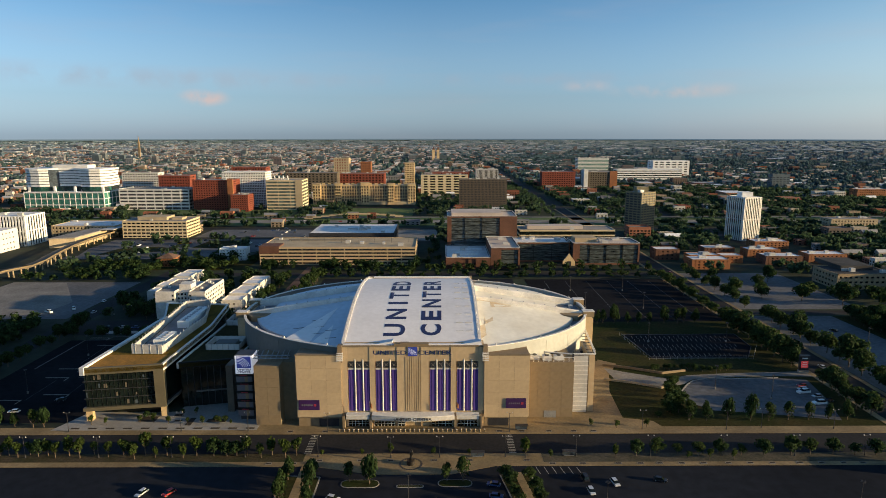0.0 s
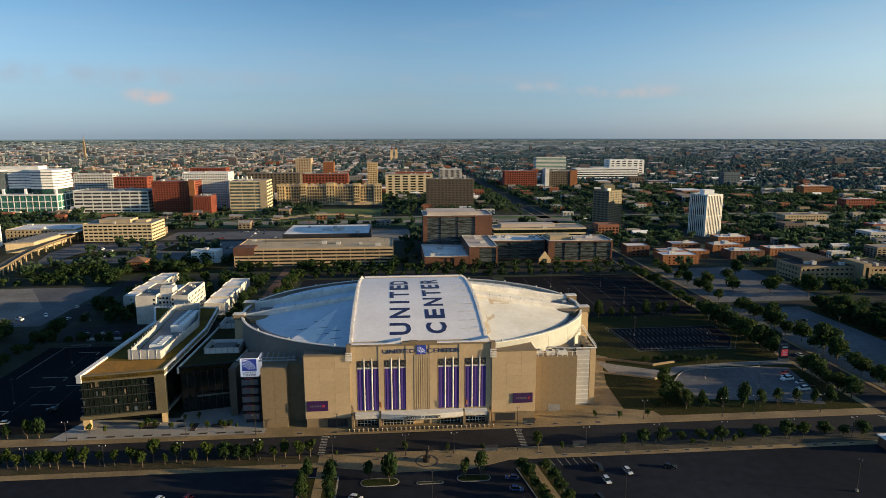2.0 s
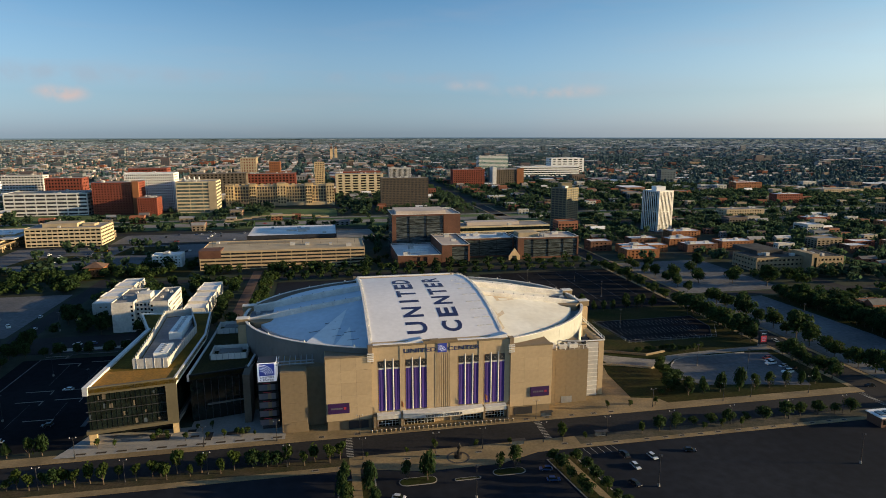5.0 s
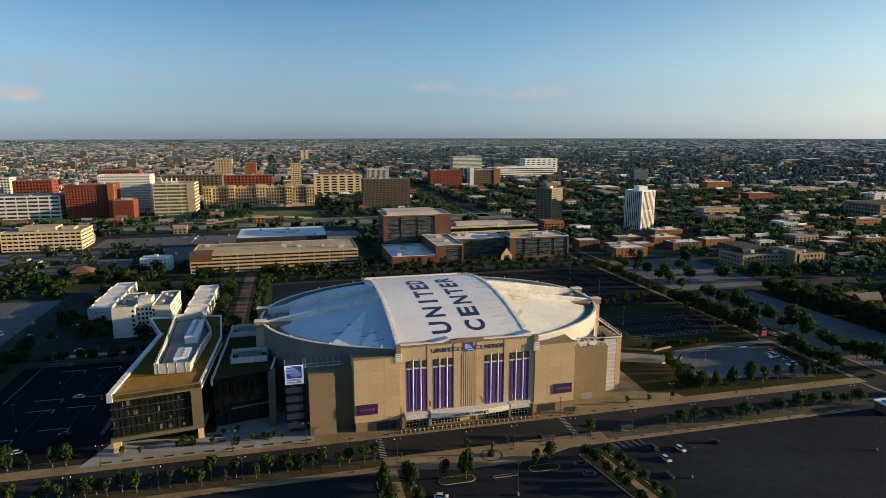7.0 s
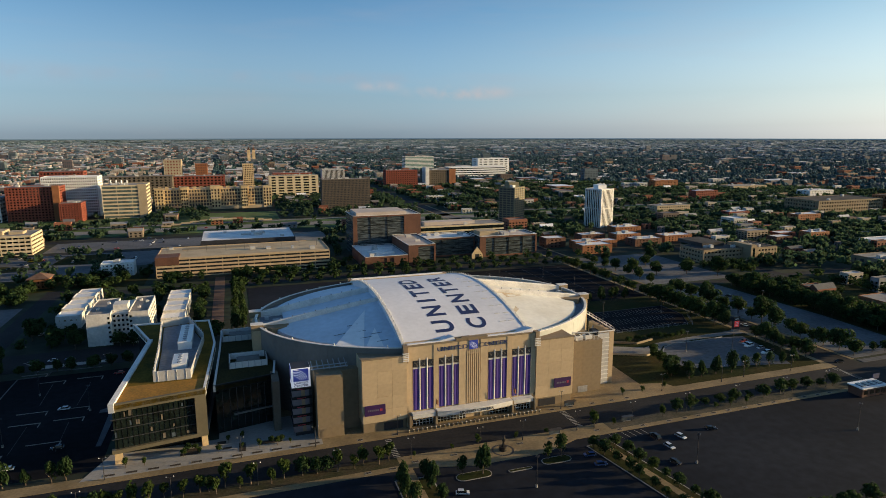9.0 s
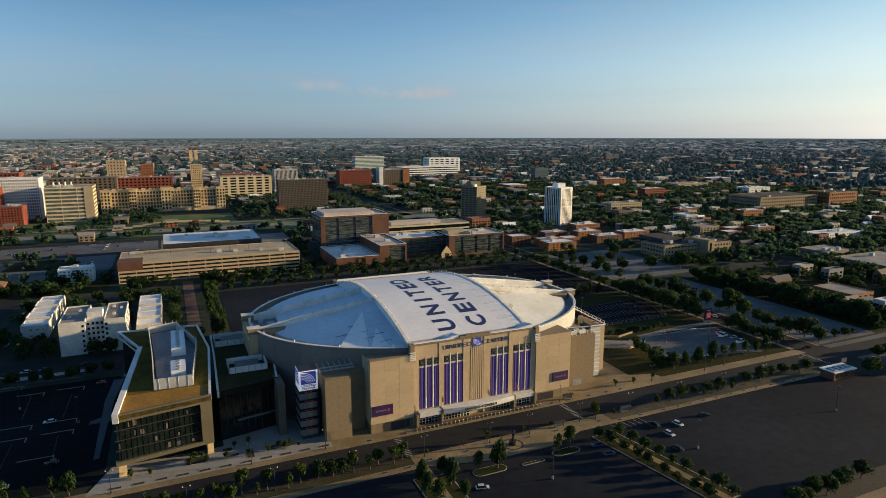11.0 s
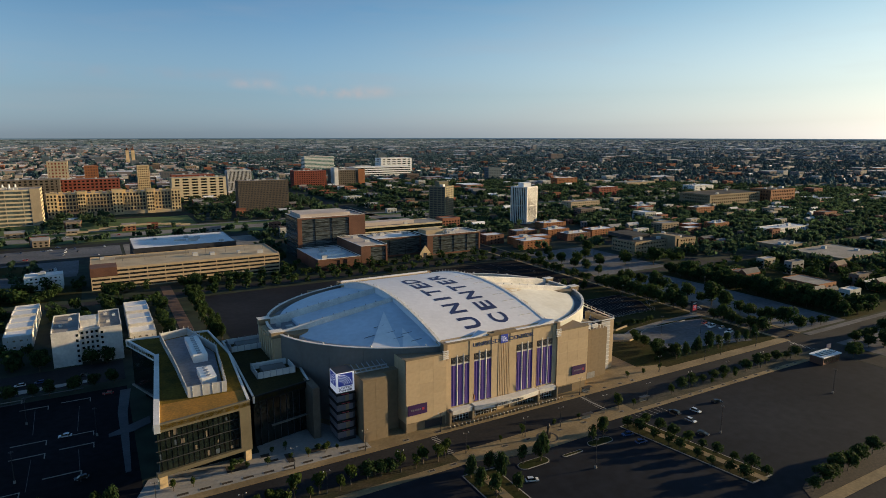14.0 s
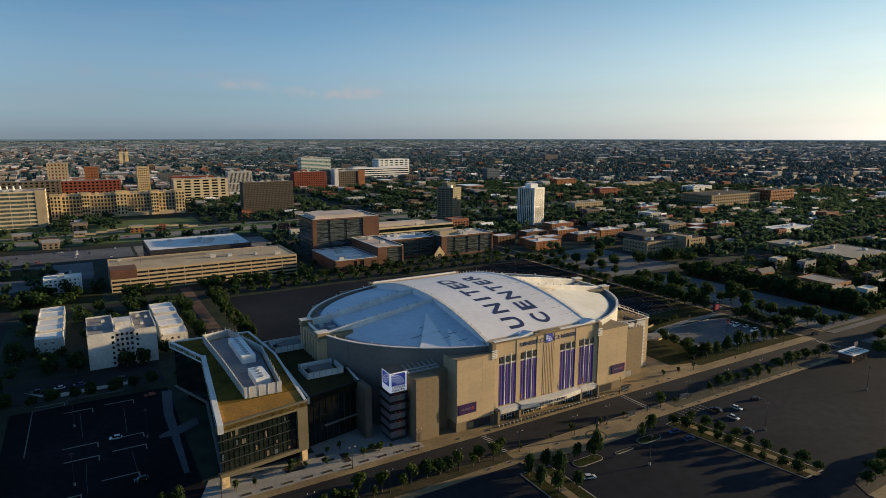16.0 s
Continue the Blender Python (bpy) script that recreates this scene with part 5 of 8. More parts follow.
for k in range(17):
    piece("attic_gable", arch, oh, -208 + k * 10, 1061, 33.0)
part("cornice", box(-215.5, -41.5, 1058.6, 1061, 26.6, 27.6), M["buff"], oh)
part("base_course", box(-215.5, -41.5, 1057.6, 1061, 0.05, 5.0), M["buff"], oh)
building("lab_slab", "pale concrete laboratory slab", -36, 56, 1215, 1245, 41, M["cream_warm"], M["glass"], M["grey_roof"], 8, 6, 3, category="laboratory")
building("tan_lab", "tan laboratory block with roof stacks", -275, -218, 984, 1030, 47, M["cream_warm"], M["glass_pale"], M["grey_roof"], 9, 3, 3, sill=0.42, pier=0.03, category="laboratory")
lab = bpy.data.objects["tan_lab"]
part("end_wall", box(-229, -217.8, 983.8, 985, 0.05, 48), M["buff"], lab)
for k in range(4):
    part("stack", tube((-266 + k * 7, 1005, 46.5), (-266 + k * 7, 1005, 53), 1.4, 0.9, 8), M["white"], lab, "white roof stack")
building("white_grid_block", "white gridded hospital block", -358, -286, 1025, 1060, 57.7, M["white"], M["glass"], M["white_roof"], 14, 26, 8, pier=0.4, sill=0.4, category="hospital")
building("red_hospital", "red brick hospital block", -390, -326, 981, 1016, 47.5, M["brick"], M["glass"], M["grey_roof"], 13, 16, 6, sill=0.5, pier=0.45, category="hospital")
# added slab: sun on the side wall is painted as bright orange
part("sunlit_side_fin", box(-334, -325.5, 977.5, 981, 0.05, 49.0), M["orange"], bpy.data.objects["red_hospital"], "orange fin in place of the sunlit side wall")
building("red_hospital_annex", "lower red brick hospital wing", -324, -297, 960, 990, 26, M["brick"], M["glass"], M["grey_roof"], 8, 8, 6, sill=0.5, pier=0.45, category="hospital")
building("hospital_garage", "pale concrete hospital garage with long decks", -509, -398, 985, 1030, 33, M["offwhite"], M["dark"], M["grey_roof"], 6, 8, 4, sill=0.5, pier=0.1, category="parking garage")
def build_white_hospital():
    h = thing("white_hospital", "white banded hospital tower with two rounded lobes", "hospital", (-591, 1010, 0))
    plan = [(-660, 1000), (-656, 990), (-646, 985), (-632, 984), (-620, 988), (-608, 998), (-586, 1000), (-574, 994), (-566, 986), (-552, 983), (-536, 985), (-528, 994), (-527, 1002), (-532, 1035), (-656, 1035)]
    mid = Vector((-591, 1012))
    core = [tuple(mid + (Vector(p) - mid) * 0.975) for p in plan]
    part("glazed_core", prism(core, 29.0, 63.0), M["glass_blue"], h)
    for k in range(7):
        grow = 1.0 + 0.012 * math.sin(k * 1.3)
        part("floor_band", prism([tuple(mid + (Vector(p) - mid) * grow) for p in plan], 36.8 + k * 4.2, 39.9 + k * 4.2), M["white"], h)
    part("soffit_band", prism(core, 29.2, 36.0), M["glass_green"], h, "green glass storey")
    for x in (-652, -612, -580, -536):
        part("pillar", box(x, x + 3, 986, 989, 29.0, 37.0), M["white"], h)
    part("plant_room", box(-622, -566, 1006, 1030, 64.8, 70.0), M["offwhite"], h)


build_white_hospital()
building("white_hospital_podium", "green glass hospital podium", -650, -525, 970, 1045, 29.5, M["white"], M["glass_green"], M["white_roof"], 3, 14, 6, sill=0.12, pier=0.1, category="hospital")
building("tan_office", "tan office block with window bands", -366, -292, 709, 750, 20, M["cream_warm"], M["glass"], M["grey_roof"], 5, 14, 8, sill=0.55, pier=0.16, category="office building")
part("plant_room", box(-352, -318, 718, 740, 19.4, 23.5), M["buff"], bpy.data.objects["tan_office"])
part("plant_room", box(-314, -302, 722, 736, 19.4, 22.0), M["buff"], bpy.data.objects["tan_office"])


def build_apartments():
    a = thing("apartment_block", "white concrete apartment block with two wings and small dark windows", "apartment building", (-167, 405, 0))
    for x0, x1 in ((-183, -170.5), (-161.5, -151.0)):
        part("wing", box(x0, x1, 387, 423, 0.05, 17.6), M["cream"], a)
        part("parapet", wall_line([(x0, 387), (x1, 387), (x1, 423), (x0, 423)], 0.4, 17.6, 18.5, closed=True), M["cream"], a)
        part("roof", box(x0 + 0.4, x1 - 0.4, 387.4, 422.6, 17.6, 17.75), M["grey_roof"], a)
    part("core", box(-170.5, -161.5, 390.5, 420, 0.05, 17.4), M["cream"], a)
    part("lift_house", box(-170, -162.5, 394, 403, 17.4, 21.5), M["cream"], a)
    win = shared_box("window", 1.1, 0.1, 1.3, M["glass"])
    side = shared_box("window", 0.1, 1.2, 1.3, M["glass"])
    for r in range(6):
        z = 1.4 + r * 2.75
        for x in (-171.6, -160.3):
            piece("window", win, a, x, 386.98, z)
        for k in range(4):
            w = piece("window", win, a, -169.3 + k * 2.2, 390.48, z)
        for k in range(11):
            piece("window", side, a, -150.98, 390 + k * 3.0, z)
            if k % 3 == 1:
                piece("window", side, a, -183.02, 390 + k * 3.0, z)
    for x, y in ((-179, 400), (-175, 412), (-157, 398), (-154, 410), (-158, 415)):
        v = part("roof_vent", box(x - 0.8, x + 0.8, y - 0.8, y + 0.8, 17.7, 18.9), M["cream"], a)
        part("vent_cowl", tube((x, y, 18.9), (x, y, 19.4), 0.4, 0.5, 8), M["steel"], v)


build_apartments()
SCHOOL_TREES = []
sc = building("school", "tan brick school of two wings with a dark flat roof", 306, 352, 462, 494, 12.5, M["school_brick"], M["glass"], M["tar_roof"], 3, 11, 8, sill=0.6, pier=0.45, category="school")
part("stair_block", box(351.5, 358.5, 452.0, 476, 0.05, 16.0), M["school_brick"], sc)
part("stair_window", box(354.0, 356.2, 451.9, 452.05, 3.0, 13.0), M["glass"], sc)
part("school_hall", box(318, 344, 478, 512, 12.0, 15.5), M["tar_roof"], sc)
building("school_wing", "tan brick school wing with a dark flat roof", 359, 386, 455, 490, 13.0, M["school_brick"], M["glass"], M["tar_roof"], 3, 7, 8, sill=0.6, pier=0.45, category="school")
for k in range(13):
    SCHOOL_TREES.append(("big", 290 + k * 8.5, 444 + 4 * math.sin(k * 1.7), 0.1, 1.0, 1.5))
    SCHOOL_TREES.append(("big", 296 + k * 8, 436 + 5 * math.sin(k * 2.3), 0.1, 1.0, 1.5))
for x, y in ((222, 452), (236, 436), (262, 430), (274, 446), (283, 418), (250, 470), (268, 488), (225, 500)):
    SCHOOL_TREES.append(("big", x, y, 0.1, 1.0, 1.5))
building("red_clinic", "red brick hospital wing", 227, 300, 1370, 1400, 38, M["brick"], M["glass"], M["grey_roof"], 8, 14, 5, sill=0.5, pier=0.45, category="hospital")
building("red_clinic_tower", "dark hospital tower with a red brick end", 327, 391, 1370, 1440, 37, M["brown_slab"], M["glass"], M["grey_roof"], 8, 12, 5, sill=0.5, pier=0.5, category="hospital")
rt = bpy.data.objects["red_clinic_tower"]
part("brick_end", box(376, 392, 1368.5, 1370, 0.05, 39), M["orange"], rt, "bright orange brick end")
part("lift_tower", box(318, 327, 1366, 1392, 0.05, 43), M["offwhite"], rt, "pale lift tower")
building("white_laboratory", "long low white laboratory building", 458, 625, 1600, 1640, 30, M["white"], M["glass"], M["white_roof"], 5, 0, 0, sill=0.6, category="laboratory")
building("white_laboratory_tower", "tall white laboratory block above the long wing", 595, 697, 1735, 1780, 47, M["white"], M["glass"], M["white_roof"], 7, 6, 4, sill=0.6, category="laboratory")
building("grey_office", "grey banded office tower", 444, 543, 2000, 2040, 45, M["offwhite"], M["glass_green"], M["grey_roof"], 10, 0, 0, sill=0.5, category="office building")

HERO = [(-100, 75, 230, 375), (-155, -85, 236, 335), (-170, -18, 552, 690), (2, 205, 530, 670), (325, 370, 675, 728), (218, 266, 715, 765), (26, 115, 985, 1018),
        (-220, -38, 1050, 1095), (-40, 46, 1210, 1250), (-280, -214, 980, 1034), (-362, -282, 1020, 1065), (-394, -292, 955, 1020), (-514, -394, 980, 1035),
        (-660, -520, 960, 1050), (-372, -288, 704, 755), (-188, -148, 380, 430), (295, 385, 447, 505), (222, 305, 1365, 1405), (322, 396, 1365, 1445),
        (453, 630, 1595, 1645), (590, 700, 1730, 1785), (440, 548, 1995, 2045),
        (-330, 187, 60, 236), (200, 425, 60, 237), (-226, -150, 236, 385), (66, 187, 235, 510), (-100, 66, 370, 510), (203, 263, 236, 394), (300, 334, 274, 316), (203, 292, 406, 522), (-347, -240, 386, 492),
        (-1500, 1500, 828, 866), (-1500, 1500, 885, 901), (-130, -40, 900, 1050)]
for name, x0, x1, y0, y1 in ROADS:
    HERO.append((x0 - 3, x1 + 3, y0 - 3, y1 + 3))

building("brick_tan_tower", "tan and red brick hospital tower", -225, -193, 1330, 1360, 69, M["buff"], M["brick"], M["grey_roof"], 12, 6, 4, sill=0.5, pier=0.5, category="hospital")
building("orange_tower", "orange brick hospital tower", -168, -146, 1330, 1355, 61, M["orange"], M["brick_dark"], M["grey_roof"], 12, 5, 4, sill=0.5, pier=0.45, category="hospital")
building("brick_hall", "red brick hospital hall", -208, -114, 1290, 1325, 39, M["brick"], M["glass"], M["grey_roof"], 7, 14, 4, sill=0.5, pier=0.45, category="hospital")
building("tan_tower", "tan stone hospital tower", -78, -56, 1400, 1424, 56, M["limestone"], M["glass"], M["grey_roof"], 12, 6, 4, sill=0.5, pier=0.45, category="hospital")
building("red_hall", "low red brick college hall", -16, 67, 1400, 1430, 35, M["brick"], M["glass"], M["grey_roof"], 7, 14, 4, sill=0.6, pier=0.6, category="hall")
building("ribbed_block", "grey ribbed office block", 78, 125, 1320, 1345, 46, M["screen"], M["glass"], M["grey_roof"], 2, 18, 5, sill=0.1, pier=0.5, category="office building")
building("dark_mid_block", "long dark hospital block", -309, -205, 1250, 1280, 43, M["brown_slab"], M["glass"], M["grey_roof"], 9, 14, 4, sill=0.5, pier=0.5, category="hospital")
building("red_low_block", "red brick block behind the hospital", -416, -348, 1250, 1280, 54, M["brick"], M["glass"], M["grey_roof"], 9, 12, 4, sill=0.5, pier=0.45, category="hospital")
building("grey_apartments", "grey apartment slab with balconies", -611, -541, 1200, 1225, 46, M["offwhite"], M["glass"], M["grey_roof"], 10, 14, 4, sill=0.5, pier=0.3, category="apartment building")
building("red_row_block", "red brick row block", -519, -461, 1150, 1180, 44, M["brick"], M["glass"], M["grey_roof"], 8, 12, 4, sill=0.5, pier=0.45, category="hospital")
building("ribbed_office", "white ribbed office block", -480, -441, 655, 690, 33, M["white"], M["glass"], M["white_roof"], 2, 12, 8, sill=0.06, pier=0.5, category="office building")
building("pale_office", "plain pale office block", -485, -443, 615, 645, 22, M["offwhite"], M["glass"], M["white_roof"], 4, 10, 6, sill=0.7, pier=0.7, category="office building")
building("tan_school", "long tan brick school", -455, -380, 720, 765, 13, M["buff"], M["glass"], M["white_roof"], 3, 18, 8, sill=0.5, pier=0.5, category="school")
building("corner_house", "small white apartment house", -209, -184, 578, 592, 11.5, M["white"], M["glass"], M["white_roof"], 4, 8, 5, sill=0.6, pier=0.55, category="apartment building")
building("orange_house", "orange brick house with a hipped roof", -254, -240, 548, 562, 8, M["orange"], M["glass"], M["brick_dark"], 2, 5, 5, sill=0.6, pier=0.6, category="house")
bm = prism([(-255, 547), (-239, 547), (-239, 563), (-255, 563)], 8.0, 8.3)
hip = [bm.verts.new(p) for p in ((-255, 547, 8.3), (-239, 547, 8.3), (-239, 563, 8.3), (-255, 563, 8.3), (-247, 555, 12.0))]
for i in range(4):
    bm.faces.new((hip[i], hip[(i + 1) % 4], hip[4]))
part("hipped_roof", bm, M["lane"], bpy.data.objects["orange_house"])
building("high_school", "long tan stone high school", 714, 845, 690, 750, 21, M["tan_grey"], M["glass"], M["tar_roof"], 4, 26, 12, sill=0.5, pier=0.5, category="school")
building("orange_school", "lit tan brick school block", 860, 930, 680, 720, 24, M["orange"], M["glass"], M["tar_roof"], 4, 14, 8, sill=0.5, pier=0.5, category="school")
building("flat_depot", "low brown depot with a flat grey roof", 430, 500, 330, 380, 7, M["tan_grey"], M["dark"], M["grey_roof"], 1, 8, 6, sill=0.5, pier=0.5, category="depot")
building("flat_hall", "low brown hall with a grey roof", 444, 484, 396, 425, 7, M["tan_grey"], M["dark"], M["grey_roof"], 1, 5, 4, sill=0.5, pier=0.5, category="hall")
building("corner_shops", "low tan shop row", 304, 328, 281, 310, 8, M["orange"], M["dark"], M["grey_roof"], 2, 4, 8, sill=0.5, pier=0.5, category="shop")
for i, (x, y, w, d, h) in enumerate(((206, 578, 23, 16, 10.5), (224, 536, 34, 18, 9), (232, 562, 28, 14, 8), (262, 600, 30, 16, 8), (262, 562, 20, 14, 7.5), (330, 636, 36, 18, 8), (300, 556, 34, 18, 8), (300, 590, 32, 16, 8), (345, 565, 36, 18, 8))):
    building("brick_flats", "low orange brick flats with a white flat roof", x, x + w, y, y + d, h, M["orange"] if i % 3 else M["brick_dark"], M["glass"], M["white_roof"], 3, max(3, w // 4), 4, sill=0.6, pier=0.6, category="apartment building")
for x0, y0 in ((-147, 404), (-208, 428)):
    for k in range(5):
        building("row_house", "white row house with stepped parapets", x0, x0 + 13.5, y0 + k * 15, y0 + k * 15 + 13.2, 8.2 + (k % 2) * 0.8, M["cream"], M["tan_grey"], M["white_roof"], 2, 4, 3, sill=0.7, pier=0.6, category="row house")
for x, y, w, d, h, m in ((512, 527, 28, 16, 9, "orange"), (480, 540, 24, 14, 8, "brick"), (455, 520, 22, 14, 8, "brick_dark"), (540, 470, 70, 22, 7, "offwhite"), (620, 640, 40, 18, 11, "orange"), (560, 700, 36, 16, 10, "brick"), (500, 780, 60, 24, 12, "buff"), (940, 900, 60, 30, 12, "offwhite"), (900, 1050, 90, 40, 10, "buff"), (700, 930, 50, 20, 16, "brick"), (780, 1150, 60, 24, 18, "orange")):
    building("mid_block", "low brick block among trees", x, x + w, y, y + d, h, M[m], M["glass"], M["grey_roof" if m == "buff" else "white_roof"], max(2, int(h / 3.3)), max(4, w // 4), 4, sill=0.6, pier=0.55, category="building")
    HERO.append((x - 4, x + w + 4, y - 10, y + d + 4))
HERO += [(-288, -136, 705, 775), (-480, -220, 925, 980), (-395, -345, 495, 740), (-362, -172, 555, 640)]
HERO += [(-490, -378, 545, 845), (-420, -172, 598, 702), (286, 306, 394, 452), (-230, -140, 1325, 1365), (-315, -200, 1245, 1285), (-210, -110, 1285, 1330), (-84, -44, 1395, 1435), (-20, 72, 1395, 1435), (74, 140, 1315, 1350), (-420, -230, 1245, 1285), (-616, -536, 1195, 1230), (-524, -456, 1145, 1185),
         (-490, -436, 610, 695), (-460, -375, 715, 770), (-214, -180, 574, 597), (-258, -236, 544, 566), (705, 935, 675, 755), (425, 505, 325, 430), (300, 332, 277, 314), (203, 300, 530, 620), (296, 386, 550, 660),
         (-150, -130, 400, 482), (-210, -192, 424, 506), (-122, -108, 395, 548)]
slab("alley_east", rect(-119, -111.5, 395, 548), 0.08, M["lane"], "brown paved lane between hedges", "lane")


def clear_of(xs, ys, pad=0.0):
    ok = np.ones(len(xs), bool)
    for x0, x1, y0, y1 in HERO:
        ok &= ~((xs > x0 - pad) & (xs < x1 + pad) & (ys > y0 - pad) & (ys < y1 + pad))
    return ok


# ---- street things ----
def leaf_cloud(n, seed, size, lobes=9):
    """Leaf clumps laid like shingles over several lobes, in a crown about 1 high and wide."""
    g = np.random.default_rng(seed)
    c = g.normal(0, 1, (lobes, 3))
    c = c / np.linalg.norm(c, axis=1)[:, None] * g.uniform(0.1, 0.34, lobes)[:, None] * (1, 1, 0.9)
    rad = g.uniform(0.1, 0.24, lobes)
    verts, faces = [], []
    for i in range(n):
        j = i % lobes
        d = g.normal(0, 1, 3)
        d[2] = abs(d[2]) * 0.9 + 0.1 * d[2] if g.random() < 0.6 else d[2]
        d /= np.linalg.norm(d)
        p = c[j] + d * rad[j] * g.uniform(0.8, 1.12)
        nrm = d + g.normal(0, 0.45, 3)
        nrm /= np.linalg.norm(nrm)
        a = np.cross(nrm, g.normal(0, 1, 3))
        a /= np.linalg.norm(a)
        b = np.cross(nrm, a)
        s = size * g.uniform(0.7, 1.35)
        k = len(verts)
        verts += [tuple(p + s * a), tuple(p + s * b * 0.75), tuple(p - s * a * 0.85), tuple(p - s * b * 0.7)]
        faces.append((k, k + 1, k + 2, k + 3))
    return verts, faces


def make_tree(label, height, width, trunk_h, leaves, seed, size, material, cone=0.0, group="street trees"):
    t = thing("tree", label, "tree", group=group)
    bm = tube((0, 0, -0.1), (0, 0, trunk_h), 0.05 * height ** 0.7, 0.03 * height ** 0.7, 7)
    g = random.Random(seed)
    for k in range(6):
        a = 2 * math.pi * k / 6 + g.uniform(-0.4, 0.4)
        z0 = trunk_h * g.uniform(0.7, 1.0)
        tube((0, 0, z0), (math.cos(a) * width * 0.28, math.sin(a) * width * 0.28, z0 + (height - trunk_h) * g.uniform(0.25, 0.5)), 0.018 * height ** 0.7, 0.006 * height, 5, bm)
    tube((0, 0, trunk_h), (0.1, 0.05, height * 0.8), 0.03 * height ** 0.7, 0.05, 5, bm)
    part("trunk", bm, M["bark"], t)
    v, f = leaf_cloud(leaves, seed, size, 16)
    v = np.array(v)
    v[:, 2] -= v[:, 2].min()
    v[:, 2] /= v[:, 2].max()
    rad = 1 - cone * v[:, 2]
    r = np.percentile(np.hypot(v[:, 0], v[:, 1]), 95)
    v[:, :2] *= (width / 2 / r) * rad[:, None]
    base = trunk_h * 0.75
    v[:, 2] = base + v[:, 2] * (height - base)
    me = bpy.data.meshes.new("crown")
    me.from_pydata([tuple(p) for p in v], [], f)
    part("crown", me, material, t)
    return t


KINDS = {
    "young": [make_tree("slender young street tree with light green leaves", 6.0, 3.2, 1.9, 420, 1, 0.075, LEAF[2]), make_tree("slender young street tree with light green leaves", 5.2, 2.8, 1.7, 380, 2, 0.08, LEAF[2])],
    "round": [make_tree("round dark green street tree", 7.0, 5.6, 1.8, 900, 3, 0.055, LEAF[0]), make_tree("round dark green street tree", 6.2, 5.0, 1.6, 820, 4, 0.058, LEAF[1])],
    "cone": [make_tree("pointed dense green tree in a row", 9.5, 6.2, 1.2, 1000, 5, 0.055, LEAF[0], 0.55), make_tree("pointed dense green tree in a row", 8.5, 5.6, 1.1, 900, 6, 0.058, LEAF[1], 0.5)],
    "big": [make_tree("broad mature green tree", 12.5, 10.5, 2.8, 1500, 7, 0.048, LEAF[0]), make_tree("broad mature green tree", 11.0, 9.0, 2.5, 1300, 8, 0.05, LEAF[1]), make_tree("broad mature green tree", 14.0, 11.5, 3.0, 1600, 9, 0.046, LEAF[0])],
}
used = set()
OUTER_TREES = []      # planted places far off, grown with the woods
pick = random.Random(11)


def plant(kind, x, y, z=0.1, s=1.0, jitter=0.0):
    """Stands a tree of a kind at a place."""
    if y > 500 or x < -224 or x > 285:
        OUTER_TREES.append((x, y))
        return
    ob = pick.choice(KINDS[kind])
    x, y = x + pick.uniform(-jitter, jitter), y + pick.uniform(-jitter, jitter)
    k = s * pick.uniform(0.72, 1.25)
    m = Matrix.LocRotScale((x, y, z), Euler((0, 0, pick.uniform(0, 6.28))), None)
    if ob.name in used:
        ob = copy_thing(ob, m)
    else:
        used.add(ob.name)
        ob.matrix_basis = m
    ob.scale = (k, k, k * pick.uniform(0.92, 1.08))


for kind, *at in SCHOOL_TREES:
    plant(kind, *at)
# along the street
for x in (-160, -152, -145, -137, -128, -118, -109, -101, -90, -71, -62, -53):
    plant("young", x, 213, 0.15, 1.25, 0.5)
for x in (-212, -204, -196, -187, -178, -170, -156, -141, -132, -123, -113, -105, -95, -66, -57):
    plant("young", x, 211.2, 0.19, 1.15, 0.8)
for x in (-215, -200, -183, -163, -148, -115, -75):
    plant("round", x, 212.4, 0.19, 0.85, 0.8)
plant("round", -84, 213, 0.15, 1.35)
plant("round", -79, 212.5, 0.15, 1.2)
for x in (-44, -29, -18, -2, 11):
    plant("young", x, 212.4, 0.15, 0.65, 0.4)
for x in (32, 41, 65):
    plant("young", x, 210.5, 0.15, 1.05, 0.3)
for x in (73, 80, 88, 96, 105, 113, 121, 131, 139, 147, 154, 163):
    plant("round", x, 212.3, 0.15, 0.95, 0.8)
    if pick.random() < 0.45:
        plant("young", x + 3, 209, 0.15, 0.7, 0.8)
for x in (-206, -200, -193, -186, -180, -173, -166, -161):
    plant("cone", x, 236.5, 0.1, 0.9, 1.0)
for x in (62, 72, 84):
    plant("young", x, 234.3, 0.15, 0.7, 0.4)
for x in (104, 112, 121, 130, 137, 146, 154, 163, 171):
    plant("cone", x, 241, 0.1, 1.0, 0.5)
for x, y, k in ((98, 250, 0.8), (103, 254, 0.9), (106, 258, 1.0), (107, 264, 0.9), (105, 270, 0.8), (100, 246, 0.7), (93, 243, 0.6), (108, 249, 0.8), (113, 279, 0.7), (109, 275, 0.7)):
    plant("big", x, y, 0.1, k * 0.62, 0.8)
for x in (100, 104, 111, 119, 126, 133, 142, 151, 155, 162):
    plant("cone", x, 377, 0.1, 1.05, 0.7)
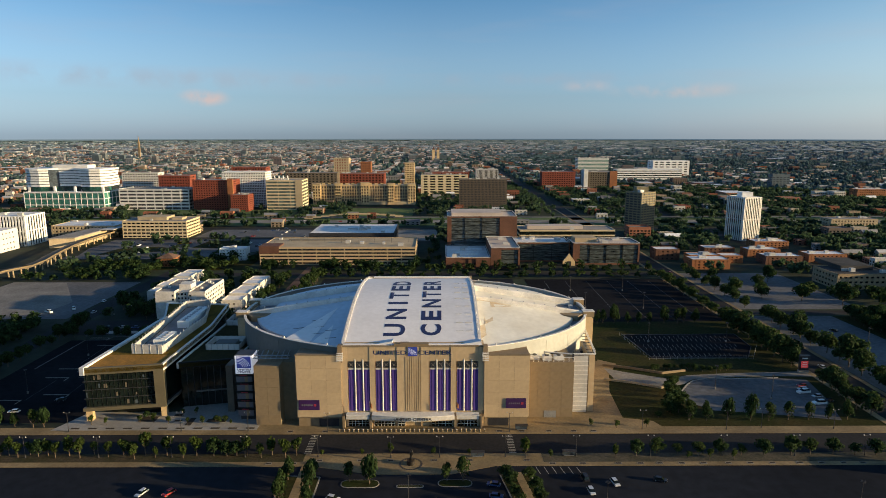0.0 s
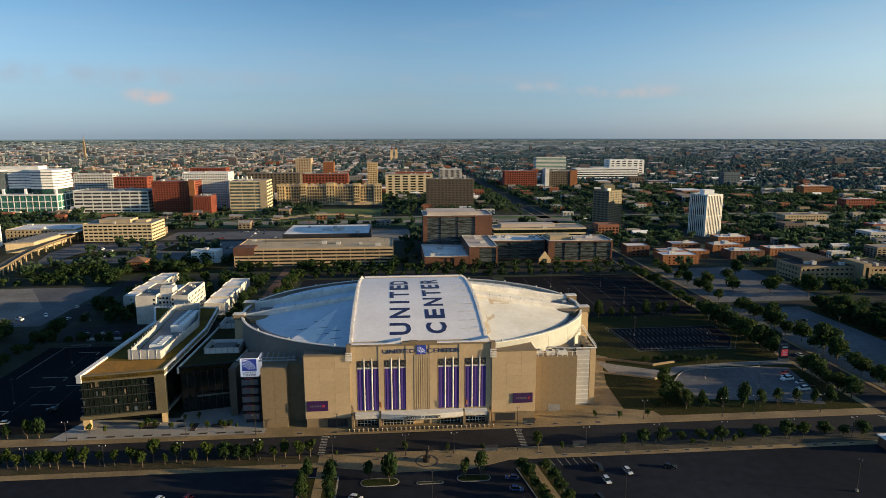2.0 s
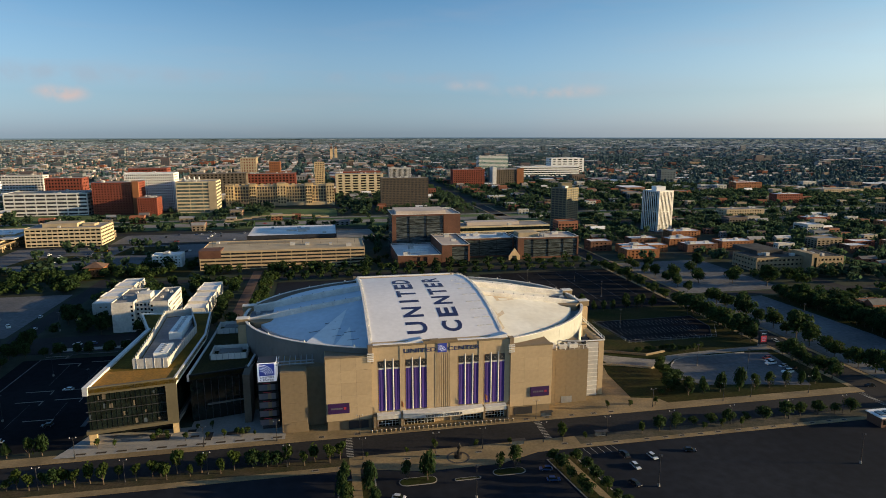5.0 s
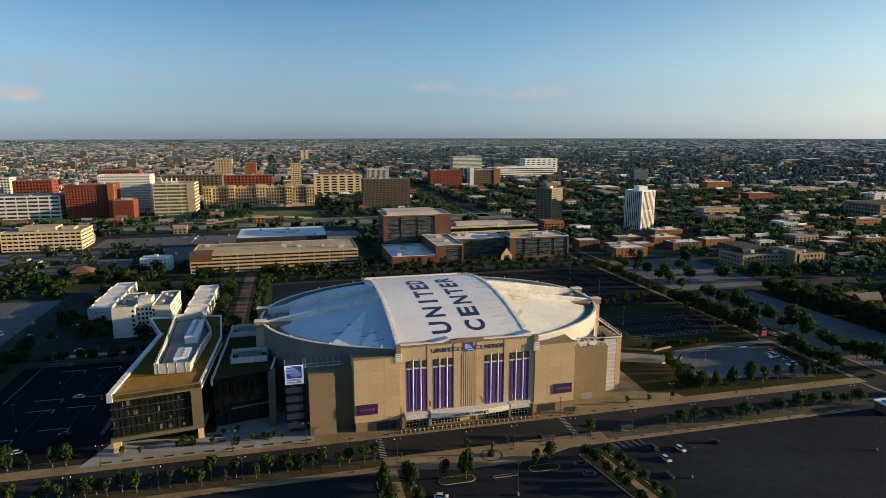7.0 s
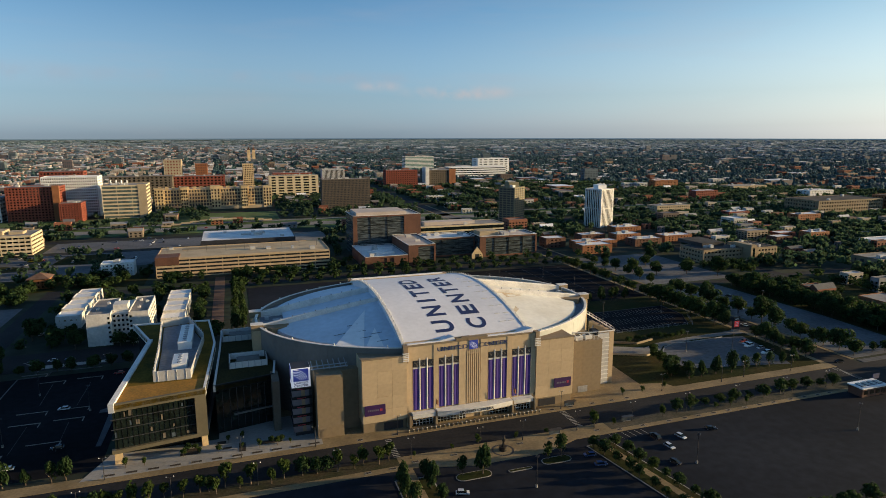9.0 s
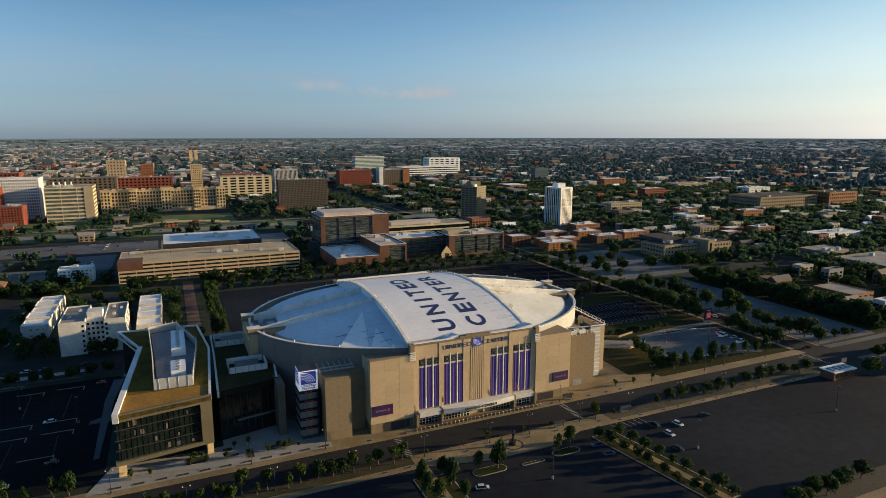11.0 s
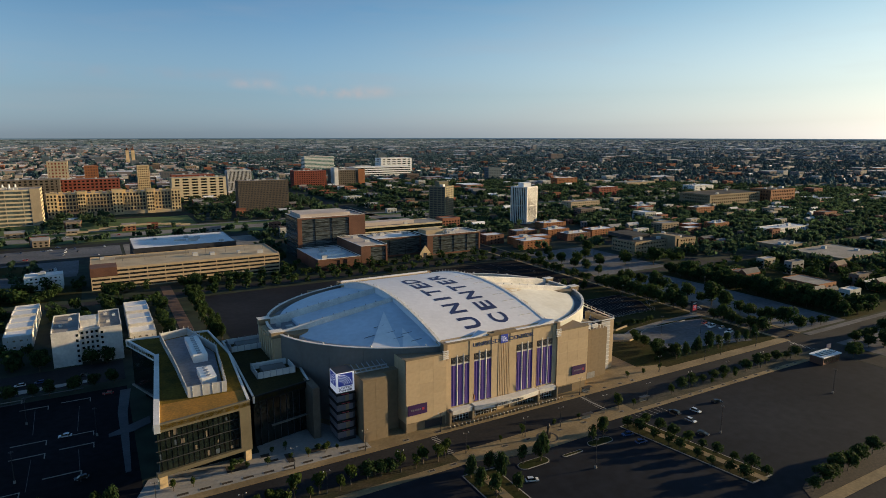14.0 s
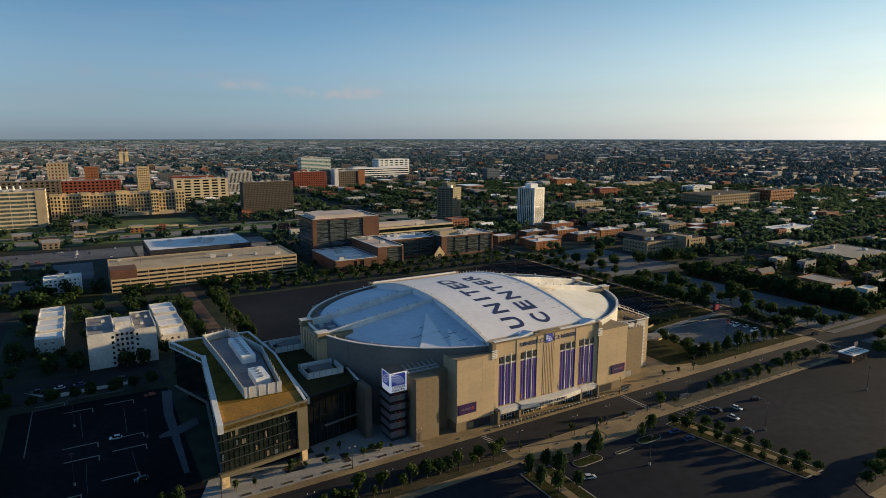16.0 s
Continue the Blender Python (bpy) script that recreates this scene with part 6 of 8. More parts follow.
# along the avenue
for y in range(300, 376, 8):
    plant("big", 181.0, y, 0.1, 1.05, 1.5)
for y in (246, 252, 258, 264, 270, 277):
    plant("round", 182, y, 0.1, 1.5, 1.5)
for y in range(384, 506, 9):
    plant("round", 182, y, 0.1, 1.5, 1.0)
for y in range(240, 296, 8):
    plant("big", 210, y, 0.1, 0.85, 1.5)
for y in range(300, 392, 11):
    plant("big", 211, y, 0.1, 1.0, 1.5)
for y in range(412, 520, 16):
    plant("big", 211, y, 0.1, 0.8, 1.5)
for k in range(24):
    plant("big", 266 + pick.uniform(-2, 3), 242 + k * 6.3, 0.1, 0.75, 1.5)
    plant("big", 276 + pick.uniform(-3, 3), 245 + k * 6.3, 0.1, 0.85, 2.0)
    if k % 2:
        plant("big", 290 + pick.uniform(-4, 4), 246 + k * 6.2, 0.1, 0.9, 2.0)
for x in (226, 233, 241, 262, 270, 279, 288):
    plant("round", x, 239, 0.1, 1.0, 1.2)
for k in range(12):
    plant("round", 212 + k * 9, 209, 0.15, 1.2, 1.5)
for x, y in ((214, 200), (220, 196), (228, 199), (236, 195), (216, 190), (190, 196), (245, 200)):
    plant("big", x, y, 0.1, 0.8, 1.0)
# behind the arena
for x in range(-98, 184, 12):
    plant("big", x, 505.5, 0.1, 0.9, 2.0)
    plant("big", x + 5, 530, 0.1, 0.85 if x < 0 else 0.65, 1.5)
for y in range(390, 506, 10):
    plant("cone", -104, y, 0.1, 1.2, 0.6)
    plant("cone", -99.5, y + 3, 0.1, 1.1, 0.6)
    plant("big", -126, y, 0.1, 0.7, 1.2)
for x in range(-222, -150, 8):
    plant("big", x, 350, 0.1, 0.65, 1.5)
for y in range(240, 380, 9):
    plant("big", -222, y, 0.1, 0.7, 1.5)
for x, y in ((-190, 386), (-166, 383), (-160, 381), (-188, 395), (-148, 392), (-176, 430), (-160, 432), (-215, 410), (-216, 425), (-184, 440), (-170, 445), (-160, 460), (-180, 470), (-155, 475)):
    plant("big", x, y, 0.1, 0.75, 1.0)
for k in range(14):
    plant("round", 108 + k * 3.0, 296.5 + 2 * math.sin(k * 0.5), 0.1, 0.6, 1.0)
for x in range(-340, -246, 12):
    plant("big", x, 496, 0.1, 0.8, 2.0)
    plant("big", x, 378, 0.1, 0.8, 3.0)
# plaza and lot islands
for x, y in ((-143, 238), (-137, 238), (-124, 240), (-119, 240), (-112, 239), (-104, 238), (-97, 238), (-91, 238), (-86, 238), (-109, 246), (-103, 247)):
    plant("young", x, y, 0.2, 0.6, 0.4)
for x, y in ((-123, 243), (-120, 244), (-93, 240), (-89, 240)):
    plant("round", x, y, 0.2, 0.55, 0.3)
for x, y in ((-31, 195), (-24, 193.5), (2.5, 195), (8, 195)):
    plant("cone", x, y, 0.2, 1.05)
for x, y in ((-52, 196), (-44, 197), (-53, 189), (-44, 190), (-52, 181), (-43, 182)):
    plant("cone", x, y, 0.2, 0.95, 0.5)
for k in range(9):
    y = 197 - k * 6
    plant("round", 23 + 0.8 * k, y, 0.2, 0.8, 0.6)
    plant("round", 31.2 + 0.9 * k, y - 3, 0.2, 0.8, 0.6)
for k in range(8):
    plant("round", 44 + k * 6, 133.5 + k * 0.5, 0.1, 1.3, 1.5)


def make_lamp(h=8.2):
    t = thing("street_lamp", "black double-headed street lamp on the pavement", "street lamp", group="street lamps")
    part("pole", tube((0, 0, -0.05), (0, 0, h), 0.13, 0.08, 8), M["dark"], t)
    part("base", tube((0, 0, -0.05), (0, 0, 0.9), 0.26, 0.2, 8), M["dark"], t)
    for s in (-1, 1):
        arm = part("arm", tube((0, 0, h - 0.4), (s * 1.1, 0, h), 0.05, 0.05, 6), M["dark"], t)
        part("lamp_head", tube((s * 1.1, 0, h - 0.1), (s * 1.1, 0, h + 0.25), 0.2, 0.12, 8), M["screen"], arm)
    return t


lamp = make_lamp()
spots = [(-153, 211.6), (-126, 211.6), (-99, 211.6), (-72, 211.6), (-45, 211.6), (-18, 211), (0, 211.2), (24.3, 211.5), (50.5, 211.6), (78, 211.6), (105, 211.6), (132, 211.6), (158, 211.6),
         (-149, 232), (-104, 232.2), (-77, 232), (82, 232.9), (116, 232.5), (131, 234), (160, 233), (-45, 231), (28, 231)]
for i, (x, y) in enumerate(spots):
    m = pose(x, y, 0.17)
    if i == 0:
        lamp.matrix_basis = m
    else:
        copy_thing(lamp, m)


def make_mast():
    t = thing("light_mast", "tall steel parking lot light mast on a concrete foot", "light mast", group="parking lot masts")
    part("foot", tube((0, 0, 0), (0, 0, 0.9), 0.45, 0.4, 10), M["kerb"], t)
    part("pole", tube((0, 0, 0.8), (0, 0, 11.5), 0.14, 0.08, 8), M["dark"], t)
    for a in range(4):
        c, s = math.cos(a * math.pi / 2), math.sin(a * math.pi / 2)
        part("floodlight", box(c * 0.55 - 0.22, c * 0.55 + 0.22, s * 0.55 - 0.22, s * 0.55 + 0.22, 11.2, 11.5), M["dark"], t)
    return t


mast = make_mast()
for i, (x, y) in enumerate(((131.7, 175.3), (52.2, 175.3), (-10, 180), (129.4, 273.3), (150, 262), (120, 340), (165, 340), (100, 410), (140, 410), (100, 460), (140, 460), (-190, 270), (-190, 320), (-165, 295), (-216, 397), (240, 330), (290, 360), (240, 450), (-300, 400), (-350, 430))):
    m = pose(x, y, 0.12)
    if i == 0:
        mast.matrix_basis = m
    else:
        copy_thing(mast, m)


def make_car(label, paint, length=4.6, width=1.85, height=1.45, van=False):
    c = thing("car", label, "car", group="parked cars")
    bm = bmesh.new()
    prof = [(-0.5, 0.28), (-0.5, 0.62), (-0.46, 0.72), (-0.2, 0.78), (0.32, 0.8), (0.46, 0.74), (0.5, 0.6), (0.5, 0.28)]
    if van:
        prof = [(-0.5, 0.28), (-0.5, 0.8), (-0.46, 0.95), (0.2, 1.0), (0.38, 0.85), (0.5, 0.7), (0.5, 0.28)]
    sides = []
    for s in (-1, 1):
        sides.append([bm.verts.new((s * width / 2 * (0.94 if z > 0.7 else 1.0), u * length, z * (height / 1.45))) for u, z in prof])
    bm.faces.new(sides[0]), bm.faces.new(sides[1][::-1])
    for i in range(len(prof)):
        j = (i + 1) % len(prof)
        bm.faces.new((sides[0][i], sides[1][i], sides[1][j], sides[0][j]))
    bmesh.ops.recalc_face_normals(bm, faces=bm.faces)
    body = part("body", bm, paint, c)
    zb, zt = 0.78 * height / 1.45, height
    lo = [(x * width * 0.46, u * length, zb) for x, u in ((-1, -0.42), (1, -0.42), (1, 0.3), (-1, 0.3))]
    hi = [(x * width * 0.38, u * length, zt - 0.06) for x, u in ((-1, -0.34), (1, -0.34), (1, 0.12), (-1, 0.12))]
    for i, pane in enumerate(("rear_window", "side_window", "windscreen", "side_window")):
        bm = bmesh.new()
        bm.faces.new([bm.verts.new(v) for v in (lo[i], lo[(i + 1) % 4], hi[(i + 1) % 4], hi[i])])
        part(pane, bm, M["glass"], c, "dark car glass")
    part("roof", prism([(-width * 0.37, -0.33 * length), (width * 0.37, -0.33 * length), (width * 0.37, 0.1 * length), (-width * 0.37, 0.1 * length)], zt - 0.06, zt), paint, c)
    for sx in (-1, 1):
        for u in (-0.31, 0.31):
            w = part("wheel", tube((sx * width * 0.40, u * length, 0.33), (sx * width * 0.5, u * length, 0.33), 0.33, 0.33, 12), M["tyre"], c)
            part("rim", tube((sx * width * 0.5, u * length, 0.33), (sx * width * 0.507, u * length, 0.33), 0.2, 0.2, 10), M["steel"], w)
        part("headlight", box(*sorted((sx * width * 0.3, sx * width * 0.45)), length * 0.495, length * 0.505, 0.58, 0.7), M["white"], body)
    return c


CARS = [make_car("silver parked car on dark asphalt", M["silver"]), make_car("black parked car on dark asphalt", M["black_car"]), make_car("dark blue parked car on asphalt", M["blue_car"]),
        make_car("red parked car on asphalt", M["red_car"]), make_car("white parked van on asphalt", M["white"], 6.2, 2.1, 2.3, True), make_car("dark parked pickup on asphalt", M["black_car"], 5.4, 1.95, 1.8)]
parked = set()


def park(i, x, y, rz, z=0.1):
    c = CARS[i]
    if i in parked:
        return copy_thing(c, pose(x, y, z, 0, 0, rz))
    parked.add(i)
    c.matrix_basis = pose(x, y, z, 0, 0, rz)
    return c


for i, x, y, rz in ((5, 50.4, 196.5, 5), (0, 50.6, 188.3, 185), (0, 60, 193.4, 190), (1, 45, 178, 200), (1, 76, 195, 250), (2, 18.6, 185.5, 260), (2, 18.4, 192.5, 80), (0, -99, 188, 160), (3, -90, 188, 150), (0, -35, 184.5, 250),
                    (4, 168, 268, 100), (0, 172, 264, 100), (0, 170, 272, 95), (1, 174, 259, 100), (3, 172, 276, 95), (4, 168, 256, 95), (1, 194, 234, 80), (0, 222, 330, 20), (1, 240, 360, 20),
                    (0, -232, 402, 0), (4, -250, 410, 30), (4, -262, 402, 60), (0, -240, 430, 10), (1, -205, 368, 90), (0, -196, 368, 90), (2, -188, 368, 90), (1, -170, 368, 90), (0, -214, 420, 0),
                    (0, -183, 250, 95), (1, -170, 262, 95), (0, -176, 300, 85), (3, -160, 338, 90), (0, 196, 300, 0), (1, 199, 360, 180), (0, 192, 450, 0), (3, 199, 520, 180), (1, 191, 600, 0)):
    park(i, x, y, rz)
for k in range(24):
    x = pick.uniform(-345, -190)
    park(pick.choice((0, 0, 1, 2, 3, 4, 1)), x, pick.choice((618, 640, 655, 672, 690)) + pick.uniform(-2, 2), pick.choice((0, 90, 180)), 0.08)
for k in range(15):
    park(pick.choice((0, 0, 1, 2, 3, 4, 1)), pick.uniform(-280, -145), pick.choice((720, 733, 748, 764)) + pick.uniform(-2, 2), pick.choice((0, 90, 180)), 0.08)
for x, y in ((-300, 602), (-294, 606), (-262, 628), (-268, 622), (-330, 640), (-326, 646), (-240, 650), (-300, 660), (-250, 690), (-320, 690), (-212, 640), (-205, 648)):
    plant("big", x, y, 0.08, 0.7, 2.0)
for k in range(10):
    park(pick.choice((0, 1, 2, 3, 0, 4)), pick.uniform(-500, 700), pick.choice((838, 844, 852, 858, 781, 784)), pick.choice((90, 270)), 0.1)
slab("parking_lot_station", [(-345, 560), (-262, 585), (-215, 602), (-175, 634), (-175, 698), (-368, 698), (-368, 640)], 0.07, M["old_lot"], "asphalt station lot with parked cars", "parking lot")
HERO.append((-348, -172, 630, 700))
HERO.append((-135, -5, 695, 800))
slab("parking_lot_clinic", rect(-135, 0, 690, 772), 0.07, M["concrete_road"], "pale worn lot behind the garage", "parking lot")


slab("station_green_north", [(-342, 596), (-306, 604), (-262, 634), (-300, 652), (-336, 640)], 0.12, M["grass"], "rough grass beside the station lot", "grass")
slab("station_green_south", [(-262, 645), (-214, 640), (-208, 676), (-226, 692), (-258, 690)], 0.12, M["grass"], "rough grass in the station lot", "grass")
slab("road_station_loop", [(-366, 586), (-340, 588), (-262, 618), (-176, 622), (-176, 634), (-266, 632), (-342, 604), (-366, 600)], 0.13, M["asphalt_path"], "worn grey loop road by the station", "road")
slab("verge_station", rect(-345, -172, 536, 584), 0.1, M["grass"], "rough grass under the street trees", "grass")
for k in range(60):
    plant("big", pick.uniform(-345, -172), pick.choice((540, 548, 556, 566, 575, 584)), 0.1, 1.0, 2.0)
for k in range(26):
    plant("big", pick.uniform(-335, -205), pick.choice((606, 625, 650, 664, 686)), 0.1, 1.0, 4.0)


def make_fence(pts, h=2.0):
    """A chain fence: posts and two rails."""
    f = thing("chain_fence", "thin grey steel fence round the small lot", "fence", (*pts[0], 0.1))
    for p, q in zip(pts, pts[1:]):
        d = Vector(q) - Vector(p)
        n = max(1, int(d.length / 3.5))
        for k in range(n):
            c = Vector(p) + d * k / n
            part("post", tube((c.x, c.y, 0.1), (c.x, c.y, h), 0.05, 0.05, 5), M["steel"], f)
        for z in (0.7, h):
            part("rail", tube((*p, z), (*q, z), 0.035, 0.035, 4), M["steel"], f)


make_fence([(107, 352), (111.5, 311.8), (167, 312.2), (178, 331)])


def tree_pit(x, y, w, d, z):
    p = thing("tree_pit", "dark soil planting pit with a thin kerb in the paving", "planter", (x, y, z), "planting pits")
    part("soil", box(x - w / 2, x + w / 2, y - d / 2, y + d / 2, z - 0.1, z + 0.03), M["soil"], p)
    part("edging", wall_line([(x - w / 2, y - d / 2), (x + w / 2, y - d / 2), (x + w / 2, y + d / 2), (x - w / 2, y + d / 2)], -0.12, z - 0.1, z + 0.08, closed=True), M["kerb"], p)


for k in range(11):
    tree_pit(-148 + k * 7.1, 234.6, 3.6, 1.3, 0.2)
for x, y, w, d in ((-111, 246.5, 3.2, 2.4), (-109, 241.5, 3.2, 1.6), (-103.5, 240.5, 2.4, 7), (-93, 241.5, 8, 3), (-122, 243, 7, 5)):
    tree_pit(x, y, w, d, 0.2)
for x in (-62, -53, -44, -29, -18, -2, 11, 32, 41, 52, 65, 73, 80, 88, 96, 105, 113, 121, 131, 139, 147, 154):
    tree_pit(x, 206.6 if x > 38 else 207.0 if x < -50 else 209.0, 2.0, 1.1, 0.17)
for x in (-60, -46, 24, 33, 44, 54, 62):
    tree_pit(x, 231.6, 2.0, 1.3, 0.17)


def island(label, pts, inner):
    i = thing("lot_island", label, "traffic island", (*pts[0], 0.06), "parking lot islands")
    part("kerb", prism(pts, 0.0, 0.22), M["kerb"], i)
    part("bed", prism(inner, 0.1, 0.26), M["grass"], i)


def capsule(x0, x1, y, r, k=6):
    a = [(x1 + r * math.cos(radians(-90 + 180 * i / k)), y + r * math.sin(radians(-90 + 180 * i / k))) for i in range(k + 1)]
    b = [(x0 + r * math.cos(radians(90 + 180 * i / k)), y + r * math.sin(radians(90 + 180 * i / k))) for i in range(k + 1)]
    return a + b


for x0, x1, y, r in ((-31.5, -23, 193.6, 2.4), (-14, -6.2, 192.0, 0.8), (1.5, 9, 193.8, 2.2)):
    island("kerbed planting island in the dark lot", capsule(x0, x1, y, r), capsule(x0, x1, y, r - 0.3))
island("long planted island with a path through the lot", [(21, 199), (32, 200), (41, 146), (30, 146)], [(21.5, 198.6), (31.6, 199.5), (40.4, 146.6), (30.4, 146.6)])
island("long planted island with a path through the lot", [(-54.5, 199), (-41.5, 198), (-41.5, 140), (-55, 140)], [(-54.1, 198.5), (-42, 197.5), (-42, 140.5), (-54.5, 140.5)])
slab("path_lot_west", [(26.0, 200.5), (28.8, 200.5), (37.6, 145), (34.6, 145)], 0.3, M["walk"], "tan paved path on the planted island", "path", 0.1)
slab("path_lot_east", [(-49.6, 205), (-46.4, 205), (-46.6, 139), (-49.8, 139)], 0.3, M["walk"], "tan paved path on the planted island", "path", 0.1)
slab("road_washington", rect(-330, 186, 108, 125.6), 0.1, M["asphalt"], "dark asphalt street beyond the lot", "road")
slab("pavement_lot_north", rect(38, 186, 126, 130), 0.2, M["walk"], "tan concrete pavement beyond the lot", "pavement", 0.0)
slab("bed_lot_north", [(38, 130.2), (186, 130.2), (186, 139), (50, 139), (42, 136)], 0.16, M["soil"], "dark planted bed along the lot", "grass", 0.0)
for pts in ([(-194, 336), (-183, 336)], [(-194, 300), (-182, 300)], [(-193.5, 288.3), (-182, 288.3)], [(-178, 300), (-166, 300)], [(-177.6, 289), (-166, 289)], [(-178.5, 337), (-167, 337)], [(-205, 349), (-193.6, 349)], [(-200, 262), (-188, 262)], [(-182, 268), (-170, 268)]):
    (x0, y), (x1, _) = pts
    k = thing("kerb_island", "pale hooked kerb round a parking bay", "kerb", (x0, y, 0.08), "parking lot kerbs")
    part("kerb", box(x0, x1, y, y + 0.35, 0.0, 0.25), M["kerb"], k)
    part("kerb_return", box(x1 - 0.35, x1, y - 4.0, y, 0.0, 0.25), M["kerb"], k)
slab("path_annex", [(-156.6, 259), (-154.8, 259), (-153.2, 314), (-150.6, 340), (-155, 340), (-157, 314)], 0.22, M["asphalt_path"], "grey paved path along the annex", "path")
slab("path_annex_cross", [(-161, 291), (-152, 292), (-145.5, 297), (-145.5, 304), (-161, 294)], 0.24, M["asphalt_path"], "grey paved path along the annex", "path")


def crosswalk(x, y0, y1):
    c = thing("crosswalk", "worn white ladder crosswalk on asphalt", "crosswalk", (x, y0, 0.03), "crosswalks")
    me = shared_box("stripe", 2.6, 0.4, 0.015, M["paint"])
    n = int((y1 - y0) / 1.25)
    for k in range(n):
        piece("stripe", me, c, x, y0 + 0.7 + k * 1.25, 0.032)


crosswalk(-49.5, 214, 229.5)
crosswalk(27.5, 214, 229.5)
crosswalk(184, 214, 229.5)


def lines(name, label, segs, width, z, at, material="paint"):
    t = thing(name, label, "road marking", at, "painted markings")
    for (x0, y0), (x1, y1) in segs:
        d = Vector((x1 - x0, y1 - y0)).normalized()
        n = Vector((-d.y, d.x)) * width / 2
        part("line", prism([(x0 - n.x, y0 - n.y), (x1 - n.x, y1 - n.y), (x1 + n.x, y1 + n.y), (x0 + n.x, y0 + n.y)], z, z + 0.012), M[material], t)


for r, (y, h, x0, x1) in enumerate(((316.5, 5, 116, 162), (326, 5, 115, 168), (331.2, 5, 115, 170), (341, 5, 113, 172), (346.2, 5, 113, 172))):
    n = int((x1 - x0) / 2.75)
    lines("stall_lines", "row of white stall lines in the small lot", [((x0 + 2.75 * k, y), (x0 + 0.8 + 2.75 * k, y + h)) for k in range(n)], 0.24, 0.145, (140, y, 0.14), "faded_paint")
lines("row_lines", "pale row lines on the dark lot", [((-187.2, 308), (-188, 334)), ((-171.8, 303), (-171.4, 330)), ((-186.4, 262), (-186.4, 286)), ((-170.3, 260), (-171.3, 286))], 0.16, 0.085, (-180, 300, 0.08), "old_lot")
lines("lot_lines", "long pale row lines on the dark lot", [((x, 388), (x + 1.5, 492)) for x in (84, 101, 118, 135, 152, 169)], 0.24, 0.105, (125, 440, 0.1), "old_lot")
lines("stall_lines", "short white stall lines beside the pavement", [((35.5 + 2.9 * k, 199.6), (34.6 + 2.9 * k, 204.4)) for k in range(6)], 0.2, 0.065, (42, 202, 0.06))

# bollards and barriers before the doors
boll = thing("bollard", "squat pale concrete bollard before the doors", "bollard", group="door bollards")
part("post", tube((0, 0, -0.05), (0, 0, 0.95), 0.3, 0.26, 8), M["walk"], boll)
part("cap", tube((0, 0, 0.95), (0, 0, 1.05), 0.32, 0.2, 8), M["offwhite"], boll)
for k in range(32):
    m = pose(-40.2 + k * 1.88, 231.4, 0.17)
    if k == 0:
        boll.matrix_basis = m
    else:
        copy_thing(boll, m)
bar = thing("entrance_barrier", "long dark rail behind the bollards", "barrier", (-11, 233, 0.17))
part("rail", tube((-40, 233, 1.0), (18, 233, 1.0), 0.06, 0.06, 6), M["dark"], bar)
part("rail", tube((-40, 233, 0.55), (18, 233, 0.55), 0.05, 0.05, 6), M["dark"], bar)
for k in range(20):
    part("rail_post", tube((-40 + k * 58 / 19, 233, 0.15), (-40 + k * 58 / 19, 233, 1.0), 0.05, 0.05, 5), M["dark"], bar)


def make_shelter(x, y):
    s = thing("bus_shelter", "dark metal bus shelter on the pavement", "bus shelter", (x, y, 0.17), "bus shelters")
    part("roof", box(x - 2.6, x + 2.6, y - 0.9, y + 0.9, 2.6, 2.8), M["dark"], s)
    for px in (-2.4, 0, 2.4):
        part("post", box(x + px - 0.06, x + px + 0.06, y + 0.7, y + 0.82, 0.15, 2.6), M["dark"], s)
    part("pane", box(x - 2.4, x + 2.4, y + 0.74, y + 0.77, 0.4, 2.4), M["glass_blue"], s)
    part("bench", box(x - 1.8, x + 1.8, y + 0.1, y + 0.5, 0.5, 0.6), M["steel"], s)


make_shelter(33, 231.8)
make_shelter(14, 210.6)
make_shelter(48, 211.2)


def build_statue():
    """One plain cast form on a dark round base."""
    bm = tube((0, 0, 0), (0, 0, 1.5), 1.5, 1.4, 20)
    prof = [(0.55, 0.35, 1.5), (0.6, 0.4, 2.4), (0.35, 0.3, 3.1), (0.75, 0.4, 3.9), (0.6, 0.35, 4.7), (0.25, 0.25, 5.0), (0.3, 0.3, 5.4), (0.1, 0.1, 5.7)]
    rings = [[bm.verts.new((rx * math.cos(a) + (z - 1.5) * 0.12, ry * math.sin(a), z)) for a in [2 * math.pi * i / 12 for i in range(12)]] for rx, ry, z in prof]
    for p, q in zip(rings, rings[1:]):
        for i in range(12):
            bm.faces.new((p[i], p[(i + 1) % 12], q[(i + 1) % 12], q[i]))
    bm.faces.new(rings[-1])
    ob = part("statue", bm, M["bronze"])
    ob.matrix_basis = pose(-10.5, 206.5, 0.2)
    tagged(ob, "dark bronze statue on a round granite base", "statue")
    ring = thing("statue_ring", "dark granite paving ring round the statue", "paving", (-10.5, 206.5, 0.17), kind="structure")
    b2 = bmesh.new()
    for i in range(28):
        a0, a1 = 2 * math.pi * i / 28 + 0.02, 2 * math.pi * (i + 1) / 28 - 0.02
        prism([(-10.5 + r * math.cos(a), 206.5 + r * math.sin(a)) for r, a in ((3.6, a0), (4.3, a0), (4.3, a1), (3.6, a1))], 0.1, 0.2, b2)
    part("granite_band", b2, M["dark"], ring)


build_statue()


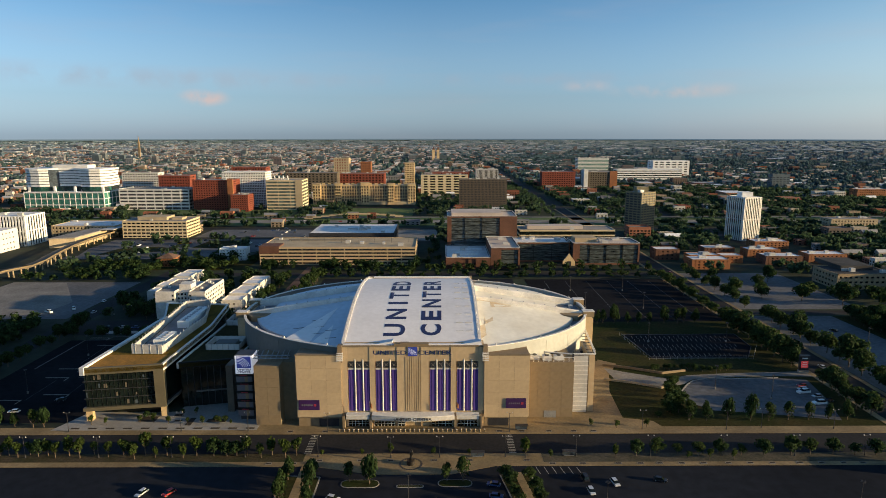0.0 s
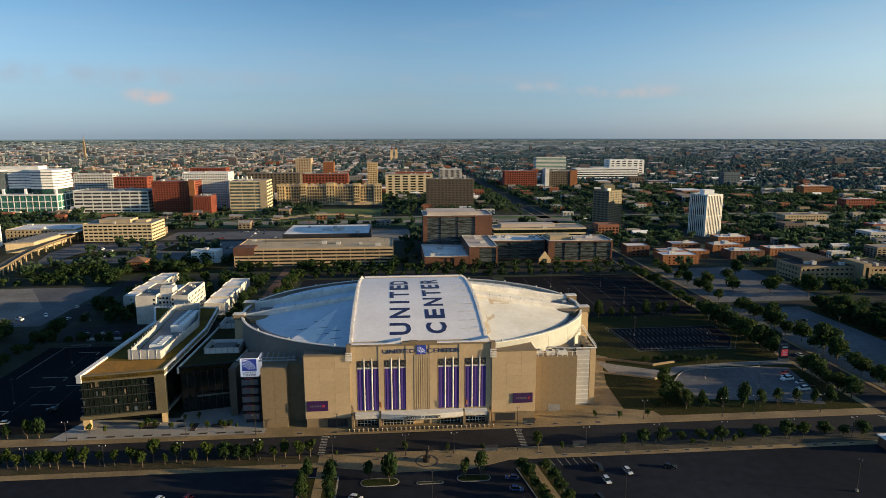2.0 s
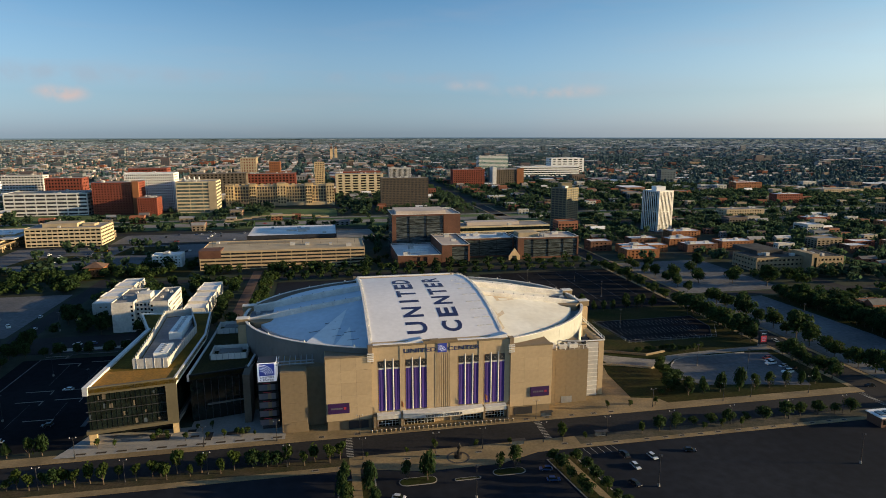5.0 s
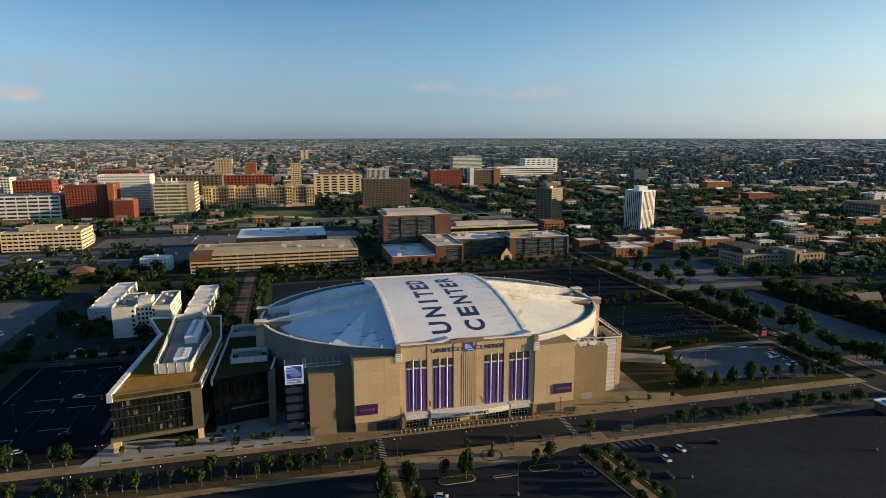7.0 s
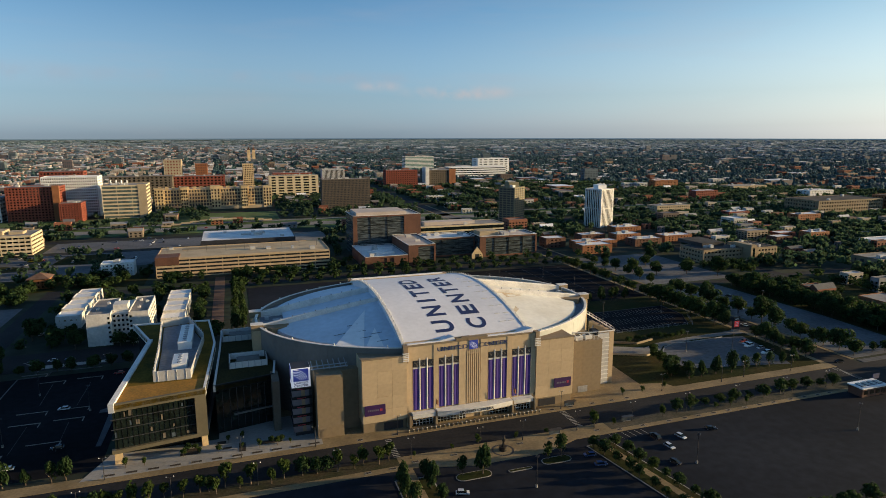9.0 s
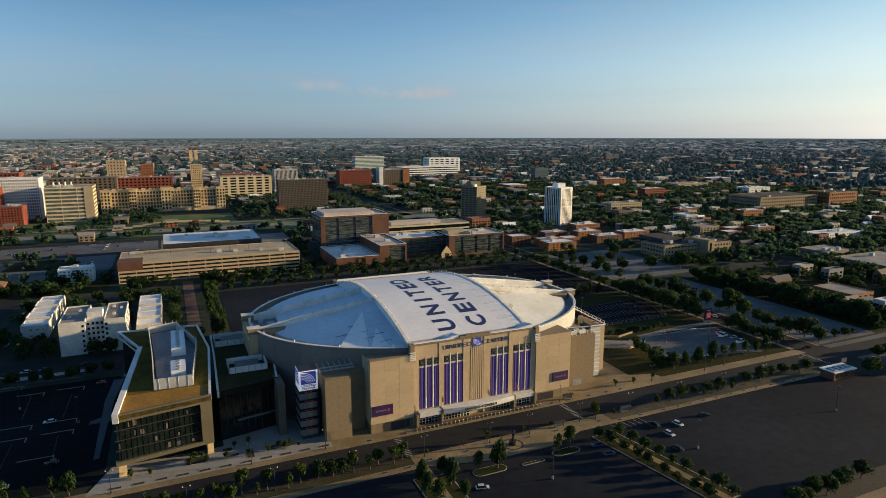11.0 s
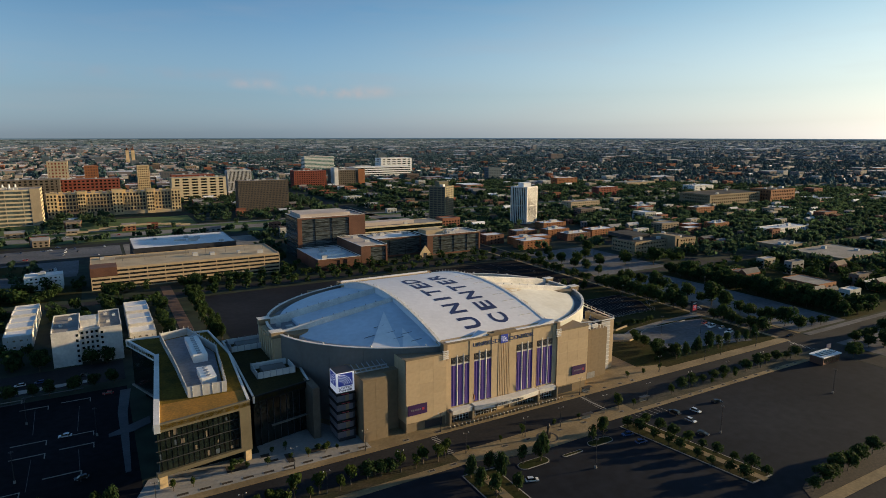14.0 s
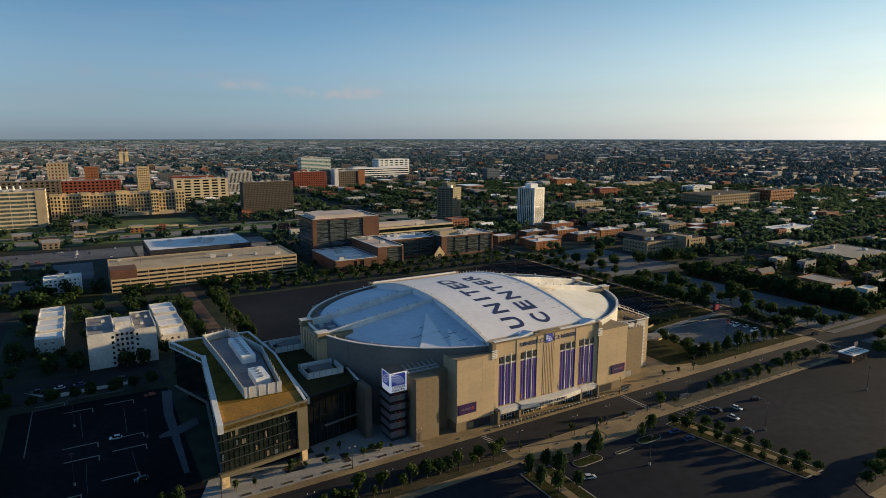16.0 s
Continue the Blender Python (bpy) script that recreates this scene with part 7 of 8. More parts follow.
def build_pylon():
    p = thing("sign_pylon", "black electronic sign pylon with a red screen", "sign", (183, 293, 0))
    part("base", box(179.8, 184.6, 292.2, 293.8, 0.05, 1.6), M["kerb"], p)
    part("frame", box(179.9, 184.5, 292.3, 293.7, 1.6, 9.4), M["dark"], p)
    scr = part("screen", box(180.5, 183.9, 292.18, 292.3, 3.0, 6.6), M["red"], p, "glowing red screen")
    for z, w in ((5.6, 1.8), (4.7, 2.4), (3.8, 2.0)):
        part("text_bar", box(182.2 - w / 2, 182.2 + w / 2, 292.14, 292.18, z, z + 0.3), M["white"], scr)
    part("title_bar", box(180.8, 183.6, 292.2, 292.3, 7.6, 8.2), M["offwhite"], p)


build_pylon()


def build_booth():
    b = thing("lot_kiosk", "low kiosk with a pale metal roof at the lot corner", "kiosk", (170, 202, 0))
    part("wall", box(163, 178, 197.5, 204.5, 0.05, 4.0), M["brick_dark"], b)
    part("roof", box(162.4, 178.6, 196.9, 204.9, 4.0, 4.5), M["white_roof"], b)
    for k in range(4):
        part("skylight", box(164 + k * 3.6, 166.4 + k * 3.6, 199, 202.5, 4.5, 4.9), M["glass_blue"], b)
        part("window", box(164 + k * 3.6, 166.4 + k * 3.6, 197.4, 197.5, 1.2, 3.0), M["glass"], b)
    part("sign_board", box(179, 183, 205, 205.3, 4.0, 6.4), M["navy"], b)
    part("sign_post", box(180.8, 181.1, 205.0, 205.25, 0.05, 4.0), M["dark"], b)


build_booth()

# flags on the canopy
for x in (-28.2, 6.6):
    f = thing("flagpole", "thin flagpole with a limp orange flag above the doors", "flagpole", (x, 234.0, 6.2), "flagpoles")
    part("pole", tube((x, 234.4, 6.1), (x, 233.6, 12.5), 0.07, 0.04, 6), M["steel"], f)
    bm = bmesh.new()
    q = [[bm.verts.new((x + 0.1 + 0.25 * i, 233.75 + 0.1 * math.sin(2 * i), z)) for z in (9.6 - 0.2 * i, 11.9 - 0.3 * i)] for i in range(5)]
    for p, r in zip(q, q[1:]):
        bm.faces.new((p[0], r[0], r[1], p[1]))
    part("flag", bm, M["orange"], f)

# the elevated railway and its station
rail_pts = [(-362, 460), (-357, 501), (-349, 521), (-352, 545), (-358, 565), (-365, 593), (-371, 622), (-376, 659), (-376, 727), (-378, 830)]
er = thing("elevated_railway", "rust brown elevated railway on steel bents", "railway", (-408, 625, 0))
for p, q in zip(rail_pts, rail_pts[1:]):
    part("deck", wall_line([p, q], 8.5, 6.0, 7.0), M["brown_slab"], er)
    part("walkway", wall_line([p, q], 0.6, 7.0, 7.9), M["walk"], er)
    d = Vector(q) - Vector(p)
    n = max(2, int(d.length / 14))
    for k in range(n):
        c = Vector(p) + d * (k + 0.5) / n
        for s in (0.8, 7.0):
            nn = Vector((-d.y, d.x)).normalized() * s
            part("bent", box(c.x + nn.x - 0.4, c.x + nn.x + 0.4, c.y + nn.y - 0.4, c.y + nn.y + 0.4, 0.0, 6.0), M["buff"], er)
st = thing("rail_station", "long tan station house with a flat roof", "station", (-300, 606, 0))
part("wall", prism([(-411, 644), (-388, 652), (-386, 745), (-402, 772)], 0.05, 9.5), M["buff"], st)
part("roof", prism([(-412, 643), (-387.5, 651), (-385.5, 746), (-402.5, 773)], 9.5, 10.4), M["grey_roof"], st)
part("platform_canopy", prism([(-388, 700), (-372, 700), (-374, 800), (-388, 800)], 10.6, 11.2), M["screen"], st)
for y in range(704, 800, 12):
    part("canopy_post", box(-381, -380.6, y, y + 0.4, 0.05, 10.6), M["dark"], st)
ov = thing("overpass", "tan curved road ramp over the expressway", "bridge", (-120, 872, 0))
for k in range(12):
    x = -190 + k * 11.5
    z = 2.0 + 5.5 * math.sin(math.pi * k / 12)
    part("deck", box(x, x + 11.45, 866 + k * 1.2, 875 + k * 1.2, max(0.1, z - 1.2), z), M["walk"], ov)
    part("parapet", box(x, x + 11.45, 865.6 + k * 1.2, 866 + k * 1.2, max(0.1, z - 1.2), z + 1.0), M["buff"], ov)
bus = thing("tour_bus", "yellow bus standing on the station lot", "bus", (-280, 668, 0.1))
part("body", box(-286, -274, 666.6, 669.2, 0.6, 3.2), M["yellow"], bus)
for k in range(6):
    for y in (666.5, 669.2):
        part("side_window", box(-285.6 + k * 1.9, -284.0 + k * 1.9, y, y + 0.1, 1.7, 2.5), M["glass"], bus)
for x in (-283.5, -276.5):
    for y in (666.6, 669.2):
        part("wheel", tube((x, y - 0.15, 0.55), (x, y + 0.15, 0.55), 0.5, 0.5, 12), M["tyre"], bus)
church = thing("stone_gable", "old stone church gable kept before the clinic", "church front", (118, 553, 0))
bm = bmesh.new()
for y in (552.0, 553.2):
    bm.faces.new([bm.verts.new((x, y, z)) for x, z in ((112.5, 0.05), (123.5, 0.05), (123.5, 4.0), (118, 11.5), (112.5, 4.0))])
bm.verts.ensure_lookup_table()
for i in range(5):
    bm.faces.new((bm.verts[i], bm.verts[(i + 1) % 5], bm.verts[5 + (i + 1) % 5], bm.verts[5 + i]))
bmesh.ops.recalc_face_normals(bm, faces=bm.faces)
part("gable_wall", bm, M["limestone"], church)
part("portal", prism([(116, 551.9), (120, 551.9), (120, 552.02), (116, 552.02)], 0.1, 4.2), M["dark"], church)
spire = thing("far_spire", "slender distant church spire", "church", (-1433, 3000, ground_z(-1433, 3000)))
zs = ground_z(-1433, 3000)
part("tower", box(-1437, -1429, 2996, 3004, zs, zs + 74), M["tan_grey"], spire)
part("spire", tube((-1433, 3000, zs + 74), (-1433, 3000, zs + 110), 3.4, 0.4, 8), M["tan_grey"], spire)
for x in (-26, -6):
    zs = ground_z(x, 2800)
    tw = thing("twin_church_tower", "distant tan church tower", "church", (x, 2800, zs), "twin church towers")
    part("tower", box(x - 6, x + 6, 2794, 2806, zs, zs + 52), M["limestone"], tw)
    part("cap", tube((x, 2800, zs + 52), (x, 2800, zs + 66), 6, 0.5, 8), M["brick_dark"], tw)


# ---- the city to the horizon ----
rng = np.random.default_rng(7)


def repeat_mesh(name, verts, faces, place, scale, turn, materials, face_mat=None):
    """Many copies of a small form as one mesh: place (n, 3), scale (n, 3), turn (n,)."""
    n, k = len(place), len(verts)
    v = np.repeat(np.asarray(verts, float)[None], n, 0) * scale[:, None, :]
    c, s = np.cos(turn)[:, None], np.sin(turn)[:, None]
    v = np.stack((v[..., 0] * c - v[..., 1] * s, v[..., 0] * s + v[..., 1] * c, v[..., 2]), -1) + place[:, None, :]
    sizes = np.array([len(f) for f in faces])
    loops = np.concatenate([np.asarray(f) for f in faces])
    all_loops = (loops[None] + (np.arange(n) * k)[:, None]).ravel()
    counts = np.tile(sizes, n)
    me = bpy.data.meshes.new(name)
    me.vertices.add(n * k)
    me.vertices.foreach_set("co", v.ravel())
    me.loops.add(len(all_loops))
    me.loops.foreach_set("vertex_index", all_loops.astype(np.int32))
    me.polygons.add(len(counts))
    me.polygons.foreach_set("loop_start", np.concatenate(([0], np.cumsum(counts)[:-1])).astype(np.int32))
    if face_mat is not None:
        me.polygons.foreach_set("material_index", np.tile(face_mat, n).astype(np.int32))
    for m in materials:
        me.materials.append(m)
    me.update(calc_edges=True)
    me.shade_flat()
    return new(name, me)


FAR_R = np.linspace(2500.0, 4765.0, 300)
FAR_D = FAR_R * EYE / (EYE - 88.0 * ((FAR_R - 2500) / 2400) ** 2)


def seat(xs, ys):
    """Places on the level plain, drawn in with the rise of the ground far out: x, y, height and the scale there."""
    dx, dy = xs - CX, ys - CY
    d = np.maximum(np.hypot(dx, dy), 1.0)
    r = np.interp(d, np.concatenate(([0.0], FAR_D)), np.concatenate(([0.0], FAR_R)))
    z = np.where(r < 2500, 0.0, 88.0 * (np.maximum(r - 2500, 0) / 2400) ** 2)
    return CX + dx * r / d, CY + dy * r / d, z, r / d


def in_view(xs, ys):
    """The wide wedge of country that the flight looks over."""
    a = np.degrees(np.arctan2(xs + 100, ys + 150))
    d = np.hypot(xs - CX, ys - CY)
    return (a > -48) & (a < 78) & (d < FAR_D[-1]) & (ys > 236)


WALLS = palette("house_walls", [(0.2, 0.075, 0.045), (0.26, 0.2, 0.14), (0.13, 0.1, 0.085), (0.36, 0.31, 0.25), (0.2, 0.2, 0.2), (0.27, 0.11, 0.065), (0.46, 0.44, 0.4), (0.17, 0.085, 0.06)])
ROOFS = palette("house_roofs", [(0.1, 0.1, 0.105), (0.25, 0.25, 0.255), (0.14, 0.13, 0.13), (0.48, 0.48, 0.49), (0.13, 0.13, 0.145), (0.2, 0.19, 0.18), (0.74, 0.74, 0.75), (0.16, 0.12, 0.1)])
# blue haze is mixed into the far and skyline wall and roof colours
HAZED_FAR_WALLS = palette("hazed_far_walls", [(0.13, 0.105, 0.105), (0.09, 0.12, 0.14), (0.14, 0.155, 0.165), (0.08, 0.11, 0.13), (0.11, 0.11, 0.115), (0.22, 0.23, 0.24), (0.075, 0.1, 0.115)])
HAZED_FAR_ROOFS = palette("hazed_far_roofs", [(0.13, 0.16, 0.19), (0.22, 0.25, 0.29), (0.16, 0.19, 0.22), (0.5, 0.52, 0.55), (0.12, 0.16, 0.17), (0.15, 0.19, 0.22), (0.78, 0.79, 0.8)])
OLD_TOWN_WALLS = palette("old_town_walls", [(0.24, 0.12, 0.08), (0.3, 0.24, 0.19), (0.16, 0.14, 0.14), (0.4, 0.35, 0.29), (0.22, 0.1, 0.07), (0.5, 0.46, 0.41), (0.2, 0.2, 0.21)])
OLD_TOWN_ROOFS = palette("old_town_roofs", [(0.3, 0.3, 0.31), (0.55, 0.54, 0.53), (0.17, 0.17, 0.18), (0.78, 0.77, 0.76), (0.24, 0.2, 0.18), (0.42, 0.4, 0.38)])
HAZED_SKYLINE_WALLS = palette("hazed_skyline_walls", [(0.1, 0.14, 0.17), (0.13, 0.17, 0.2), (0.085, 0.125, 0.15), (0.26, 0.29, 0.31)])
HAZED_SKYLINE_ROOFS = palette("hazed_skyline_roofs", [(0.2, 0.25, 0.3), (0.7, 0.72, 0.75), (0.16, 0.21, 0.25), (0.36, 0.38, 0.42), (0.85, 0.85, 0.85)])
HALLS = palette("hall_roofs", [(0.76, 0.76, 0.76), (0.44, 0.42, 0.39), (0.62, 0.6, 0.57), (0.34, 0.3, 0.27), (0.66, 0.6, 0.52)])
# extra gloss on far roofs in place of the bright haze
for hazed_roof in (HAZED_FAR_ROOFS, HAZED_SKYLINE_ROOFS, HALLS):
    hazed_roof.node_tree.nodes["Principled BSDF"].inputs["Roughness"].default_value = 0.55
    hazed_roof.node_tree.nodes["Principled BSDF"].inputs["Specular IOR Level"].default_value = 0.5
CUBE_V = [(-.5, -.5, 0), (.5, -.5, 0), (.5, .5, 0), (-.5, .5, 0), (-.5, -.5, 1), (.5, -.5, 1), (.5, .5, 1), (-.5, .5, 1)]
CUBE_F = [(0, 1, 5, 4), (1, 2, 6, 5), (2, 3, 7, 6), (3, 0, 4, 7), (4, 5, 6, 7)]
GABLE_V = CUBE_V[:4] + [(-.5, -.5, .7), (.5, -.5, .7), (.5, .5, .7), (-.5, .5, .7), (-.55, 0, 1), (.55, 0, 1)]
GABLE_F = [(0, 1, 5, 4), (1, 2, 6, 9, 5), (2, 3, 7, 6), (3, 0, 4, 8, 7), (4, 5, 9, 8), (6, 7, 8, 9)]


def with_windows(verts, faces, mats, rows, front, side, wide=0.45):
    """Adds rows of dark windows, set just proud of the street front and of both sides, as material 2."""
    v, f, m = list(verts), list(faces), list(mats)

    def pane(pts):
        k = len(v)
        v.extend(pts)
        f.append((k, k + 1, k + 2, k + 3))
        m.append(2)
    for z0, z1 in rows:
        for i in range(front):
            c, h = -0.5 + (i + 0.5) / front, wide / front / 2
            pane([(c - h, -0.504, z0), (c + h, -0.504, z0), (c + h, -0.504, z1), (c - h, -0.504, z1)])
        for i in range(side):
            c, h = -0.5 + (i + 0.5) / side, wide / side / 2
            pane([(0.504, c - h, z0), (0.504, c + h, z0), (0.504, c + h, z1), (0.504, c - h, z1)])
            pane([(-0.504, c + h, z0), (-0.504, c - h, z0), (-0.504, c - h, z1), (-0.504, c + h, z1)])
    return v, f, m


def parapet_form():
    """A flat-roofed block whose roof lies below its parapet."""
    v = CUBE_V + [(-.46, -.44, 1), (.46, -.44, 1), (.46, .44, 1), (-.46, .44, 1), (-.46, -.44, .93), (.46, -.44, .93), (.46, .44, .93), (-.46, .44, .93)]
    f = CUBE_F[:4] + [(4, 5, 9, 8), (5, 6, 10, 9), (6, 7, 11, 10), (7, 4, 8, 11), (9, 8, 12, 13), (10, 9, 13, 14), (11, 10, 14, 15), (8, 11, 15, 12), (12, 13, 14, 15)]
    return v, f, [0] * 12 + [1]


def rows_of(n, lo=0.1, hi=0.86, tall=0.55):
    step = (hi - lo) / n
    return [(lo + i * step, lo + (i + tall) * step) for i in range(n)]


def spread(name, label, category, form, xs, ys, size, turn, materials):
    """Stands many copies of a form on the plain as one mesh."""
    v, f, m = form
    px, py, pz, k = seat(xs, ys)
    tagged(repeat_mesh(name, v, f, np.stack((px, py, pz - 0.3 * k), -1), size * k[:, None], turn, materials, m), label, category, kind="stuff")


def scatter_city():
    xs, ys = [], []
    for bx in np.arange(-6000, 9000, 100.0):
        for by in np.arange(240, 7600, 201.0):
            off = rng.uniform(-24, 24)
            for dx in (16.0 + off, 78.0 + off):
                yy = by + 18 + np.arange(0, 175, 8.6)
                yy = yy[rng.random(len(yy)) < 0.72]
                xs.append(np.full(len(yy), bx + dx) + rng.normal(0, 1.2, len(yy)))
                ys.append(yy)
    xs, ys = np.concatenate(xs), np.concatenate(ys)
    d = np.hypot(xs - CX, ys - CY)
    share = np.interp(d, (0, 1500, 3000, 5200, 7500), (0.5, 0.52, 0.36, 0.14, 0.05)) * np.where(xs < 0.18 * ys - 250, 1.35, np.clip(0.85 - xs / 2500, 0.45, 1.0)) * ((d > 650) | (xs > 150))
    ok = in_view(xs, ys) & (rng.random(len(xs)) < share)
    xs, ys, d = xs[ok], ys[ok], d[ok]
    ok = clear_of(xs, ys, 6)
    xs, ys, d = xs[ok], ys[ok], d[ok]
    n = len(xs)
    grow = np.interp(d, (0, 3000, 7500), (1.0, 1.0, 1.25))
    size = np.stack((rng.uniform(12, 19, n) * grow, rng.uniform(6.2, 7.8, n) * grow, rng.uniform(6.5, 11.5, n) * np.interp(d, (1200, 3000), (1.0, 0.72))), -1)
    flat = rng.random(n) < 0.62
    turn = rng.normal(0, 0.01, n)
    near_flat = with_windows(*parapet_form(), rows_of(3), 3, 2)
    near_gable = with_windows(GABLE_V, GABLE_F, [0, 0, 0, 0, 1, 1], rows_of(2, 0.1, 0.66), 3, 2)
    plain_flat, plain_gable = (CUBE_V, CUBE_F, [0, 0, 0, 0, 1]), (GABLE_V, GABLE_F, [0, 0, 0, 0, 1, 1])
    for sel, forms, name, label in ((flat, (near_flat, plain_flat), "flat_roof_houses", "rows of brick houses with flat roofs"), (~flat, (near_gable, plain_gable), "gable_houses", "rows of small houses with gabled roofs")):
        for lo, hi, form, pal in ((0, 1300, forms[0], [WALLS, ROOFS, M["glass"]]), (1300, 2600, forms[1], [WALLS, ROOFS]), (2600, 99999, forms[1], [HAZED_FAR_WALLS, HAZED_FAR_ROOFS])):
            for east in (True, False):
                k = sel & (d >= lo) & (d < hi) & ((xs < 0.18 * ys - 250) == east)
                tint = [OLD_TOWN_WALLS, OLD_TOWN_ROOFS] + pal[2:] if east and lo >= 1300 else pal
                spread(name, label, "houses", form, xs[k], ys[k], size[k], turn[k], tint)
    # larger flats and workshops of three to five storeys among the houses
    n = 620
    a, d = np.radians(rng.uniform(-46, 76, n)), 640 + 4400 * rng.random(n) ** 0.75
    xs, ys = CX + d * np.sin(a), CY + d * np.cos(a)
    ok = in_view(xs, ys) & clear_of(xs, ys, 16)
    xs, ys, d = xs[ok], ys[ok], d[ok]
    n = len(xs)
    size = np.stack((rng.uniform(14, 38, n), rng.uniform(12, 24, n), rng.uniform(9, 17, n)), -1)
    for lo, hi, pal in ((0, 2600, [WALLS, ROOFS, M["glass"]]), (2600, 99999, [HAZED_FAR_WALLS, HAZED_FAR_ROOFS, M["glass_blue"]])):
        k = (d >= lo) & (d < hi)
        spread("corner_flats", "three and four storey brick flats and workshops", "flats", with_windows(*parapet_form(), rows_of(4), 6 if lo == 0 else 3, 4 if lo == 0 else 2, 0.5), xs[k], ys[k], size[k], np.zeros(k.sum()), pal)
    # halls and sheds with broad flat roofs
    n = 1700
    a, d = np.radians(rng.uniform(-46, 76, n)), 950 + 8500 * rng.random(n) ** 0.8
    xs, ys = CX + d * np.sin(a), CY + d * np.cos(a)
    ok = in_view(xs, ys) & clear_of(xs, ys, 45) & (rng.random(n) < np.clip(0.8 - np.degrees(a) / 150, 0.45, 1.0))
    xs, ys, d = xs[ok], ys[ok], d[ok]
    n = len(xs)
    size = np.stack((rng.uniform(25, 75, n), rng.uniform(20, 48, n), rng.uniform(6, 12, n)), -1) * np.interp(d, (0, 2500, 9500), (1.0, 1.0, 1.8))[:, None]
    size[:, 2] *= np.interp(d, (2000, 5000), (1.0, 0.6))
    for lo, hi, pal in ((0, 3400, [OLD_TOWN_WALLS, HALLS]), (3400, 99999, [HAZED_SKYLINE_WALLS, HAZED_SKYLINE_ROOFS])):
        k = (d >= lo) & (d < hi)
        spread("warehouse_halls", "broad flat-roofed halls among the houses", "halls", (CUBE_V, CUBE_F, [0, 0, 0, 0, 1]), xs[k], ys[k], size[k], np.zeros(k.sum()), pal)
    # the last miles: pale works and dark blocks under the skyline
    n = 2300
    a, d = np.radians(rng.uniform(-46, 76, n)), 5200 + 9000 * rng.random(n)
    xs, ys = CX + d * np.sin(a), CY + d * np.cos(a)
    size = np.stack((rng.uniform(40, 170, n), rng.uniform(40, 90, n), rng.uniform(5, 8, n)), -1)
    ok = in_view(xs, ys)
    spread("skyline_works", "pale distant works and halls under the skyline", "halls", (CUBE_V, CUBE_F, [0, 0, 0, 0, 1]), xs[ok], ys[ok], size[ok], np.zeros(ok.sum()), [HAZED_SKYLINE_WALLS, HAZED_SKYLINE_ROOFS])
    # taller slabs far out
    n = 230
    a, d = np.radians(rng.uniform(-46, 70, n)), 1500 + 5500 * rng.random(n)
    xs, ys = CX + d * np.sin(a), CY + d * np.cos(a)
    ok = in_view(xs, ys) & clear_of(xs, ys, 25) & (rng.random(n) < np.clip(0.75 - np.degrees(a) / 60, 0.2, 1.0))
    xs, ys, d = xs[ok], ys[ok], d[ok]
    n = len(xs)
    size = np.stack((rng.uniform(15, 42, n), rng.uniform(14, 24, n), rng.uniform(15, 34, n)), -1)
    spread("far_blocks", "distant taller blocks", "blocks", with_windows(*parapet_form(), rows_of(6), 5, 3, 0.6), xs, ys, size, np.zeros(n), [HAZED_FAR_WALLS, HAZED_FAR_ROOFS, M["glass_blue"]])


scatter_city()


def crown_form(seed):
    """A small uneven crown for woods far off."""
    g = random.Random(seed)
    v = [(0.5 * math.cos(a) * g.uniform(0.75, 1.1), 0.5 * math.sin(a) * g.uniform(0.75, 1.1), -0.42) for a in [2 * math.pi * i / 5 for i in range(5)]]
    v += [(0.46 * math.cos(a) * g.uniform(0.6, 1.1), 0.46 * math.sin(a) * g.uniform(0.6, 1.1), g.uniform(0.0, 0.28)) for a in [2 * math.pi * (i + 0.5) / 5 for i in range(5)]]
    v += [(g.uniform(-0.15, 0.15), g.uniform(-0.15, 0.15), 0.5)]
    f = []
    for i in range(5):
        j = (i + 1) % 5
        f += [(i, j, 5 + i), (j, 5 + j, 5 + i), (5 + i, 5 + j, 10)]
    return v, f


# a thicket between the arena path and the corner lot
for x, y, k in ((106, 254, 1.0), (103, 248, 0.85), (107.5, 246, 0.95), (98, 247, 0.7), (104, 263, 1.0), (108, 268, 0.9)):
    plant("round", x, y, 0.08, k, 0.6)
# belts of trees round the low depot and hall west of the lots
for k in range(16):
    OUTER_TREES.append((424 + k * 5.5 + pick.uniform(-2, 2), 321 + pick.uniform(-4, 4)))
    OUTER_TREES.append((424 + k * 5 + pick.uniform(-2, 2), 388 + pick.uniform(-3, 3)))
    OUTER_TREES.append((420 + pick.uniform(-5, 4), 318 + k * 7))


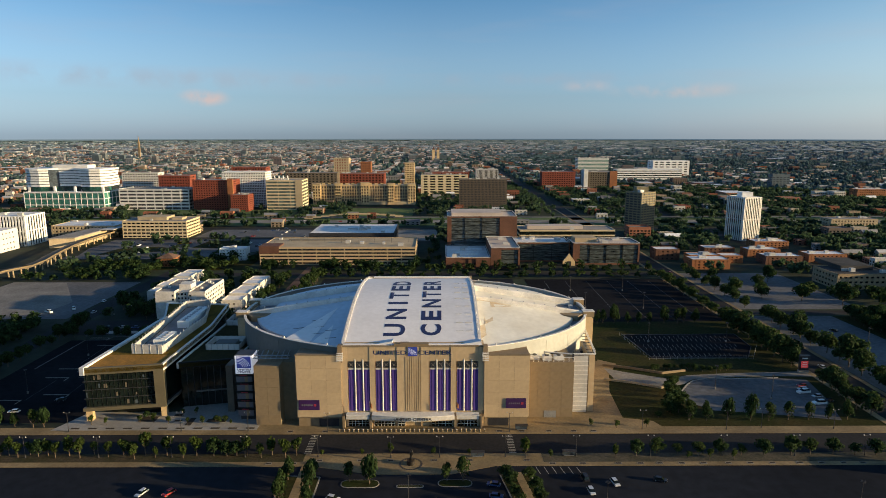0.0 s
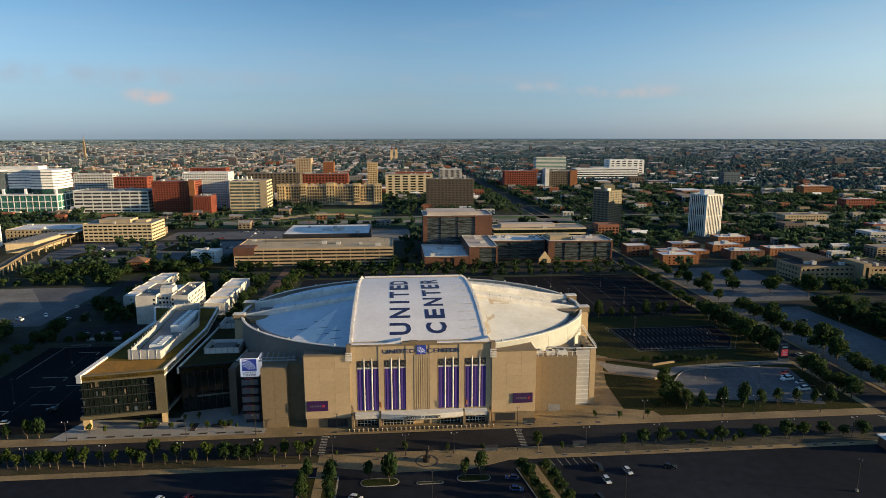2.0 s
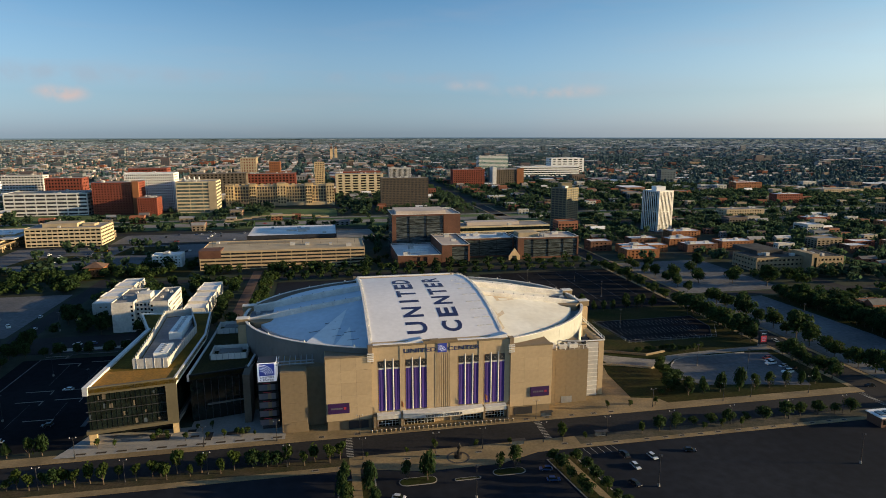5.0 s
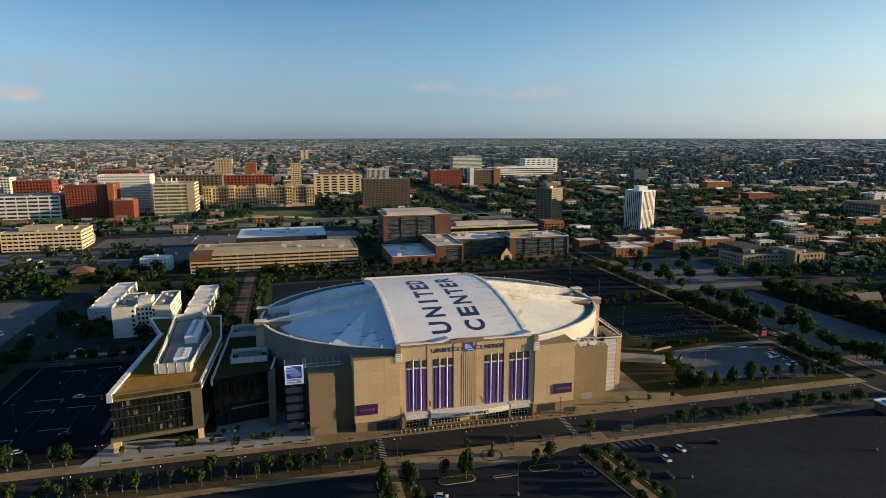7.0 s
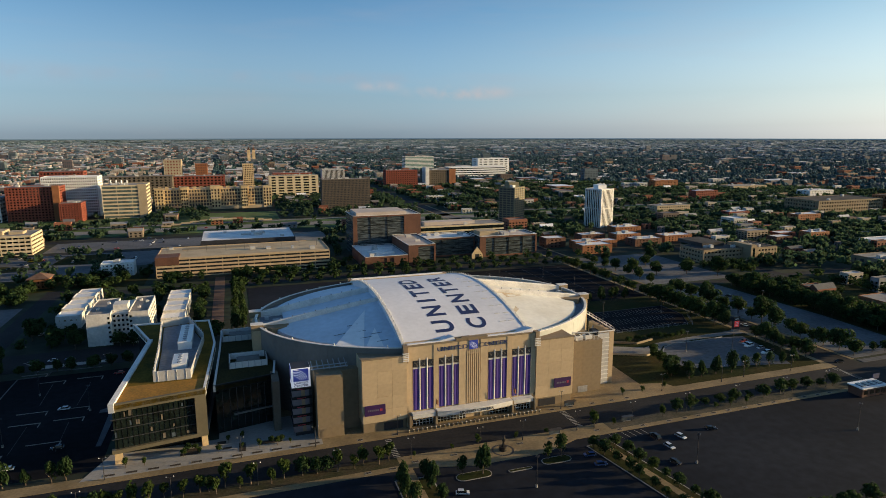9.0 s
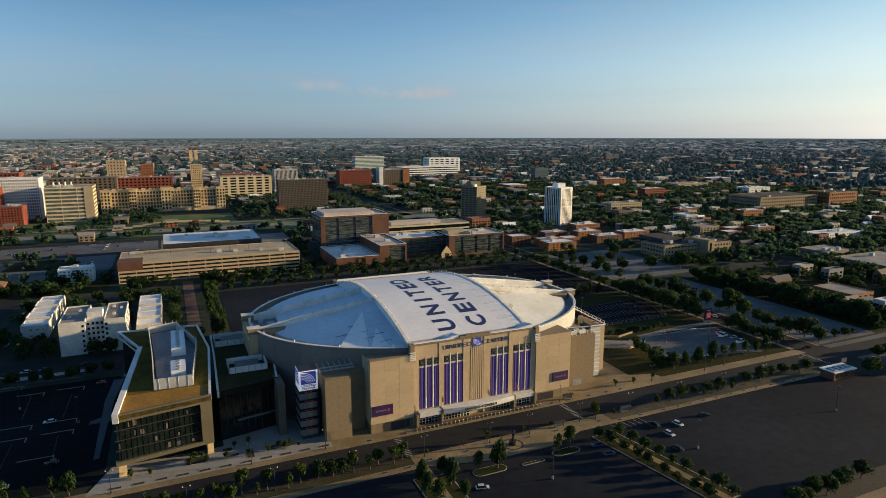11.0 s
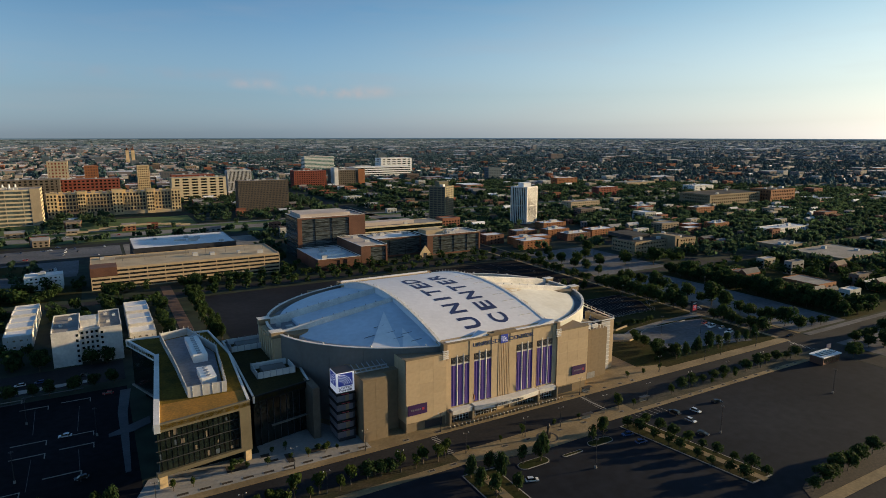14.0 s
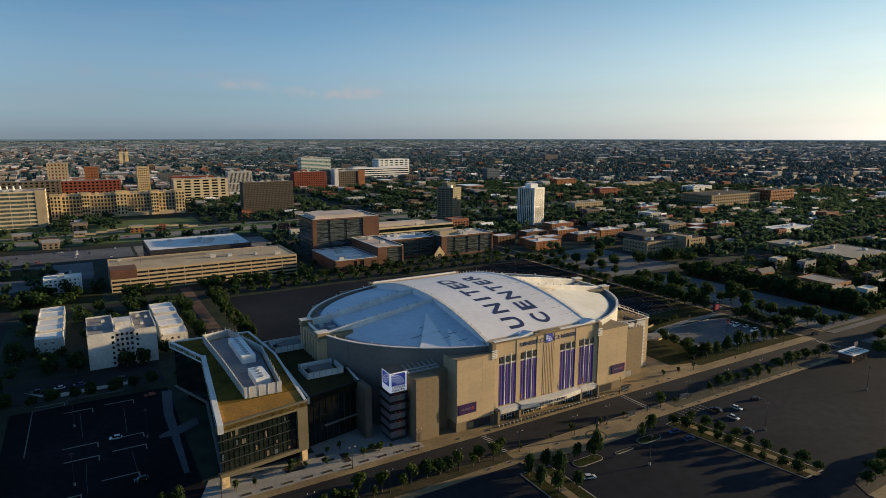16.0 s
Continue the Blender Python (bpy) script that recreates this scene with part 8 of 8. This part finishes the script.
def scatter_woods():
    planted = np.array(OUTER_TREES)
    for lo, hi, n, q, size, variants in ((0, 560, 5400, 130, 0.09, 3), (560, 1500, 36000, 26, 0.19, 3), (1500, 3200, 34000, 0, 0, 3), (3200, 14000, 60000, 0, 0, 3)):
        d = np.sqrt(lo ** 2 + (hi ** 2 - lo ** 2) * rng.random(n)) if hi < 5000 else lo + (hi - lo) * rng.random(n) ** 1.5
        a = np.radians(rng.uniform(-48, 78, n))
        xs, ys = CX + d * np.sin(a), CY + d * np.cos(a)
        # trees stand along the streets and yard lines of the grid more than anywhere else
        xs = np.where((rng.random(n) < 0.4) & (d < 3200), np.round(xs / 50) * 50 + rng.normal(0, 3.5, n), xs)
        dens = np.array([noise.noise(Vector((x * 0.004, y * 0.004, 3.0))) for x, y in zip(xs, ys)])
        west = np.clip((xs + 300) / 1200, 0, 1)
        east = (xs < 0.18 * ys - 250) & (d > 1100)
        ok = in_view(xs, ys) & clear_of(xs, ys, 3) & (rng.random(n) < np.clip(0.6 + 0.9 * dens + 0.28 * west - 0.3 * east, 0.1, 1))
        d0 = np.hypot(planted[:, 0] - CX, planted[:, 1] - CY)
        more = planted[(d0 >= lo) & (d0 < hi)]
        xs, ys = np.concatenate((xs[ok], more[:, 0])), np.concatenate((ys[ok], more[:, 1]))
        d = np.hypot(xs - CX, ys - CY)
        for k in range(variants):
            xk, yk, dk = xs[k::variants], ys[k::variants], d[k::variants]
            m = len(xk)
            v, f = leaf_cloud(q, 20 + k, size, 9 if q > 50 else 5) if q else crown_form(k)
            w = rng.uniform(7.5, 14, m) * np.interp(dk, (0, 3200, 9000), (1.0, 1.1, 5.0))
            h = rng.uniform(7.5, 13, m) * np.interp(dk, (1200, 3000, 5000), (1.0, 1.0, 0.72))
            px, py, pz, f_out = seat(xk, yk)
            scale = np.stack((w, w, h), -1) * f_out[:, None]
            place = np.stack((px, py, pz + scale[:, 2] * 0.42), -1)
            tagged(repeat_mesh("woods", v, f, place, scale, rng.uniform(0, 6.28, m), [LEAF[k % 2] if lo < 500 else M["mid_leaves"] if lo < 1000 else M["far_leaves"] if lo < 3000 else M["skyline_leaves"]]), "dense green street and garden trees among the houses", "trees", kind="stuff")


scatter_woods()
